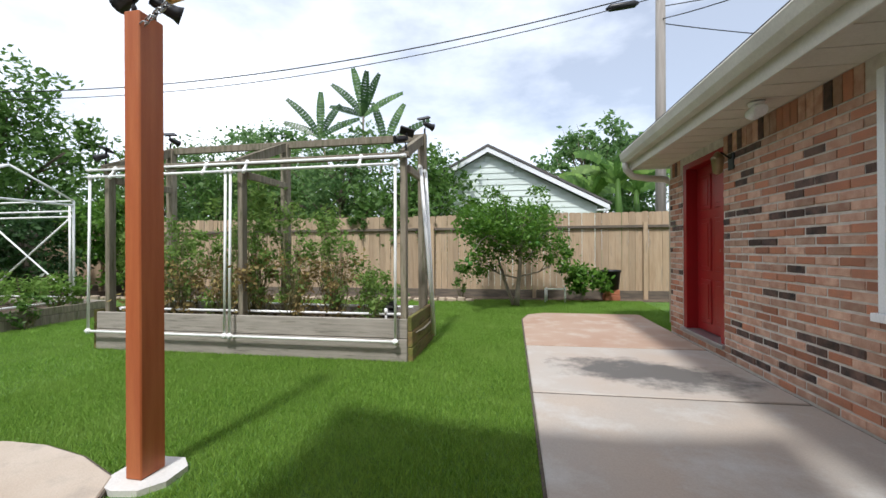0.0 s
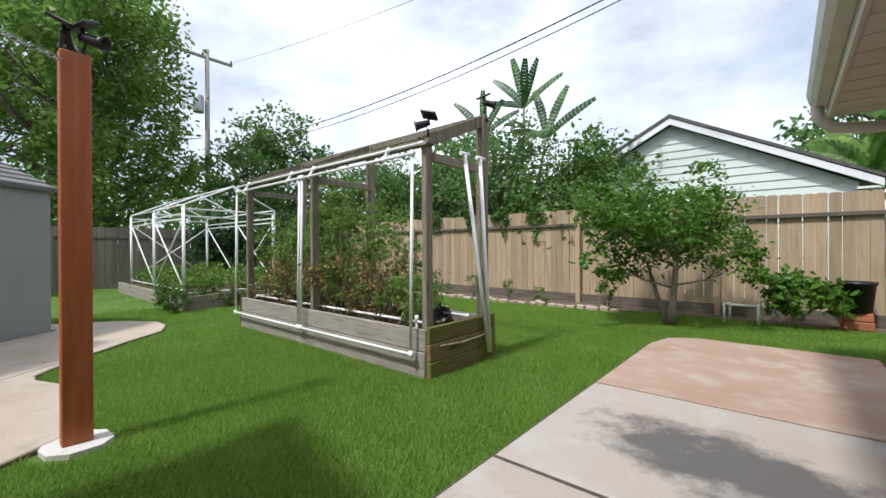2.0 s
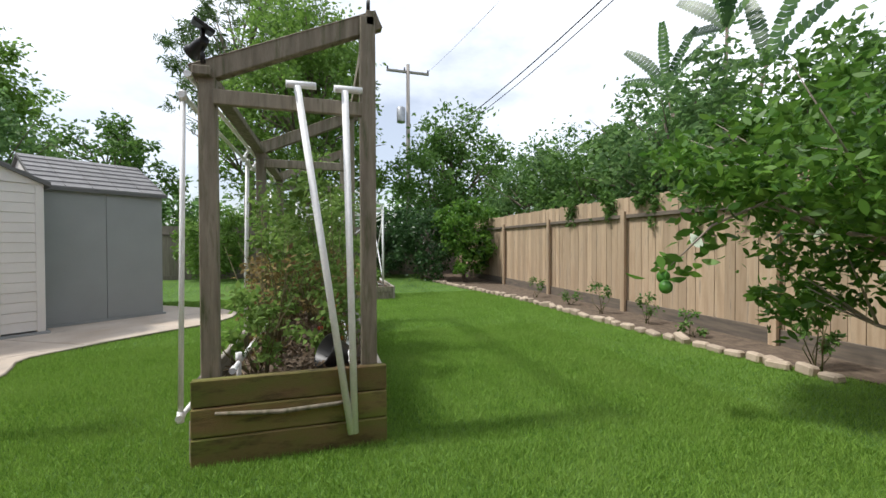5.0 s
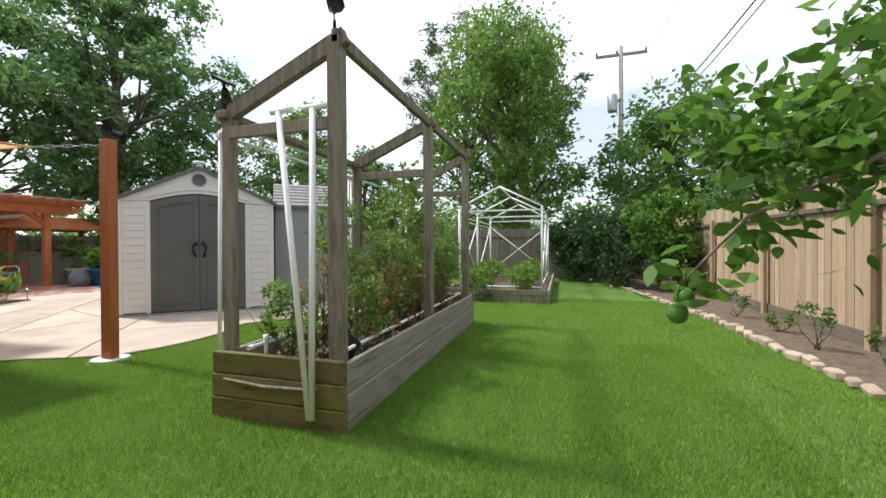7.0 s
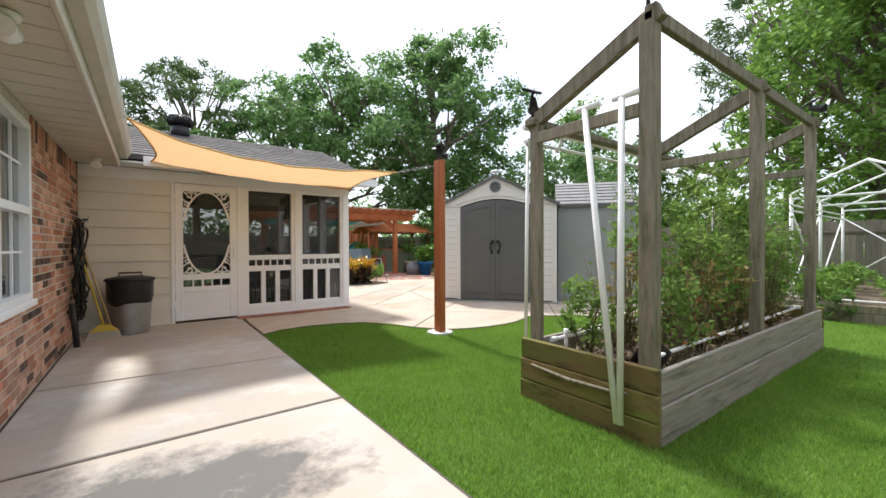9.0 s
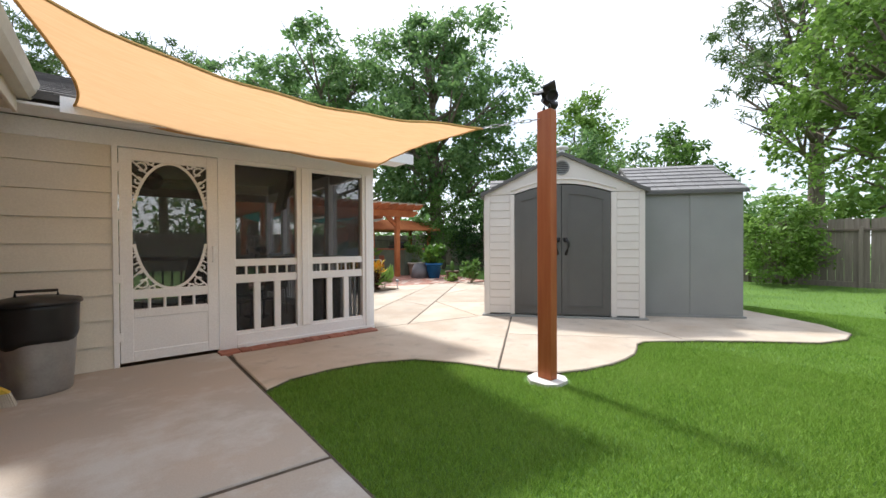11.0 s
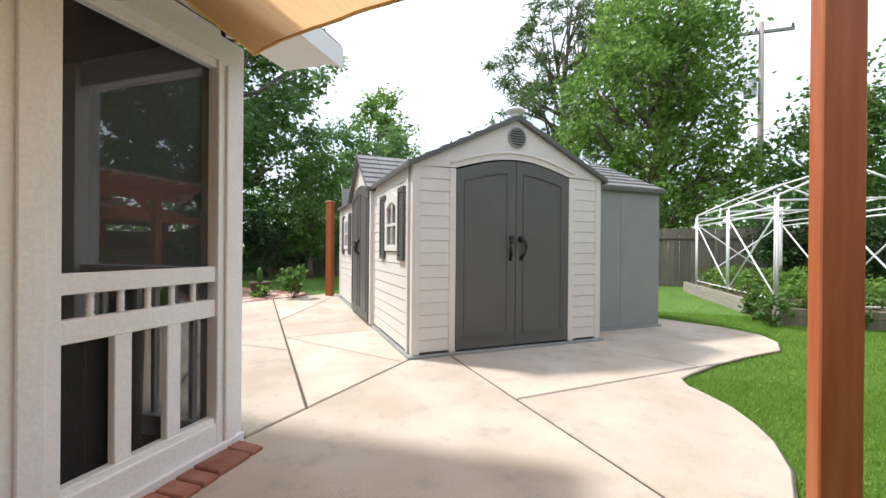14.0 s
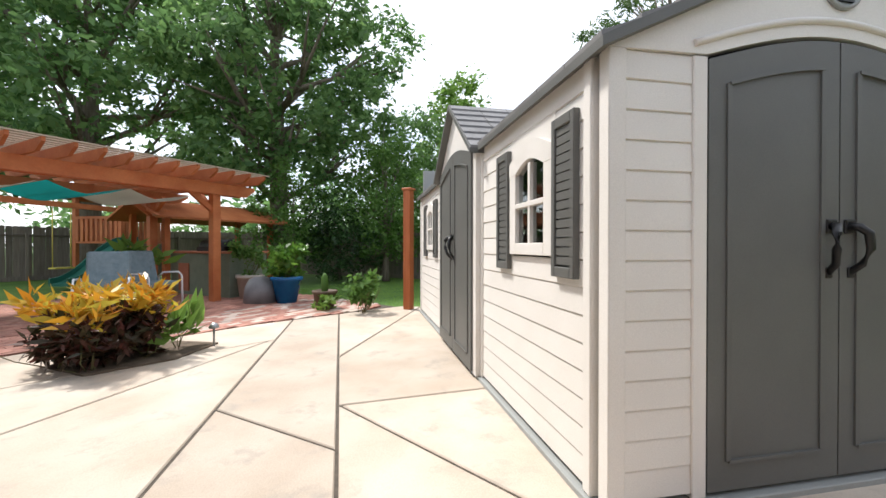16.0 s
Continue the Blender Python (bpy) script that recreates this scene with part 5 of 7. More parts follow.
for i in range(12):
    plant("bed_herb", "bushy green herb in the low raised bed", "plant", -7.5 - (i % 6) * 0.75, 4.2 + (i // 6) * 1.1, 0.17, LEAF_LIGHT, 0.09, 500, [(0, 0, 0.22, 0.32, 0.7), (0.15, 0.1, 0.35, 0.25, 0.8)], 200 + i, 6, STEM, up=0.5)
for x, y in ((-7.0, 3.6), (-7.05, 4.6), (-7.5, 3.55)):
    plant("bed_edge_plant", "leafy weed spilling over the bed's corner", "plant", x, y, 0.0, LEAF_MID, 0.07, 420, [(0, 0, 0.2, 0.22, 0.8), (0, 0.1, 0.38, 0.16, 0.8)], int(300 + 10 * y), 5, STEM, up=0.4)
pf = thing("pipe_house", "white pipe greenhouse frame with gables and cross braces", "pipe frame")
TX, TY0, TY1, TP = (-7.72, -9.75, -11.85), 3.95, 5.78, 4.87


def pipe(*pts, r=0.019):
    bm = B()
    tube(bm, pts, r, 8)
    return part("pipe", bm, PVC, pf)


for x in TX:
    for y in (TY0, TY1):
        pipe((x, y, 0.15), (x, y, 2.0))
        pipe((x - 0.08, y, 0.15), (x - 0.08, y, 1.95))
    pipe((x, TY0, 2.0), (x, TP, 2.45))
    pipe((x, TP, 2.45), (x, TY1, 2.0))
    pipe((x, TY0, 1.92), (x, TY1, 1.92))
for y in (TY0, TY1):
    for z in (0.3, 1.72, 1.82, 2.0):
        pipe((TX[0], y, z), (TX[2], y, z), r=0.016)
    pipe((TX[0], y, 0.3), (TX[1], y, 1.75), r=0.015)
    pipe((TX[1], y, 0.3), (TX[0], y, 1.75), r=0.015)
    pipe((TX[1], y, 0.3), (TX[2], y, 1.75), r=0.015)
pipe((TX[0], TP, 2.45), (TX[2], TP, 2.45))
pipe((TX[2], TY0, 0.3), (TX[2], TY1, 1.75), r=0.015)
pipe((TX[2], TY1, 0.3), (TX[2], TY0, 1.75), r=0.015)
pipe((TX[0], TY0, 0.24), (TX[0], TY1, 0.24), r=0.019)

# ---------------------------------------------------------------- pergola, terrace
terr = thing("terrace", "terrace of worn red brick pavers", "terrace", kind="structure")
under(TERRACE, "joint_bed", -0.03, terr)
perg = thing("pergola", "orange stained cedar pergola with lattice top", "pergola")
PP = [(-6.92, -8.52), (-6.95, -10.9), (-2.4, -8.7), (-2.4, -11.1)]
for x, y in PP:
    bm = B()
    box(bm, x - 0.08, x + 0.08, y - 0.08, y + 0.08, -0.02, 2.25, 0.006)
    part("post", bm, CEDAR_X, perg)
    bm = B()
    sx = 1 if x < -5 else -1
    beam(bm, (x, y, 1.8), (x + sx * 0.5, y, 2.2), 0.08, 0.10, 0.004)
    beam(bm, (x, y, 1.8), (x, y + (-0.5 if y > -10 else 0.5), 2.2), 0.08, 0.10, 0.004)
    part("brace", bm, CEDAR_X, perg)
for y in (-8.42, -8.64, -10.9, -11.1):
    bm = B()
    prism(bm, [(-7.75, 2.38), (-7.75, 2.30), (-7.55, 2.16), (-1.7, 2.16), (-1.5, 2.3), (-1.5, 2.38)], y - 0.025, y + 0.025, "xz")
    part("beam", bm, CEDAR_X, perg)
for i in range(18):
    x = -7.5 + i * 0.34
    bm = B()
    prism(bm, [(-7.75, 2.56), (-7.75, 2.50), (-7.95, 2.39), (-11.4, 2.39), (-11.6, 2.5), (-11.6, 2.56)], x - 0.022, x + 0.022, "yz")
    part("rafter", bm, CEDAR_X, perg)
LATT = mat("bleached_lattice", (0.50, 0.42, 0.33), (0.42, 0.34, 0.26), 0.9, 6, 0.2, 50, rnd=0.1)
for i in range(24):
    bm = B()
    y = -7.75 - i * 0.165
    box(bm, -7.6, -1.6, y - 0.03, y + 0.03, 2.561, 2.58)
    part("slat", bm, LATT, perg)
for k, (c, x0) in enumerate((((0.42, 0.43, 0.36), -6.6), ((0.01, 0.30, 0.30), -5.5), ((0.42, 0.43, 0.36), -4.4), ((0.01, 0.30, 0.30), -3.3))):
    bm = B()
    g = [[bm.verts.new((x0 + 1.05 * i / 10, -8.75 - 2.0 * j / 10, 2.12 - 0.16 * math.sin(math.pi * i / 10) + 0.015 * noise.noise((i, j, k)))) for j in range(11)] for i in range(11)]
    for i in range(10):
        for j in range(10):
            bm.faces.new((g[i][j], g[i + 1][j], g[i + 1][j + 1], g[i][j + 1])).smooth = True
    part("shade_cloth", bm, leaf_mat("shade_cloth", c, c, 0.4, 0.9), perg, "teal shade cloth" if k % 2 else "grey shade cloth")
canopy = thing("grill_shelter", "orange stained shelter roof over the grill", "shelter", pose(-8.2, -11.4, 0))
for x in (-1.9, 1.0):
    for y in (-0.9, 0.6):
        bm = B()
        box(bm, x - 0.06, x + 0.06, y - 0.06, y + 0.06, 0, 1.95)
        part("post", bm, CEDAR_X, canopy)
bm = B()
prism(bm, [(-1.3, 1.75), (-0.15, 2.2), (1.0, 1.75), (1.0, 1.80), (-0.15, 2.26), (-1.3, 1.80)], -2.3, 1.4, "yz")
part("roof", bm, CEDAR_X, canopy)
island = thing("grill_island", "green outdoor kitchen island with tiled orange top", "grill island", pose(-7.75, -9.75, 0))
GREEN = mat("island_stucco", (0.20, 0.23, 0.17), (0.16, 0.19, 0.14), 0.85, 5, 0.2, 60)
TERRA = mat("terracotta", (0.42, 0.15, 0.08), (0.34, 0.12, 0.065), 0.7, 6, 0.1, 60, rnd=0.1)
bm = B()
box(bm, -0.5, 0.42, -1.1, 1.1, -0.02, 0.95, 0.01)
part("body", bm, GREEN, island)
bm = B()
box(bm, -0.55, 0.47, -1.15, 1.15, 0.95, 1.0, 0.008)
part("worktop", bm, TERRA, island)
bm = B()
box(bm, 0.42, 0.445, -0.75, -0.35, 0.08, 0.72, 0.006)
part("door", bm, TERRA, island)
bm = B()
tube(bm, [(0.0, -0.4, 1.10), (0.0, 0.55, 1.10)], 0.17, 14)
box(bm, -0.2, 0.22, -0.4, 0.55, 1.0, 1.1)
solid("gas_grill", bm, DARK, "black hooded gas grill on the island", "grill").matrix_basis = pose(-7.75, -9.75, 0)

# playset beyond
play = thing("playset", "orange stained timber playset with green slide and swing", "playset", pose(-8.6, -16.0, 0, 0, 0, 20))


def pb(name, x0, x1, y0, y1, z0, z1, m=CEDAR_X):
    bm = B()
    box(bm, x0, x1, y0, y1, z0, z1, 0.004)
    return part(name, bm, m, play)


for x in (-0.8, 0.8):
    for y in (-0.8, 0.8):
        pb("post", x - 0.06, x + 0.06, y - 0.06, y + 0.06, -0.03, 2.6)
pb("deck", -0.85, 0.85, -0.85, 0.85, 1.2, 1.26)
for i in range(9):
    for s in (-0.85, 0.85):
        pb("picket", -0.74 + i * 0.17, -0.64 + i * 0.17, s - 0.015, s + 0.015, 1.26, 1.95)
        pb("picket", s - 0.015, s + 0.015, -0.74 + i * 0.17, -0.64 + i * 0.17, 1.26, 1.95)
for s in (-0.85, 0.85):
    pb("rail", -0.85, 0.85, s - 0.03, s + 0.03, 1.95, 2.03)
    pb("rail", s - 0.03, s + 0.03, -0.85, 0.85, 1.95, 2.03)
bm = B()
prism(bm, [(-1.1, 2.55), (0, 3.2), (1.1, 2.55), (1.1, 2.60), (0, 3.27), (-1.1, 2.60)], -1.05, 1.05, "yz")
part("roof", bm, CEDAR_X, play)
bm = B()
beam(bm, (-0.8, 0.85, 2.2), (4.4, 0.85, 2.2), 0.09, 0.14)
beam(bm, (4.4, 0.85, 2.2), (4.7, 0.1, 0), 0.09, 0.09)
beam(bm, (4.4, 0.85, 2.2), (4.7, 1.6, 0), 0.09, 0.09)
part("swing_beam", bm, CEDAR_X, play)
SLIDE = mat("green_plastic", (0.03, 0.16, 0.12), (0.025, 0.13, 0.10), 0.35, 4, 0.02, 40)
bm = B()
pts = [(0.9 + 2.0 * k / 10, 1.25 - 1.1 * (0.5 - 0.5 * math.cos(math.pi * k / 10))) for k in range(11)]
prism(bm, [(x, z) for x, z in pts] + [(x, z - 0.06) for x, z in reversed(pts)], 0.95, 1.45, "xz")
for y in (0.92, 1.43):
    prism(bm, [(x, z + 0.14) for x, z in pts] + [(x, z - 0.05) for x, z in reversed(pts)], y, y + 0.04, "xz")
part("slide", bm, SLIDE, play)
bm = B()
for x in (2.3, 2.75):
    tube(bm, [(x, 0.85, 2.15), (x, 0.85, 0.55)], 0.012, 6)
box(bm, 2.28, 2.77, 0.75, 0.95, 0.52, 0.56)
part("swing", bm, mat("yellow_plastic", (0.6, 0.5, 0.1), (0.5, 0.42, 0.09), 0.5), play)


# pots and plants on the terrace
def pot(name, label, x, y, r, h, m, waist=0.75):
    bm = B()
    lathe(bm, [(0.0, 0), (r * waist, 0), (r * 0.95, h * 0.85), (r * 1.06, h * 0.86), (r * 1.06, h), (r * 0.94, h), (r * 0.85, h * 0.8), (0, h * 0.78)], seg=28)
    ob = solid(name, bm, m, label, "pot")
    ob.matrix_basis = pose(x, y, -0.002)
    return ob


BLUEPOT = mat("blue_glaze", (0.008, 0.10, 0.28), (0.012, 0.13, 0.33), 0.25, 5, 0.02, 40)
CREAMPOT = mat("cream_pot", (0.55, 0.50, 0.43), (0.48, 0.43, 0.36), 0.7, 6, 0.1, 60)
GREYPOT = mat("grey_stoneware", (0.22, 0.22, 0.23), (0.17, 0.17, 0.18), 0.7, 6, 0.1, 60)
pot("plant_pot", "glossy blue glazed plant pot", -7.45, -7.05, 0.29, 0.52, BLUEPOT, 0.65)
pot("plant_pot", "cream tapered plant pot", -7.6, -8.35, 0.27, 0.50, CREAMPOT)
bm = B()
lathe(bm, [(0.0, 0), (0.33, 0), (0.30, 0.3), (0.22, 0.45), (0.12, 0.50), (0.0, 0.5)], seg=24)
solid("upturned_pot", bm, GREYPOT, "grey rounded upturned tub", "tub").matrix_basis = pose(-7.25, -7.55, 0)
pot("plant_pot", "brown clay pot with a cactus", -7.25, -5.85, 0.21, 0.32, mat("brown_clay", (0.14, 0.09, 0.06), (0.10, 0.065, 0.045), 0.7))
plant("citrus_shrub", "green leafy shrub in the blue pot", "shrub", -7.45, -7.05, 0.42, LEAF_CITRUS, 0.15, 900, [(0, 0, 0.35, 0.35, 0.8), (0.2, 0.2, 0.55, 0.3, 0.8), (-0.2, -0.2, 0.6, 0.3, 0.8)], 400, 5, STEM)
plant("potted_shrub", "airy green shrub in the cream pot", "shrub", -7.6, -8.35, 0.40, LEAF_MID, 0.10, 800, [(0, 0, 0.4, 0.35, 0.9), (0.1, 0.15, 0.8, 0.35, 0.9)], 401, 6, STEM)
bm = B()
tube(bm, [(0, 0, 0), (0, 0, 0.15), (0, 0, 0.3), (0, 0, 0.38)], [0.055, 0.065, 0.06, 0.02], 9)
solid("cactus", bm, LEAF_MID, "small upright grey-green cactus", "cactus").matrix_basis = pose(-7.25, -5.85, 0.25)
plant("pot_weeds", "low leafy plant round the clay pot", "plant", -7.15, -5.65, 0, LEAF_LIGHT, 0.1, 200, [(0, 0, 0.1, 0.25, 0.5)], 402, 6, STEM, up=0.4)
plant("bird_feeder_plant", "reddish green leafy plant at the patio edge", "plant", -7.2, -4.95, 0, LEAF_MID, 0.13, 420, [(0, 0, 0.3, 0.28, 0.9), (0, 0.1, 0.5, 0.2, 0.9)], 403, 7, STEM, up=0.3)
LEAF_CROTON = leaf_mat("croton_leaves", (0.60, 0.25, 0.02), (0.48, 0.42, 0.05), 0.35, 0.35)
LEAF_CROTON_D = leaf_mat("croton_dark_leaves", (0.03, 0.035, 0.015), (0.10, 0.03, 0.025), 0.25, 0.35)
cb = thing("flower_bed", "dark mulch bed in the patio", "flower bed", kind="structure")
bm = B()
prism(bm, [(-3.45, -4.9), (-4.1, -4.75), (-4.7, -5.0), (-4.5, -5.6), (-3.9, -5.9), (-3.4, -5.5)], -0.02, 0.018)
part("mulch", bm, SOIL, cb)
for i, (x, y) in enumerate(((-3.75, -5.3), (-3.55, -5.0), (-4.0, -5.1), (-3.9, -5.6), (-3.45, -5.4))):
    cr_ = plant("croton", "croton shrub with yellow and orange leaves over dark ones", "shrub", x, y, 0.0, LEAF_CROTON_D, 0.16, 360, [(0, 0, 0.28, 0.23, 0.9)], 420 + i, 5, STEM, aspect=3.4, up=0.4)
    leaf_mesh("top_foliage", crown_points(np.random.default_rng(440 + i), [(0, 0, 0.52 + 0.05 * (i % 2), 0.23, 0.6)], 120, 0.3), 0.18, LEAF_CROTON, cr_, np.random.default_rng(i), 3.6, 0.0, 0.5)
plant("canna_lily", "green lily with broad upright leaves", "plant", -4.35, -5.15, 0, LEAF_LIGHT, 0.34, 46, [(0, 0, 0.22, 0.14, 0.9)], 430, 4, STEM, aspect=3.6, up=1.4)
bm = B()
tube(bm, [(0, 0, 0), (0, 0, 0.2)], 0.012, 8)
lathe(bm, [(0.05, 0.2), (0.055, 0.215), (0.03, 0.25), (0.01, 0.26)], seg=14)
solid("path_light", bm, METAL, "small metal solar path light in the flower bed", "solar light").matrix_basis = pose(-4.62, -4.95, 0)
bm = B()
box(bm, -0.07, 0.07, -0.07, 0.07, -0.02, 2.1, 0.006)
box(bm, -0.09, 0.09, -0.09, 0.09, 2.1, 2.14, 0.006)
solid("cedar_post", bm, CEDAR, "orange stained post at the end of the shed", "post").matrix_basis = pose(-7.85, -4.45, 0)


def lounge(x, y, rz):
    c = thing("patio_chair", "blue-grey cushioned patio chair with white metal frame", "chair", pose(x, y, 0, 0, 0, rz), group="patio chairs")
    CUSH = bpy.data.materials.get("chair_cushion") or mat("chair_cushion", (0.16, 0.22, 0.25), (0.22, 0.28, 0.31), 0.9, 14, 0.2, 60)
    bm = B()
    box(bm, -0.28, 0.28, -0.28, 0.28, 0.36, 0.46, 0.03)
    part("seat", bm, CUSH, c)
    bm = B()
    box(bm, -0.28, 0.28, -0.05, 0.05, 0, 0.62, 0.03)
    part("backrest", bm, CUSH, c, "", pose(0, 0.30, 0.42, -14, 0, 0))
    for s in (-0.32, 0.32):
        bm = B()
        tube(bm, [(s, -0.30, 0), (s, -0.28, 0.55), (s, -0.2, 0.62), (s, 0.2, 0.60), (s, 0.32, 0.52), (s, 0.3, 0.3), (s, 0.36, 0)], 0.018, 7)
        part("arm_frame", bm, WHITE, c)


lounge(-4.9, -8.1, 150)
lounge(-6.0, -8.9, 190)
plant("banana_plant", "broad leaved green plant by the pergola post", "plant", -6.1, -9.6, 0.0, LEAF_LIGHT, 0.40, 70, [(0, 0, 0.9, 0.32, 0.8)], 405, 5, STEM, aspect=3.5, up=0.5)

# ---------------------------------------------------------------- trees and shrubs
tr = np.random.default_rng(21)
tree("oak_tree", "tall dark green oak behind the terrace", -12.0, -12.5, 13.0, scatter_blobs(tr, 24, 0, 0, 4.0, 12.6, 4.8, 1.45, 0.8), LEAF_OAK, 0.27, 25000, 1, 0.34, spread=0.16, lean=(0.8, 0.4))
tree("oak_tree", "broad green oak behind the terrace", -8.6, -18.2, 13.0, scatter_blobs(tr, 18, 0, 0, 4.0, 12.0, 5.5, 1.7, 0.8), LEAF_OAK, 0.30, 18000, 2, 0.34, spread=0.16)
tree("oak_tree", "dark green oak beyond the back fence", -6.0, -24.5, 13.0, scatter_blobs(tr, 18, 0, 0, 4.0, 12.0, 5.0, 1.8, 0.75), LEAF_OAK, 0.33, 12000, 3, 0.34, spread=0.17)
tree("pine_tree", "tall loblolly pine with layered crown", -1.5, -29.0, 14.5, scatter_blobs(tr, 20, 0, 0, 7.5, 14.3, 5.5, 1.5, 0.45), LEAF_PINE, 0.42, 12000, 4, 0.3, aspect=5.0, spread=0.16)
tree("pine_tree", "tall loblolly pine with layered crown", 5.5, -28.0, 14.0, scatter_blobs(tr, 16, 0, 0, 7.5, 13.6, 5.5, 1.5, 0.45), LEAF_PINE, 0.42, 9000, 5, 0.3, aspect=5.0, spread=0.16)
tree("young_tree", "slender pale green tree beyond the fence", -22.0, -10.5, 10.0, scatter_blobs(tr, 12, 0, 0, 3.5, 9.8, 2.4, 1.0, 0.8), LEAF_LIGHT, 0.30, 5500, 6, 0.2, spread=0.26)
tree("elm_tree", "tall light green weeping tree over the back fence", -16.8, 4.0, 10.5, scatter_blobs(tr, 24, 0, 0, 2.4, 10.2, 3.4, 1.25, 1.15), LEAF_LIGHT, 0.21, 26000, 7, 0.3, spread=0.19)
tree("pine_tree", "tall open pine with crooked limbs", -23.0, 0.5, 15.0, scatter_blobs(tr, 22, 0, 0, 6.0, 14.5, 6.0, 1.3, 0.5), LEAF_PINE, 0.36, 11000, 8, 0.32, aspect=5.0, spread=0.15)
tree("pine_tree", "tall open pine with crooked limbs", -27.0, 3.8, 16.5, scatter_blobs(tr, 14, 0, 0, 8.0, 16.0, 4.2, 1.3, 0.5), LEAF_PINE, 0.4, 7000, 9, 0.32, aspect=5.0, spread=0.16)
tree("hackberry_tree", "mid green tree over the back fence", -17.5, 10.5, 7.0, scatter_blobs(tr, 14, 0, 0, 2.0, 6.6, 2.8, 1.2, 0.85), LEAF_MID, 0.24, 9000, 10, 0.2, spread=0.22)
tree("hackberry_tree", "mid green tree behind the grey shed", -16.5, -3.0, 5.6, scatter_blobs(tr, 12, 0, 0, 1.4, 5.4, 2.2, 1.0, 0.85), LEAF_MID, 0.2, 7000, 11, 0.15, spread=0.22)
tree("hackberry_tree", "dark tree behind the terrace shrubs", -17.0, -8.5, 6.5, scatter_blobs(tr, 12, 0, 0, 1.4, 6.2, 2.8, 1.2, 0.85), LEAF_OAK, 0.24, 7000, 12, 0.16, spread=0.22)
tree("holly_tree", "upright dark green tree near the back fence", -12.4, -8.2, 4.6, scatter_blobs(tr, 11, 0, 0, 1.0, 4.5, 1.3, 0.75, 1.0), LEAF_MID, 0.14, 6500, 13, 0.1, spread=0.22)
tree("camellia_shrub", "dark glossy shrub against the back fence", -12.0, -9.8, 2.6, scatter_blobs(tr, 9, 0, 0, 0.6, 2.4, 1.3, 0.6, 0.9), LEAF_DARK, 0.13, 5500, 14, 0.06, spread=0.24, cat="shrub")
tree("camellia_shrub", "grey-green airy shrub behind the grill", -10.8, -10.6, 3.4, scatter_blobs(tr, 9, 0, 0, 0.8, 3.2, 1.1, 0.6, 0.9), LEAF_MID, 0.12, 5000, 15, 0.06, spread=0.24, cat="shrub")
for i, (x, y, h, r, lf) in enumerate(((-11.6, 7.6, 2.4, 1.1, LEAF_DARK), (-12.9, 6.6, 2.2, 0.9, LEAF_DARK), (-10.3, 8.6, 2.5, 0.9, LEAF_CITRUS), (-13.2, 1.2, 2.4, 1.0, LEAF_LIGHT))):
    tree("fence_shrub", "rounded green shrub in front of the fence", x, y, h, scatter_blobs(tr, 9, 0, 0, 0.5, h - 0.3, r, r * 0.5, 0.9), lf, 0.13, 5200, 30 + i, 0.05, spread=0.24, cat="shrub")
for i, (x, y, h, r, lf) in enumerate(((-3.0, 11.6, 4.0, 1.5, LEAF_MID), (-5.4, 11.8, 4.5, 1.7, LEAF_OAK), (-7.9, 12.2, 4.2, 1.8, LEAF_MID), (-10.6, 12.0, 4.6, 1.8, LEAF_OAK), (-13.4, 12.5, 4.8, 1.9, LEAF_MID), (-9.0, 14.5, 5.2, 2.2, LEAF_OAK))):
    tree("neighbour_tree", "dense green shrubby tree behind the fence", x, y, h, scatter_blobs(tr, 14, 0, 0, 1.3, h - 0.4, r, 0.85, 0.9), lf, 0.16, 8500, 50 + i, 0.12, spread=0.24)
for i, (x, y, h) in enumerate(((4.0, 24, 8.5), (6.5, 26, 8.0), (-16, 24, 9), (10, 24, 7))):
    tree("distant_tree", "distant dark tree beyond the neighbour's house", x, y, h, scatter_blobs(tr, 9, 0, 0, 3.0, h - 0.4, 2.4, 1.2, 0.7), LEAF_OAK, 0.35, 3500, 70 + i, 0.2, spread=0.24)
# hedge of far woods all round
rngw = np.random.default_rng(90)
wb = []
for i in range(90):
    a = math.radians(95 + 215 * i / 89)
    d = rngw.uniform(34, 46)
    wb.append((d * math.cos(a) - 2, d * math.sin(a) - 4, rngw.uniform(1.5, 4.5), rngw.uniform(2.6, 4.2), 1.0))
tagged(leaf_mesh("woods", crown_points(rngw, wb, 26000, 0.25), 0.75, LEAF_OAK, None, rngw), "far green woods round the gardens", "woods", kind="stuff")

# shrub with long feathered fronds that stands over the fence
def frond(bm, pts, width, steps, gap=1.0):
    """A long leaf: paired leaflets, or a torn blade where the gap is near one, along a bent midrib."""
    pts = [Vector(p) for p in pts]
    def at(t):
        return pts[0] * (1 - t) ** 2 + pts[1] * 2 * t * (1 - t) + pts[2] * t * t
    for i in range(steps):
        t, t2 = i / steps, (i + gap) / steps
        p, q = at(t), at(t2)
        d = (q - p).normalized()
        side = d.cross(Vector((0.3, -0.9, 0.35))).normalized()
        w = width * math.sin(math.pi * (0.12 + 0.80 * t)) ** 0.7
        for s in (-1, 1):
            o = side * s * w + d * w * 0.45 + Vector((0, 0, -0.12 * w))
            bm.faces.new([bm.verts.new(v) for v in (p, p.lerp(p + o, 0.6) - d * 0.01, p + o, q + o * 0.75, q)])


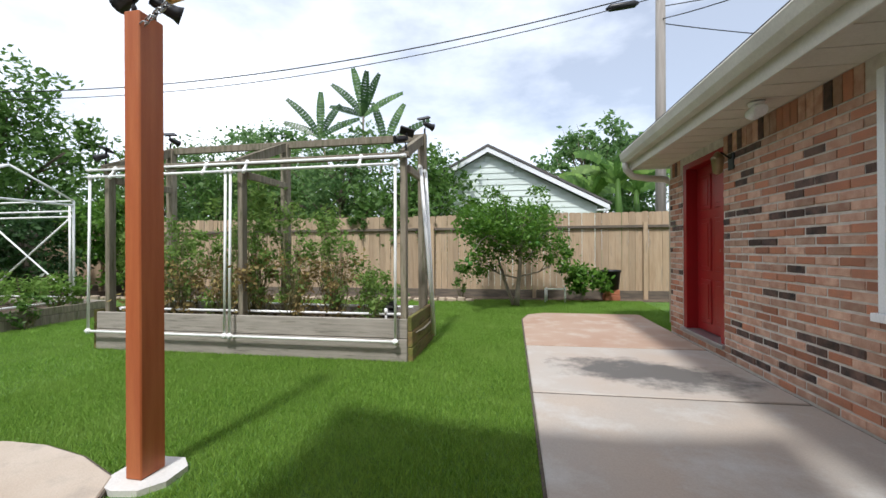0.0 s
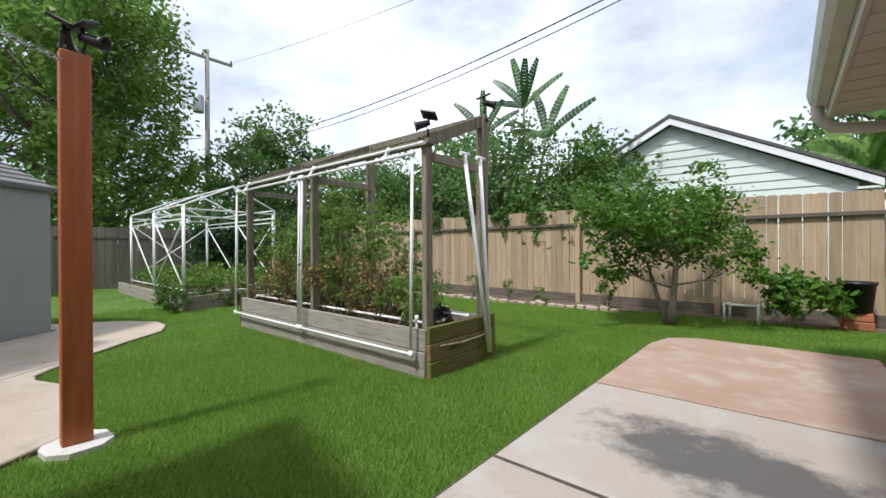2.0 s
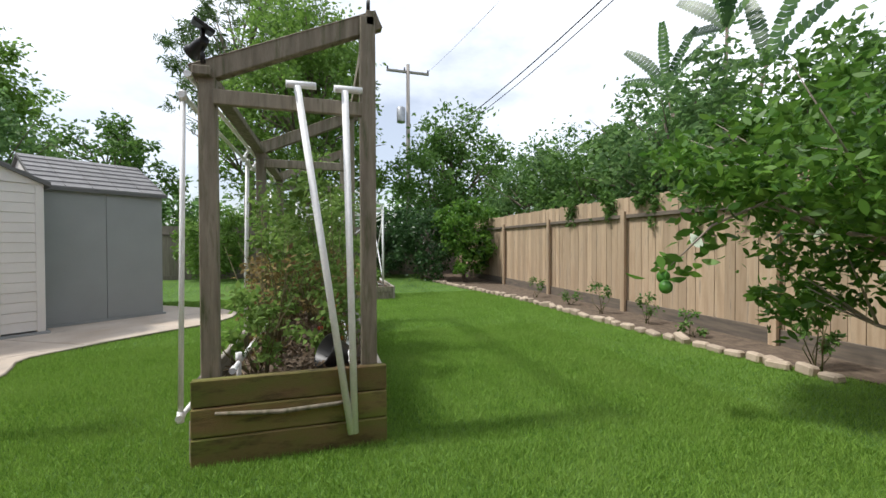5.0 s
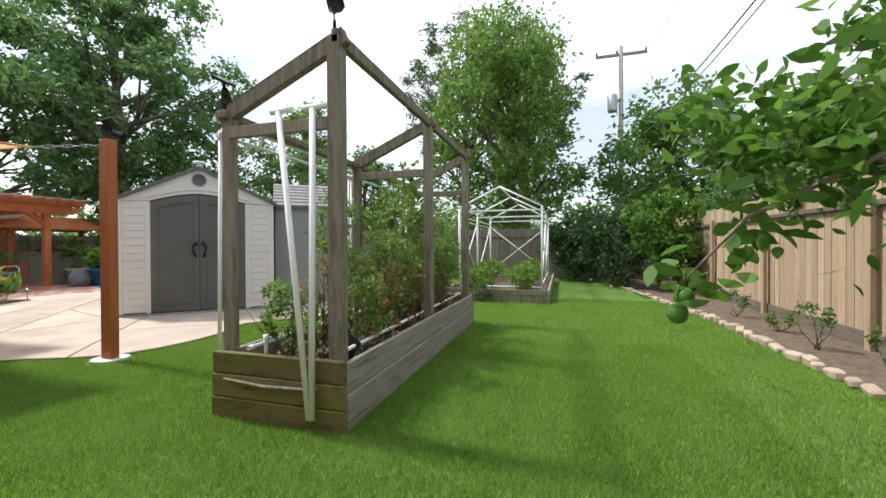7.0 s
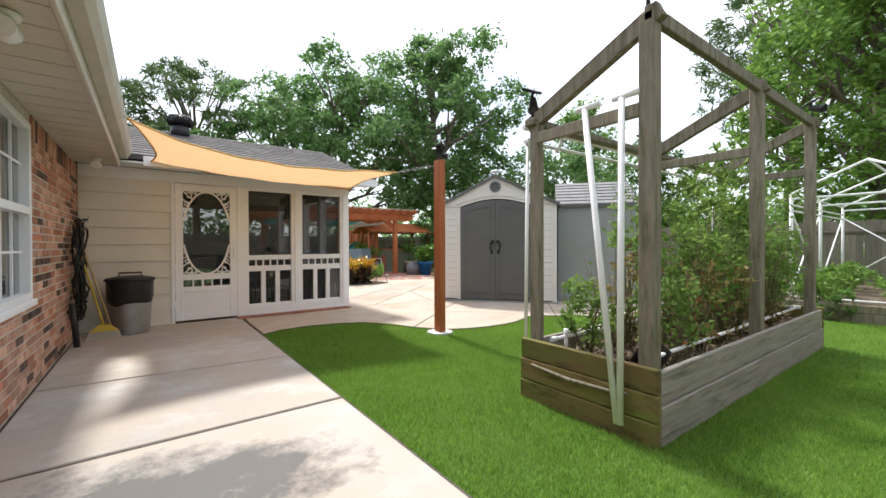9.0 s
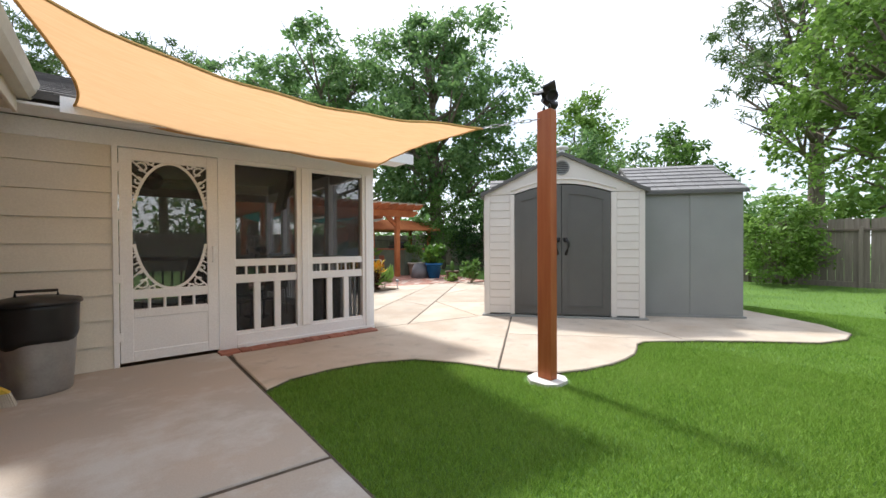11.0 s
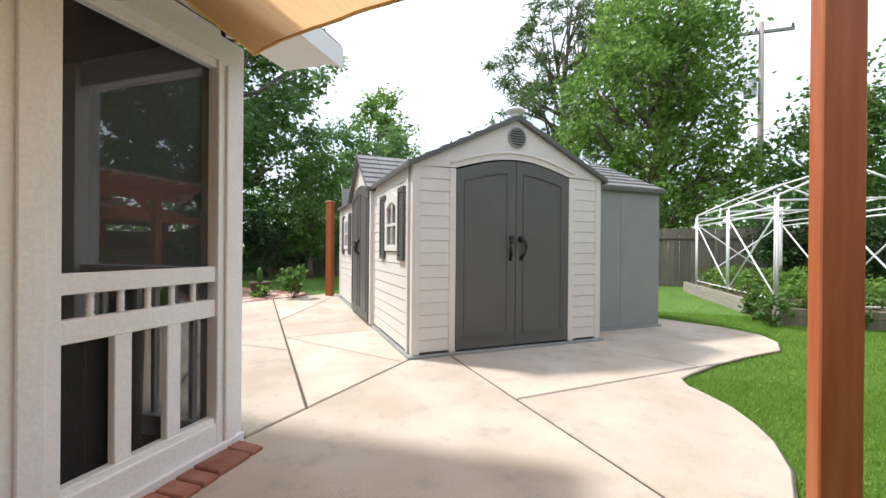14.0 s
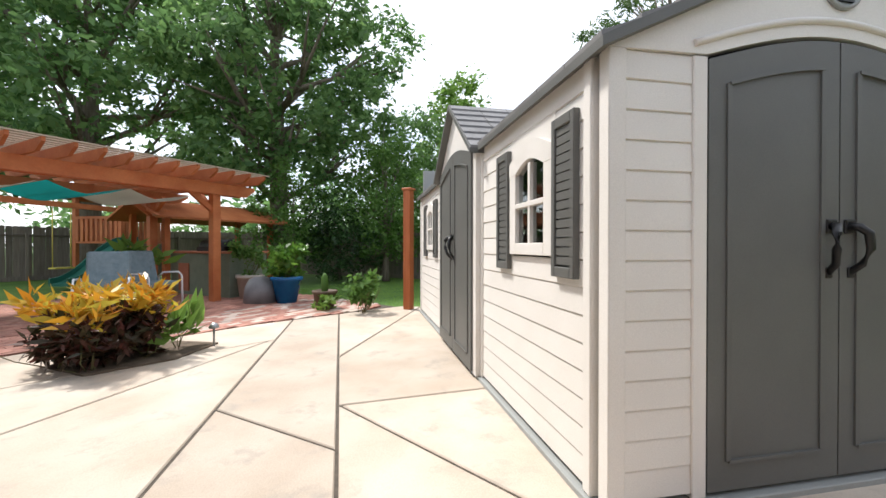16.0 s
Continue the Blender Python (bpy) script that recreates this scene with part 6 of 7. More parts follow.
cane = thing("candle_shrub", "tall shrub with upright feathered fronds over the fence", "shrub", pose(-5.0, 12.2, 0))
rc = np.random.default_rng(33)
for cx_, cz_, arms in ((0.15, 5.45, 6), (-1.35, 4.85, 5), (0.9, 4.4, 4)):
    bm = B()
    tube(bm, [(0, 0, 0), (cx_ * 0.5, 0.1, 2.4), (cx_, 0.1, cz_)], [0.07, 0.055, 0.03], 7)
    c = part("cane", bm, BARK, cane)
    for i in range(arms):
        a = math.radians(-68 + 136 * i / (arms - 1) + rc.uniform(-9, 9))
        L, y = rc.uniform(1.1, 1.65), rc.uniform(-0.5, 0.4)
        up, out = math.cos(a), math.sin(a)
        bm = B()
        o = Vector((cx_, 0.1, cz_))
        frond(bm, [o, o + Vector((out * L * 0.35, y * 0.4, L * 0.62 * max(up, 0.35))), o + Vector((out * L, y, L * up * 1.05))], 0.15, 15, 0.9)
        part("frond", bm, LEAF_OAK if i % 3 == 2 else LEAF_DARK, c)
for bx, by, bh in ((3.55, 14.9, 4.6), (4.35, 15.6, 4.2), (2.95, 15.9, 4.1)):
    ban = thing("banana_tree", "banana plant with torn broad leaves behind the fence", "banana plant", pose(bx, by, 0))
    bm = B()
    tube(bm, [(0, 0, 0), (0.05, 0, bh * 0.5), (0.0, 0, bh * 0.78)], [0.16, 0.13, 0.08], 9)
    part("stem", bm, LEAF_MID, ban)
    for i in range(8):
        a = i * 2.4 + bx
        L = rc.uniform(1.3, 1.9)
        rise = rc.uniform(0.5, 1.5)
        bm = B()
        o = Vector((0, 0, bh * 0.75))
        frond(bm, [o, o + Vector((math.cos(a) * L * 0.4, math.sin(a) * L * 0.4, rise)), o + Vector((math.cos(a) * L, math.sin(a) * L, rise * 0.75))], 0.24, 12, 0.97)
        part("leaf", bm, LEAF_LIGHT if i % 3 else LEAF_MID, ban)

# citrus tree
cit = tree("citrus_tree", "small citrus tree with glossy leaves and green fruit", -0.02, 8.0, 2.0, [(0, 0, 1.35, 0.55, 0.9), (0.5, 0.1, 1.3, 0.5, 0.9), (-0.55, -0.1, 1.35, 0.5, 0.9), (0.1, -0.5, 1.5, 0.5, 0.9), (-0.3, -0.75, 1.55, 0.42, 0.9), (0.3, 0.4, 1.7, 0.45, 0.9), (-0.5, 0.35, 1.75, 0.4, 0.9), (-0.72, -0.98, 1.58, 0.34, 0.85), (0.35, 0.1, 2.0, 0.3, 1.0), (-0.4, -0.3, 2.0, 0.28, 1.0), (-0.95, -0.68, 1.85, 0.28, 1.0), (0.85, 0.0, 0.9, 0.3, 0.9), (-0.7, -0.2, 0.85, 0.3, 0.9)],
           LEAF_CITRUS, 0.080, 11000, 101, 0.05, PALEBARK, 0.22, lean=(0.15, -0.1), aspect=2.3)
bm = B()
tube(bm, [(-0.05, 0.0, 0.0), (-0.18, 0.05, 0.35), (-0.35, 0.1, 0.9)], [0.045, 0.035, 0.02], 8)
part("limb", bm, PALEBARK, cit)
bm = B()
tube(bm, [(-0.3, -0.75, 1.5), (-0.6, -1.15, 1.25), (-0.74, -1.32, 1.0)], [0.012, 0.008, 0.004], 6)
part("limb", bm, PALEBARK, cit)
leaf_mesh("low_spray", crown_points(np.random.default_rng(7), [(-0.70, -1.28, 1.05, 0.13, 1.3), (-0.62, -1.1, 1.3, 0.15, 1)], 60, 0.35), 0.11, LEAF_CITRUS, cit, np.random.default_rng(8))
FRUIT = mat("green_peel", (0.05, 0.16, 0.02), (0.07, 0.20, 0.03), 0.4, 8, 0.15, 150)
for x, y, z in ((-0.78, 6.66, 0.86), (-0.84, 6.70, 0.92), (-1.0, 7.3, 1.35), (0.35, 7.2, 1.2)):
    bm = B()
    bmesh.ops.create_icosphere(bm, subdivisions=3, radius=0.042)
    for v in bm.verts:
        v.co.z *= 1.08
    for f in bm.faces:
        f.smooth = True
    tube(bm, [(0, 0, 0.04), (0.01, 0, 0.12)], 0.004, 5)
    part("fruit", bm, FRUIT, cit, "green unripe citrus fruit", pose(x + 0.02, y - 8.0, z))
tree("small_citrus", "small leafy bush beside the citrus tree", 1.35, 8.75, 0.9, [(0, 0, 0.45, 0.3, 0.9), (0.25, 0.1, 0.4, 0.25, 0.9), (-0.2, 0, 0.6, 0.22, 0.9)], LEAF_CITRUS, 0.10, 1500, 103, 0.02, PALEBARK, 0.26, cat="shrub")
plant("rose_bush", "thin rose bush in the soil border", "shrub", -1.23, 8.84, 0, LEAF_MID, 0.07, 420, [(0, 0, 0.35, 0.15, 1.2), (0.03, 0, 0.7, 0.15, 1.2)], 130, 4, STEM)
for i, x in enumerate((-2.6, -3.4, -4.3, -5.3, -6.4)):
    plant("border_plant", "small sparse plant in the soil border", "plant", x, 8.9 + 0.1 * (i % 2), 0, LEAF_MID, 0.06, 130, [(0, 0, 0.15 + 0.12 * (i % 3), 0.14, 1.0)], 140 + i, 5, STEM)
for i, (x, z) in enumerate(((-3.9, 1.9), (-3.0, 1.85), (-4.8, 1.95), (-0.9, 1.8), (-6.0, 1.9))):
    leaf_cluster = thing("fence_vine", "green vine hanging over the fence boards", "vine", pose(x, 9.47, z))
    leaf_mesh("foliage", crown_points(np.random.default_rng(i), [(0, -0.02, 0, 0.2, 0.8), (0.06, -0.03, -0.25, 0.12, 1.6)], 420, 0.3) * np.array([1, 0.35, 1]), 0.085, LEAF_MID, leaf_cluster, np.random.default_rng(i))

# edging stones
stones = thing("edging", "row of rough buff edging stones along the border", "edging", kind="structure")
line = [(-10.5, 7.75), (-6.0, 8.42), (-3.2, 8.5), (-1.4, 8.62), (-0.9, 8.7)]
rs = random.Random(9)
ST = mat("buff_stone", (0.42, 0.34, 0.26), (0.34, 0.27, 0.20), 0.9, 9, 0.4, 60, rnd=0.16)
for (x0, y0), (x1, y1) in zip(line, line[1:]):
    L = math.hypot(x1 - x0, y1 - y0)
    d = 0
    while d < L:
        w = rs.uniform(0.12, 0.24)
        bm = B()
        box(bm, -w / 2, w / 2, -0.05, 0.05, -0.04, rs.uniform(0.03, 0.07), 0.018)
        part("stone", bm, ST, stones, "", pose(x0 + (x1 - x0) * d / L, y0 + (y1 - y0) * d / L + rs.uniform(-0.02, 0.02), 0, rs.uniform(-8, 8), rs.uniform(-8, 8), rs.uniform(-25, 25)))
        d += w + 0.02

# ---------------------------------------------------------------- neighbour's house, poles and wires
nb = thing("neighbour_house", "pale mint sided house with a white trimmed gable", "house", pose(-0.81, 12.2, 0))
bm = B()
z = 0.0
while z < 4.05:
    h = 0.18
    half = 3.15 if z + h < 2.35 else max(0.0, 3.15 * (4.02 - z - h) / 1.70)
    if half > 0.05:
        vv = [bm.verts.new(p) for p in ((-half, -0.02, z), (half, -0.02, z), (half, 0, z + h), (-half, 0, z + h), (-half, 0.05, z), (half, 0.05, z))]
        bm.faces.new(vv[:4])
        bm.faces.new((vv[0], vv[4], vv[5], vv[1]))
    z += h
part("siding", bm, MINT, nb)
bm = B()
prism(bm, [(-3.15, 0), (3.15, 0), (3.15, 2.35), (0, 4.05), (-3.15, 2.35)], 0.02, 9, "xz")
part("wall", bm, MINT, nb)
bm = B()
prism(bm, [(-3.45, 2.22), (-3.45, 2.36), (0, 4.18), (3.45, 2.36), (3.45, 2.22), (0, 4.03)], -0.22, -0.16, "xz")
box(bm, -3.45, -3.1, -0.2, 0, 2.2, 2.24)
box(bm, 3.1, 3.45, -0.2, 0, 2.2, 2.24)
part("rake_trim", bm, WHITE, nb)
bm = B()
prism(bm, [(-3.5, 2.36), (-3.5, 2.42), (0, 4.27), (3.5, 2.42), (3.5, 2.36), (0, 4.19)], -0.24, 9.2, "xz")
part("roof", bm, SHINGLE, nb)

pole = thing("utility_pole", "weathered wooden utility pole behind the fence", "utility pole", pose(3.42, 10.35, 0))
bm = B()
tube(bm, [(0, 0, -0.1), (0.02, 0, 4), (0.04, -0.02, 9.5)], [0.125, 0.115, 0.10], 14)
part("shaft", bm, POLEWOOD, pole)
pole2 = thing("utility_pole", "distant utility pole with crossarm and transformer", "utility pole", pose(-21.8, 9.2, 0))
bm = B()
tube(bm, [(0, 0, -0.1), (0, 0, 11.6)], [0.15, 0.10], 12)
part("shaft", bm, POLEWOOD, pole2)
bm = B()
box(bm, -0.06, 0.06, -1.25, 1.25, 11.1, 11.22)
part("crossarm", bm, POLEWOOD, pole2)
bm = B()
lathe(bm, [(0.24, 0), (0.25, 0.05), (0.25, 0.8), (0.2, 0.88), (0.05, 0.9)], (0, -0.42, 8.2), 16)
part("transformer", bm, METAL, pole2)
for y in (-1.2, -0.2, 1.2):
    bm = B()
    lathe(bm, [(0.03, 0), (0.06, 0.05), (0.04, 0.1), (0.05, 0.15), (0.02, 0.2)], (0, y, 11.22), 8)
    part("insulator", bm, DARK, pole2)


def wire(a, b, sag, r=0.012):
    bm = B()
    a, b = Vector(a), Vector(b)
    tube(bm, [a.lerp(b, k / 24) - Vector((0, 0, sag * 4 * (k / 24) * (1 - k / 24))) for k in range(25)], r, 5, False)
    return solid("power_line", bm, DARK, "thin black overhead power line", "power line", group="power lines")


wire((3.45, 10.3, 7.30), (-21.8, 9.2, 6.6), 1.1, 0.016)
wire((3.45, 10.3, 7.15), (-21.8, 9.2, 6.4), 1.15, 0.012)
wire((3.45, 10.3, 7.9), (-21.8, 10.4, 11.3), 0.4, 0.008)
wire((3.45, 10.3, 6.6), (6.5, 4.0, 5.2), 0.3)
wire((3.45, 10.3, 6.9), (24, 6.0, 8.0), 0.5)
wire((3.45, 10.3, 6.5), (16, 14.0, 7.2), 0.4)
bm = B()
tube(bm, [(2.2, 10.3, 6.96), (2.3, 10.3, 6.99), (2.85, 10.3, 7.03), (2.95, 10.3, 7.05)], [0.03, 0.085, 0.085, 0.03], 10)
solid("splice_case", bm, DARK, "black cable splice case on the overhead line", "cable box")

# ---------------------------------------------------------------- things by the brick wall
can = thing("trash_can", "galvanised trash can with a black bag and lid", "trash can", pose(1.45, -0.72, 0))
bm = B()
lathe(bm, [(0.0, 0), (0.20, 0), (0.205, 0.02), (0.225, 0.3), (0.24, 0.66), (0.25, 0.67), (0.0, 0.67)], seg=28)
part("body", bm, METAL, can)
bm = B()
lathe(bm, [(0.238, 0.40), (0.246, 0.44), (0.252, 0.66), (0.255, 0.69), (0.24, 0.70)], seg=28)
for v in bm.verts:
    v.co.z += 0.05 * noise.noise(v.co * 6) * (1 if v.co.z < 0.5 else 0.2)
part("bag", bm, DARK, can, "black plastic bin bag folded over the rim")
bm = B()
lathe(bm, [(0.27, 0.69), (0.275, 0.705), (0.26, 0.725), (0.14, 0.75), (0.0, 0.755)], seg=28)
part("lid", bm, DARK, can)
bm = B()
tube(bm, [(-0.12, 0, 0.745), (-0.12, 0, 0.79), (0.12, 0, 0.79), (0.12, 0, 0.745)], 0.012, 7)
part("handle", bm, DARK, can)
broom = thing("broom", "yellow broom with white bristles leaning on the brick wall", "broom", pose(1.70, -0.42, 0))
YEL = mat("yellow_broom", (0.62, 0.46, 0.07), (0.55, 0.40, 0.06), 0.5, 5)
bm = B()
tube(bm, [(0, 0, 0.16), (0.27, -0.1, 1.28)], 0.012, 8)
part("stick", bm, YEL, broom)
bm = B()
prism(bm, [(-0.14, 0.10), (0.14, 0.10), (0.05, 0.18), (-0.05, 0.18)], -0.03, 0.03, "xz")
part("head", bm, YEL, broom)
bm = B()
for i in range(26):
    for j in (-1, 0, 1):
        x = -0.135 + 0.27 * i / 25
        beam(bm, (x, j * 0.018, 0.10), (x * 1.25, j * 0.03, 0.0), 0.007, 0.007)
part("bristles", bm, mat("pale_bristle", (0.6, 0.57, 0.5), (0.5, 0.47, 0.4), 0.8), broom)
bm = B()
tube(bm, [(1.60, -0.50, 0.0), (1.95, -0.28, 1.42)], 0.011, 8)
solid("wooden_stick", bm, mat("pale_stick", (0.45, 0.32, 0.16), (0.38, 0.27, 0.13), 0.6), "long pale wooden handle leaning on the brick wall", "stick")
hose = thing("garden_hose", "black garden hoses hung in loops on the brick wall", "hose", pose(1.93, -0.35, 0))
rh = random.Random(4)
for i in range(9):
    bm = B()
    a, b, w = rh.uniform(0.25, 0.5), rh.uniform(1.3, 1.48), rh.uniform(0.08, 0.2)
    pts = [(rh.uniform(-0.03, 0.03) - 0.02 * (i % 4), w * math.sin(t) * (1 + 0.2 * math.sin(2 * t)) + rh.uniform(-0.01, 0.01), (a + b) / 2 + (b - a) / 2 * math.cos(t)) for t in [2 * math.pi * k / 22 for k in range(23)]]
    tube(bm, pts, 0.012, 6, False)
    part("loop", bm, DARK, hose)
bm = B()
tube(bm, [(0.06, 0, 1.42), (-0.1, 0, 1.44), (-0.11, 0, 1.5)], 0.012, 6)
part("hook", bm, METAL, hose)
bm = B()
tube(bm, [(-0.02, 0.25, 0.0), (0.02, 0.24, 0.5)], 0.03, 8)
part("nozzle_stand", bm, DARK, hose)
lampb = thing("wall_lamp", "small brass and glass carriage lamp beside the red door", "wall lamp", pose(1.99, 4.22, 1.93))
bm = B()
box(bm, 0.0, 0.03, -0.05, 0.05, -0.08, 0.08, 0.006)
tube(bm, [(0.0, 0, 0.03), (-0.08, 0, 0.09), (-0.11, 0, 0.06)], 0.009, 7)
part("bracket", bm, DARK, lampb)
bm = B()
lathe(bm, [(0.02, -0.12), (0.045, -0.10), (0.06, 0.02), (0.065, 0.03), (0.03, 0.08), (0.008, 0.10)], (-0.11, 0, 0.0), 6)
part("lantern", bm, mat("brass_glass", (0.30, 0.22, 0.12), (0.22, 0.16, 0.09), 0.3, 8, metal=0.5), lampb)
for x, y in ((1.75, 3.35), (1.75, -0.35)):
    fl = thing("flood_light", "white twin floodlight under the eave", "flood light", pose(x, y, 2.2))
    bm = B()
    lathe(bm, [(0.05, -0.025), (0.055, -0.01), (0.055, 0.0)], seg=14)
    part("base", bm, WHITE, fl)
    for s in (-1, 1):
        bm = B()
        lathe(bm, [(0.02, 0), (0.03, 0.03), (0.05, 0.10), (0.045, 0.11)], seg=14)
        part("lamp_head", bm, WHITE, fl, "", pose(0, 0.03 * s, -0.03, 120 * s, 0, 0))
pb2 = thing("planter", "black plastic planter on two clay blocks", "planter", pose(2.02, 9.15, 0))
bm = B()
lathe(bm, [(0.0, 0.22), (0.15, 0.22), (0.19, 0.60), (0.205, 0.60), (0.205, 0.64), (0.18, 0.64), (0.14, 0.26), (0.0, 0.26)], seg=24)
part("tub", bm, DARK, pb2)
bm = B()
box(bm, -0.16, 0.16, -0.12, 0.12, -0.02, 0.10, 0.012)
box(bm, -0.15, 0.15, -0.12, 0.12, 0.105, 0.22, 0.012)
part("block", bm, TERRA, pb2)
st = thing("pipe_stand", "small white pipe stand on the grass", "stand", pose(0.78, 8.65, 0))
for p, q in (((-0.2, -0.1, 0), (-0.2, -0.1, 0.28)), ((0.2, -0.1, 0), (0.2, -0.1, 0.30)), ((-0.15, 0.12, 0), (-0.15, 0.12, 0.28)), ((0.22, 0.12, 0), (0.22, 0.12, 0.32)), ((-0.2, -0.1, 0.27), (0.2, -0.1, 0.27)), ((0.2, -0.1, 0.28), (0.22, 0.12, 0.29)), ((-0.2, -0.1, 0.27), (-0.15, 0.12, 0.27))):
    bm = B()
    tube(bm, [p, q], 0.016, 8)
    part("pipe", bm, PVC, st)

# things in the porch
tv = thing("television", "dark flat television on a ceiling mount in the porch", "television", pose(-1.22, -3.15, 2.02, -10, 0, 80))
bm = B()
box(bm, -0.50, 0.50, -0.03, 0.03, -0.31, 0.31, 0.008)
part("screen", bm, DARK, tv)
bm = B()
tube(bm, [(0, 0.05, 0), (0, 0.14, 0.2), (0, 0.12, 0.42)], 0.025, 8)
part("mount", bm, DARK, tv)
pfan = thing("pedestal_fan", "grey standing fan with a round wire cage in the porch", "fan", pose(-0.8, -3.21, 0, 0, 0, 30))
bm = B()
lathe(bm, [(0.19, -0.004), (0.19, 0.02), (0.05, 0.04), (0.02, 0.06), (0.02, 1.0)], seg=18)
part("stand", bm, DARK, pfan)
bm = B()
for r in (0.06, 0.12, 0.17, 0.22):
    for y in (-0.05, 0.05):
        tube(bm, [(r * math.cos(k * math.pi / 12), y * (1 - 0.5 * (r / 0.22) ** 2), 1.08 + r * math.sin(k * math.pi / 12)) for k in range(25)], 0.004, 4, False)
for k in range(16):
    a = k * math.pi / 8
    for y in (-0.05, 0.05):
        tube(bm, [(0.03 * math.cos(a), y, 1.08 + 0.03 * math.sin(a)), (0.22 * math.cos(a), y * 0.5, 1.08 + 0.22 * math.sin(a))], 0.003, 4, False)
part("cage", bm, METAL, pfan)
for k in range(4):
    bm = B()
    box(bm, 0.02, 0.18, -0.004, 0.004, -0.055, 0.055, 0.003)
    part("blade", bm, METAL, pfan, "", pose(0, 0, 1.08) @ pose(0, 0, 0, 0, 90 * k, 0) @ pose(0, 0, 0, 25, 0, 0))
bm = B()
tube(bm, [(0, -0.02, 1.08), (0, 0.16, 1.07)], [0.04, 0.06], 12)
part("motor", bm, DARK, pfan)
fan = thing("ceiling_fan", "dark ceiling fan with wooden blades in the porch", "ceiling fan", pose(0.55, -3.2, 2.05))
bm = B()
tube(bm, [(0, 0, 0.1), (0, 0, 0.42)], 0.015, 8)
lathe(bm, [(0.04, -0.12), (0.09, -0.08), (0.12, 0.0), (0.11, 0.08), (0.03, 0.12)], seg=16)
part("motor", bm, DARK, fan)
for i in range(5):
    bm = B()
    box(bm, 0.12, 0.62, -0.06, 0.06, -0.006, 0.006, 0.004)
    part("blade", bm, FLOORWOOD, fan, "", pose(0, 0, 0.02, 10, 0, 72 * i))


def porch_chair(x, y, rz):
    c = thing("porch_chair", "dark metal sling chair in the porch", "chair", pose(x, y, 0, 0, 0, rz), group="porch chairs")
    bm = B()
    box(bm, -0.25, 0.25, -0.25, 0.25, 0.42, 0.445, 0.008)
    part("seat", bm, DARK, c)
    bm = B()
    box(bm, -0.25, 0.25, -0.012, 0.012, 0, 0.55, 0.008)
    part("backrest", bm, DARK, c, "", pose(0, 0.26, 0.44, -15, 0, 0))
    for sx in (-0.25, 0.25):
        for sy in (-0.24, 0.26):
            bm = B()
            tube(bm, [(sx, sy, 0), (sx, sy * 0.9, 0.43)], 0.012, 6)
            part("leg", bm, DARK, c)


porch_chair(-0.35, -2.0, 200)
porch_chair(0.4, -2.4, 120)
porch_chair(-0.9, -3.2, 30)
for x in (-1.30, -1.05):
    bm = B()
    lathe(bm, [(0.0, 0), (0.11, 0), (0.125, 0.74), (0.13, 0.76), (0.0, 0.78)], seg=18)
    solid("porch_bin", bm, DARK, "tall black bin inside the porch screen", "bin").matrix_basis = pose(x, -1.42, -0.004)

# ---------------------------------------------------------------- bricks
EDGE_BRICK = mat("edging_brick", (0.25, 0.095, 0.065), (0.33, 0.15, 0.11), 0.9, 8, 0.4, 90, rnd=0.3)
edge = thing("brick_edging", "row of red bricks at the foot of the porch", "edging", kind="structure")
rb_ = random.Random(2)
x = -1.72
while x < 0.0:
    w = rb_.choice((0.095, 0.1, 0.2))
    bm = B()
    box(bm, 0, w - 0.008, -0.055, 0.115, -0.03, 0.022, 0.007)
    part("brick", bm, EDGE_BRICK, edge, "", pose(x, PY + 0.085, 0, rb_.uniform(-2, 2), rb_.uniform(-2, 2), rb_.uniform(-3, 3)))
    x += w
bm = B()
box(bm, -0.1, 0.1, -0.05, 0.05, -0.04, 0.0, 0.004)
pm = []
PAVER = [mat("paver_" + k, a, b, 0.85, 8, 0.2, 80, rnd=0.2) for k, a, b in (("red", (0.34, 0.15, 0.11), (0.42, 0.22, 0.17)), ("pale", (0.52, 0.42, 0.36), (0.46, 0.36, 0.30)))]
for mm in PAVER:
    me = bpy.data.meshes.new("paver")
    bm.to_mesh(me)
    me.materials.append(mm)
    pm.append(me)
bm.free()
restbm = B()
cnt = 0
for iy in range(62):
    for ix in range(34):
        px, py = -8.5 + ix * 0.204 + (iy % 2) * 0.1, -5.2 - iy * 0.104
        cs = [(px + a, py + b) for a in (-0.1, 0.1) for b in (-0.05, 0.05)]
        if all(in_poly(np.array([a]), np.array([b]), TERRACE)[0] for a, b in cs):
            if cnt < 300 and py > -7.6 and px < -4.4:
                ob = new("paver", pm[rb_.random() < 0.4])
                ob.matrix_basis = pose(px, py, rb_.uniform(-0.004, 0.003), rb_.uniform(-0.8, 0.8), rb_.uniform(-0.8, 0.8), rb_.uniform(-1, 1))
                ob.parent = terr
                cnt += 1
            else:
                box(restbm, px - 0.099, px + 0.099, py - 0.049, py + 0.049, -0.04, rb_.uniform(-0.004, 0.002))
tagged(part("pavers", restbm, PAVER[0], terr), kind="stuff")

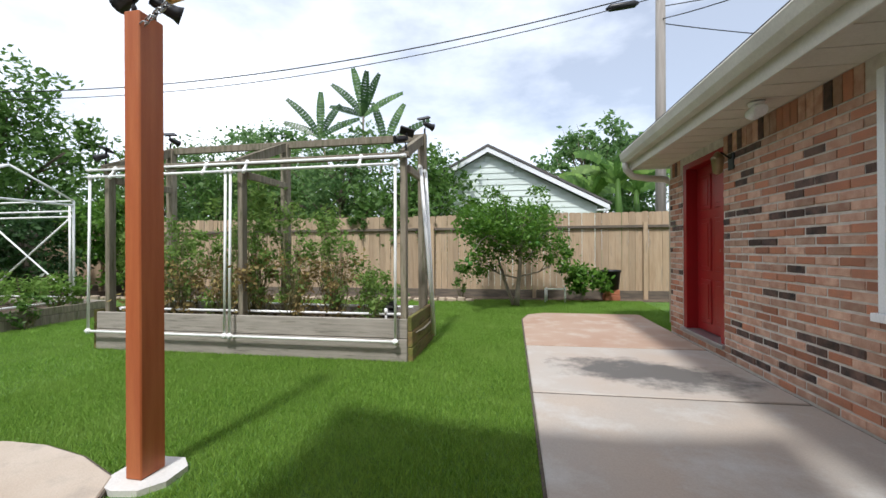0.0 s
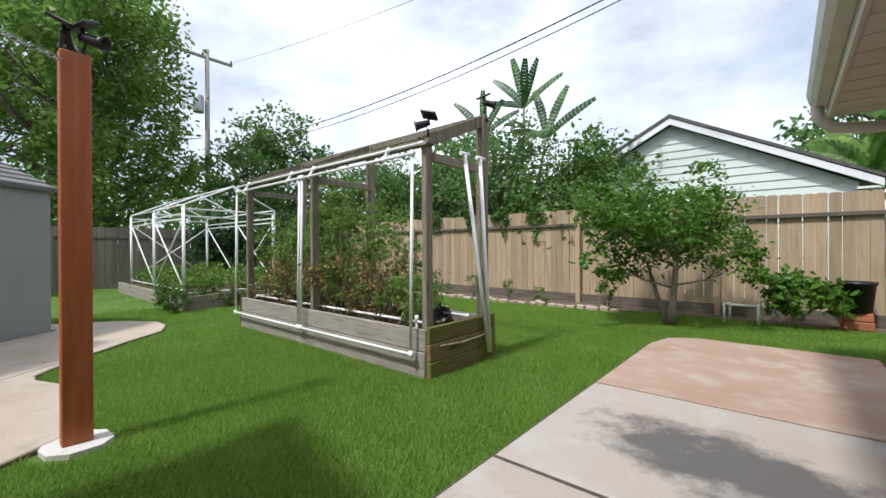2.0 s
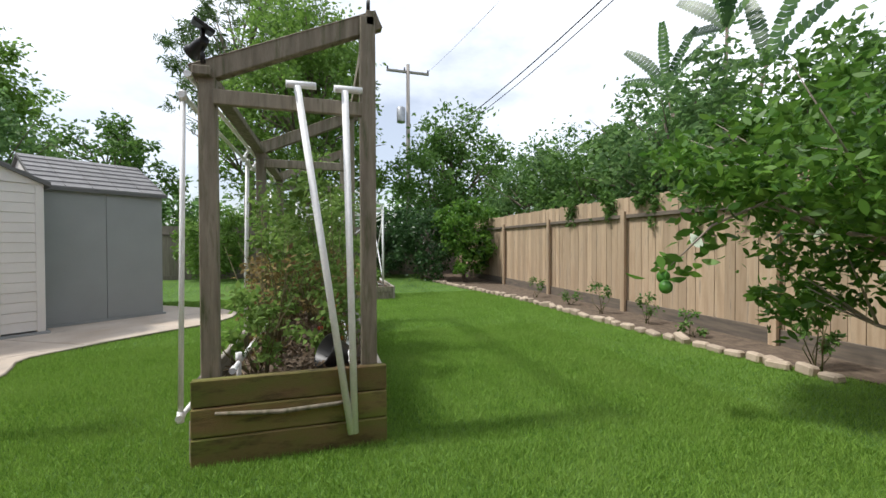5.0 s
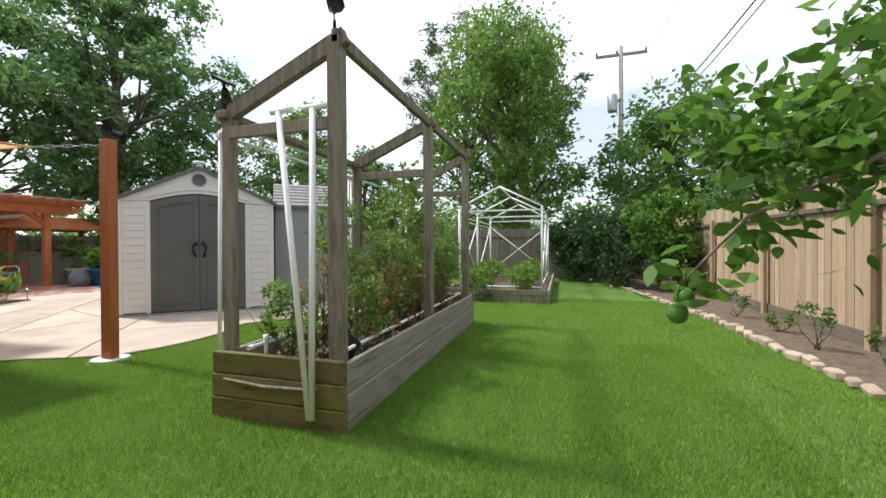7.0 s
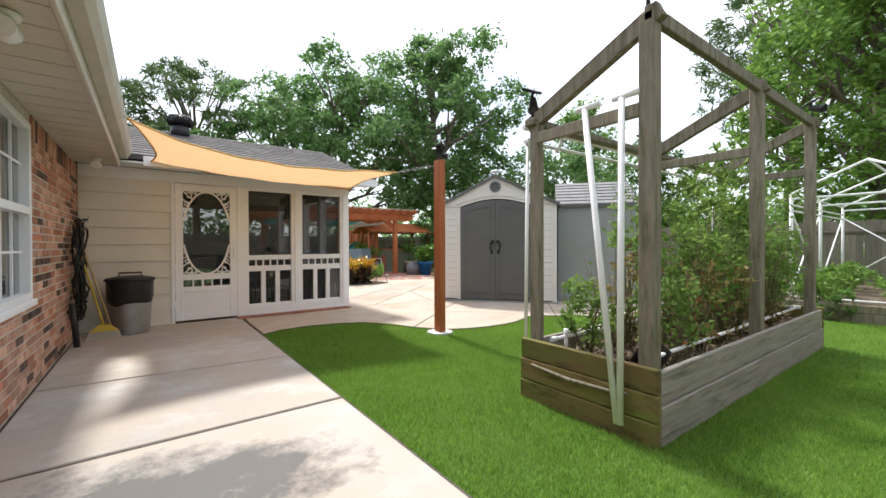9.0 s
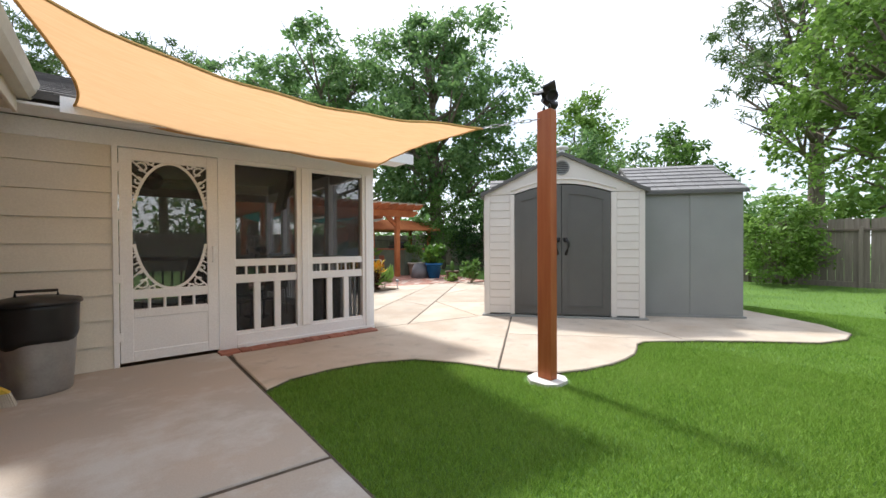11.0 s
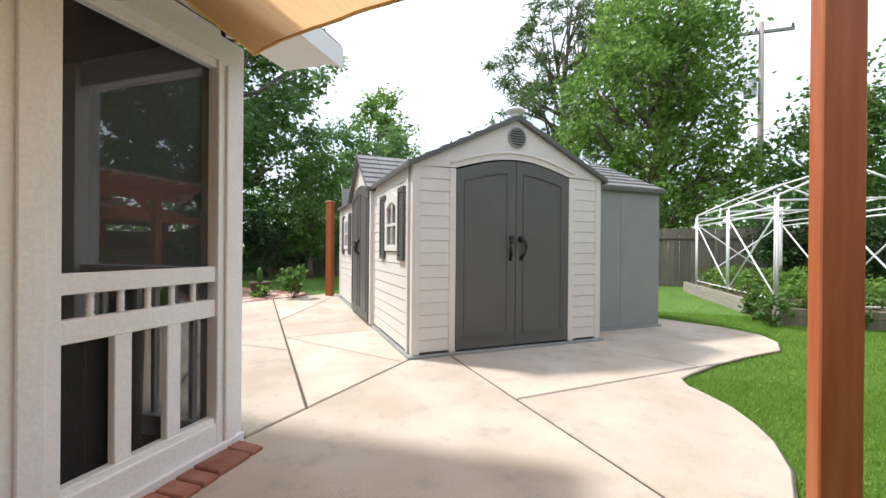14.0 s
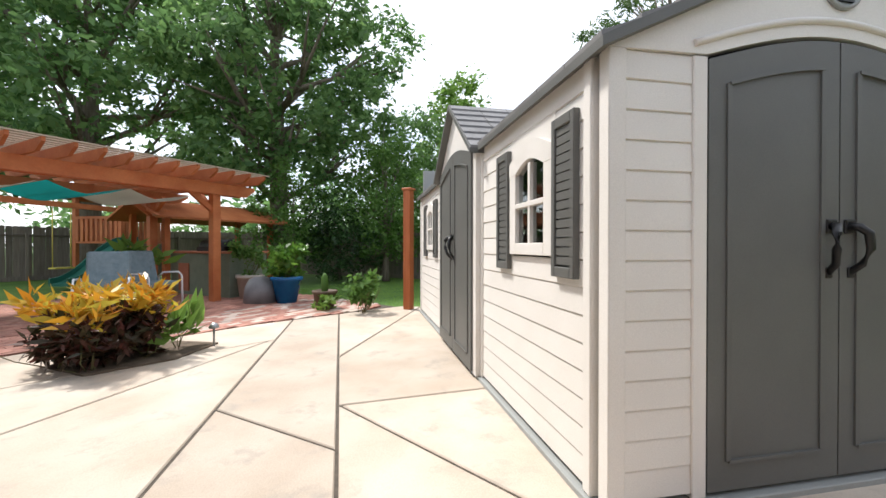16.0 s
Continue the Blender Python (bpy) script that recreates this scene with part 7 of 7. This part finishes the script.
# wall bricks: courses in running bond, the top course standing on end
bmesh_by = []
for mm in BRICKS:
    bm = B()
    box(bm, 0, 0.03, 0.0055, 0.197, 0.007, 0.0615, 0.005)
    me = bpy.data.meshes.new("brick")
    bm.to_mesh(me)
    bm.free()
    me.materials.append(mm)
    bmesh_by.append(me)
joined = [B() for _ in BRICKS]
holes = ((DOOR_Y[0], DOOR_Y[1], 0.10, 2.12), (WIN_Y[0], WIN_Y[1], 0.70, 2.12))
cnt = kind = 0
for c in range(29):
    z0 = c * 0.0695
    ys = [-1.1 + 0.2025 * k - (0.101 if c % 2 else 0) for k in range(36)]
    for y0 in ys:
        y1 = y0 + 0.2
        y0, y1 = max(y0, -1.09), min(y1, 5.75)
        spans = [(y0, y1)]
        for h0, h1, hz0, hz1 in holes:
            if z0 + 0.065 > hz0 and z0 < hz1:
                spans = [s for a, b in spans for s in ((a, min(b, h0)), (max(a, h1), b))]
        for a, b in spans:
            if b - a < 0.03:
                continue
            kind = rb_.choices((0, 1, 2), (0.42, 0.18, 0.40) if kind == 2 else (0.66, 0.24, 0.10))[0]
            if b - a > 0.19 and cnt < 300 and 2.7 < a < 5.8 and z0 < 1.45:
                ob = new("brick", bmesh_by[kind])
                ob.matrix_basis = pose(2.0 + rb_.uniform(-0.003, 0.004), a - 0.003, z0 + rb_.uniform(-0.0015, 0.0015), rb_.uniform(-0.5, 0.5), 0, rb_.uniform(-0.6, 0.6))
                ob.parent = wall
                cnt += 1
            else:
                o = rb_.uniform(-0.002, 0.003)
                box(joined[kind], 2.0 + o, 2.03 + o, a + 0.0055, b - 0.003, z0 + 0.007, z0 + 0.0615)
for k in range(84):
    y0 = -1.09 + k * 0.0815
    if y0 + 0.08 < 5.75:
        kind = rb_.choices((0, 1, 2), (0.5, 0.25, 0.25))[0]
        box(joined[kind], 2.0, 2.03, y0 + 0.004, y0 + 0.077, 2.02, 2.20) if not any(h0 - 0.08 < y0 < h1 and hz1 > 2.05 for h0, h1, hz0, hz1 in holes) else None
for kind, bm in enumerate(joined):
    tagged(part("bricks", bm, BRICKS[kind], wall), kind="stuff")
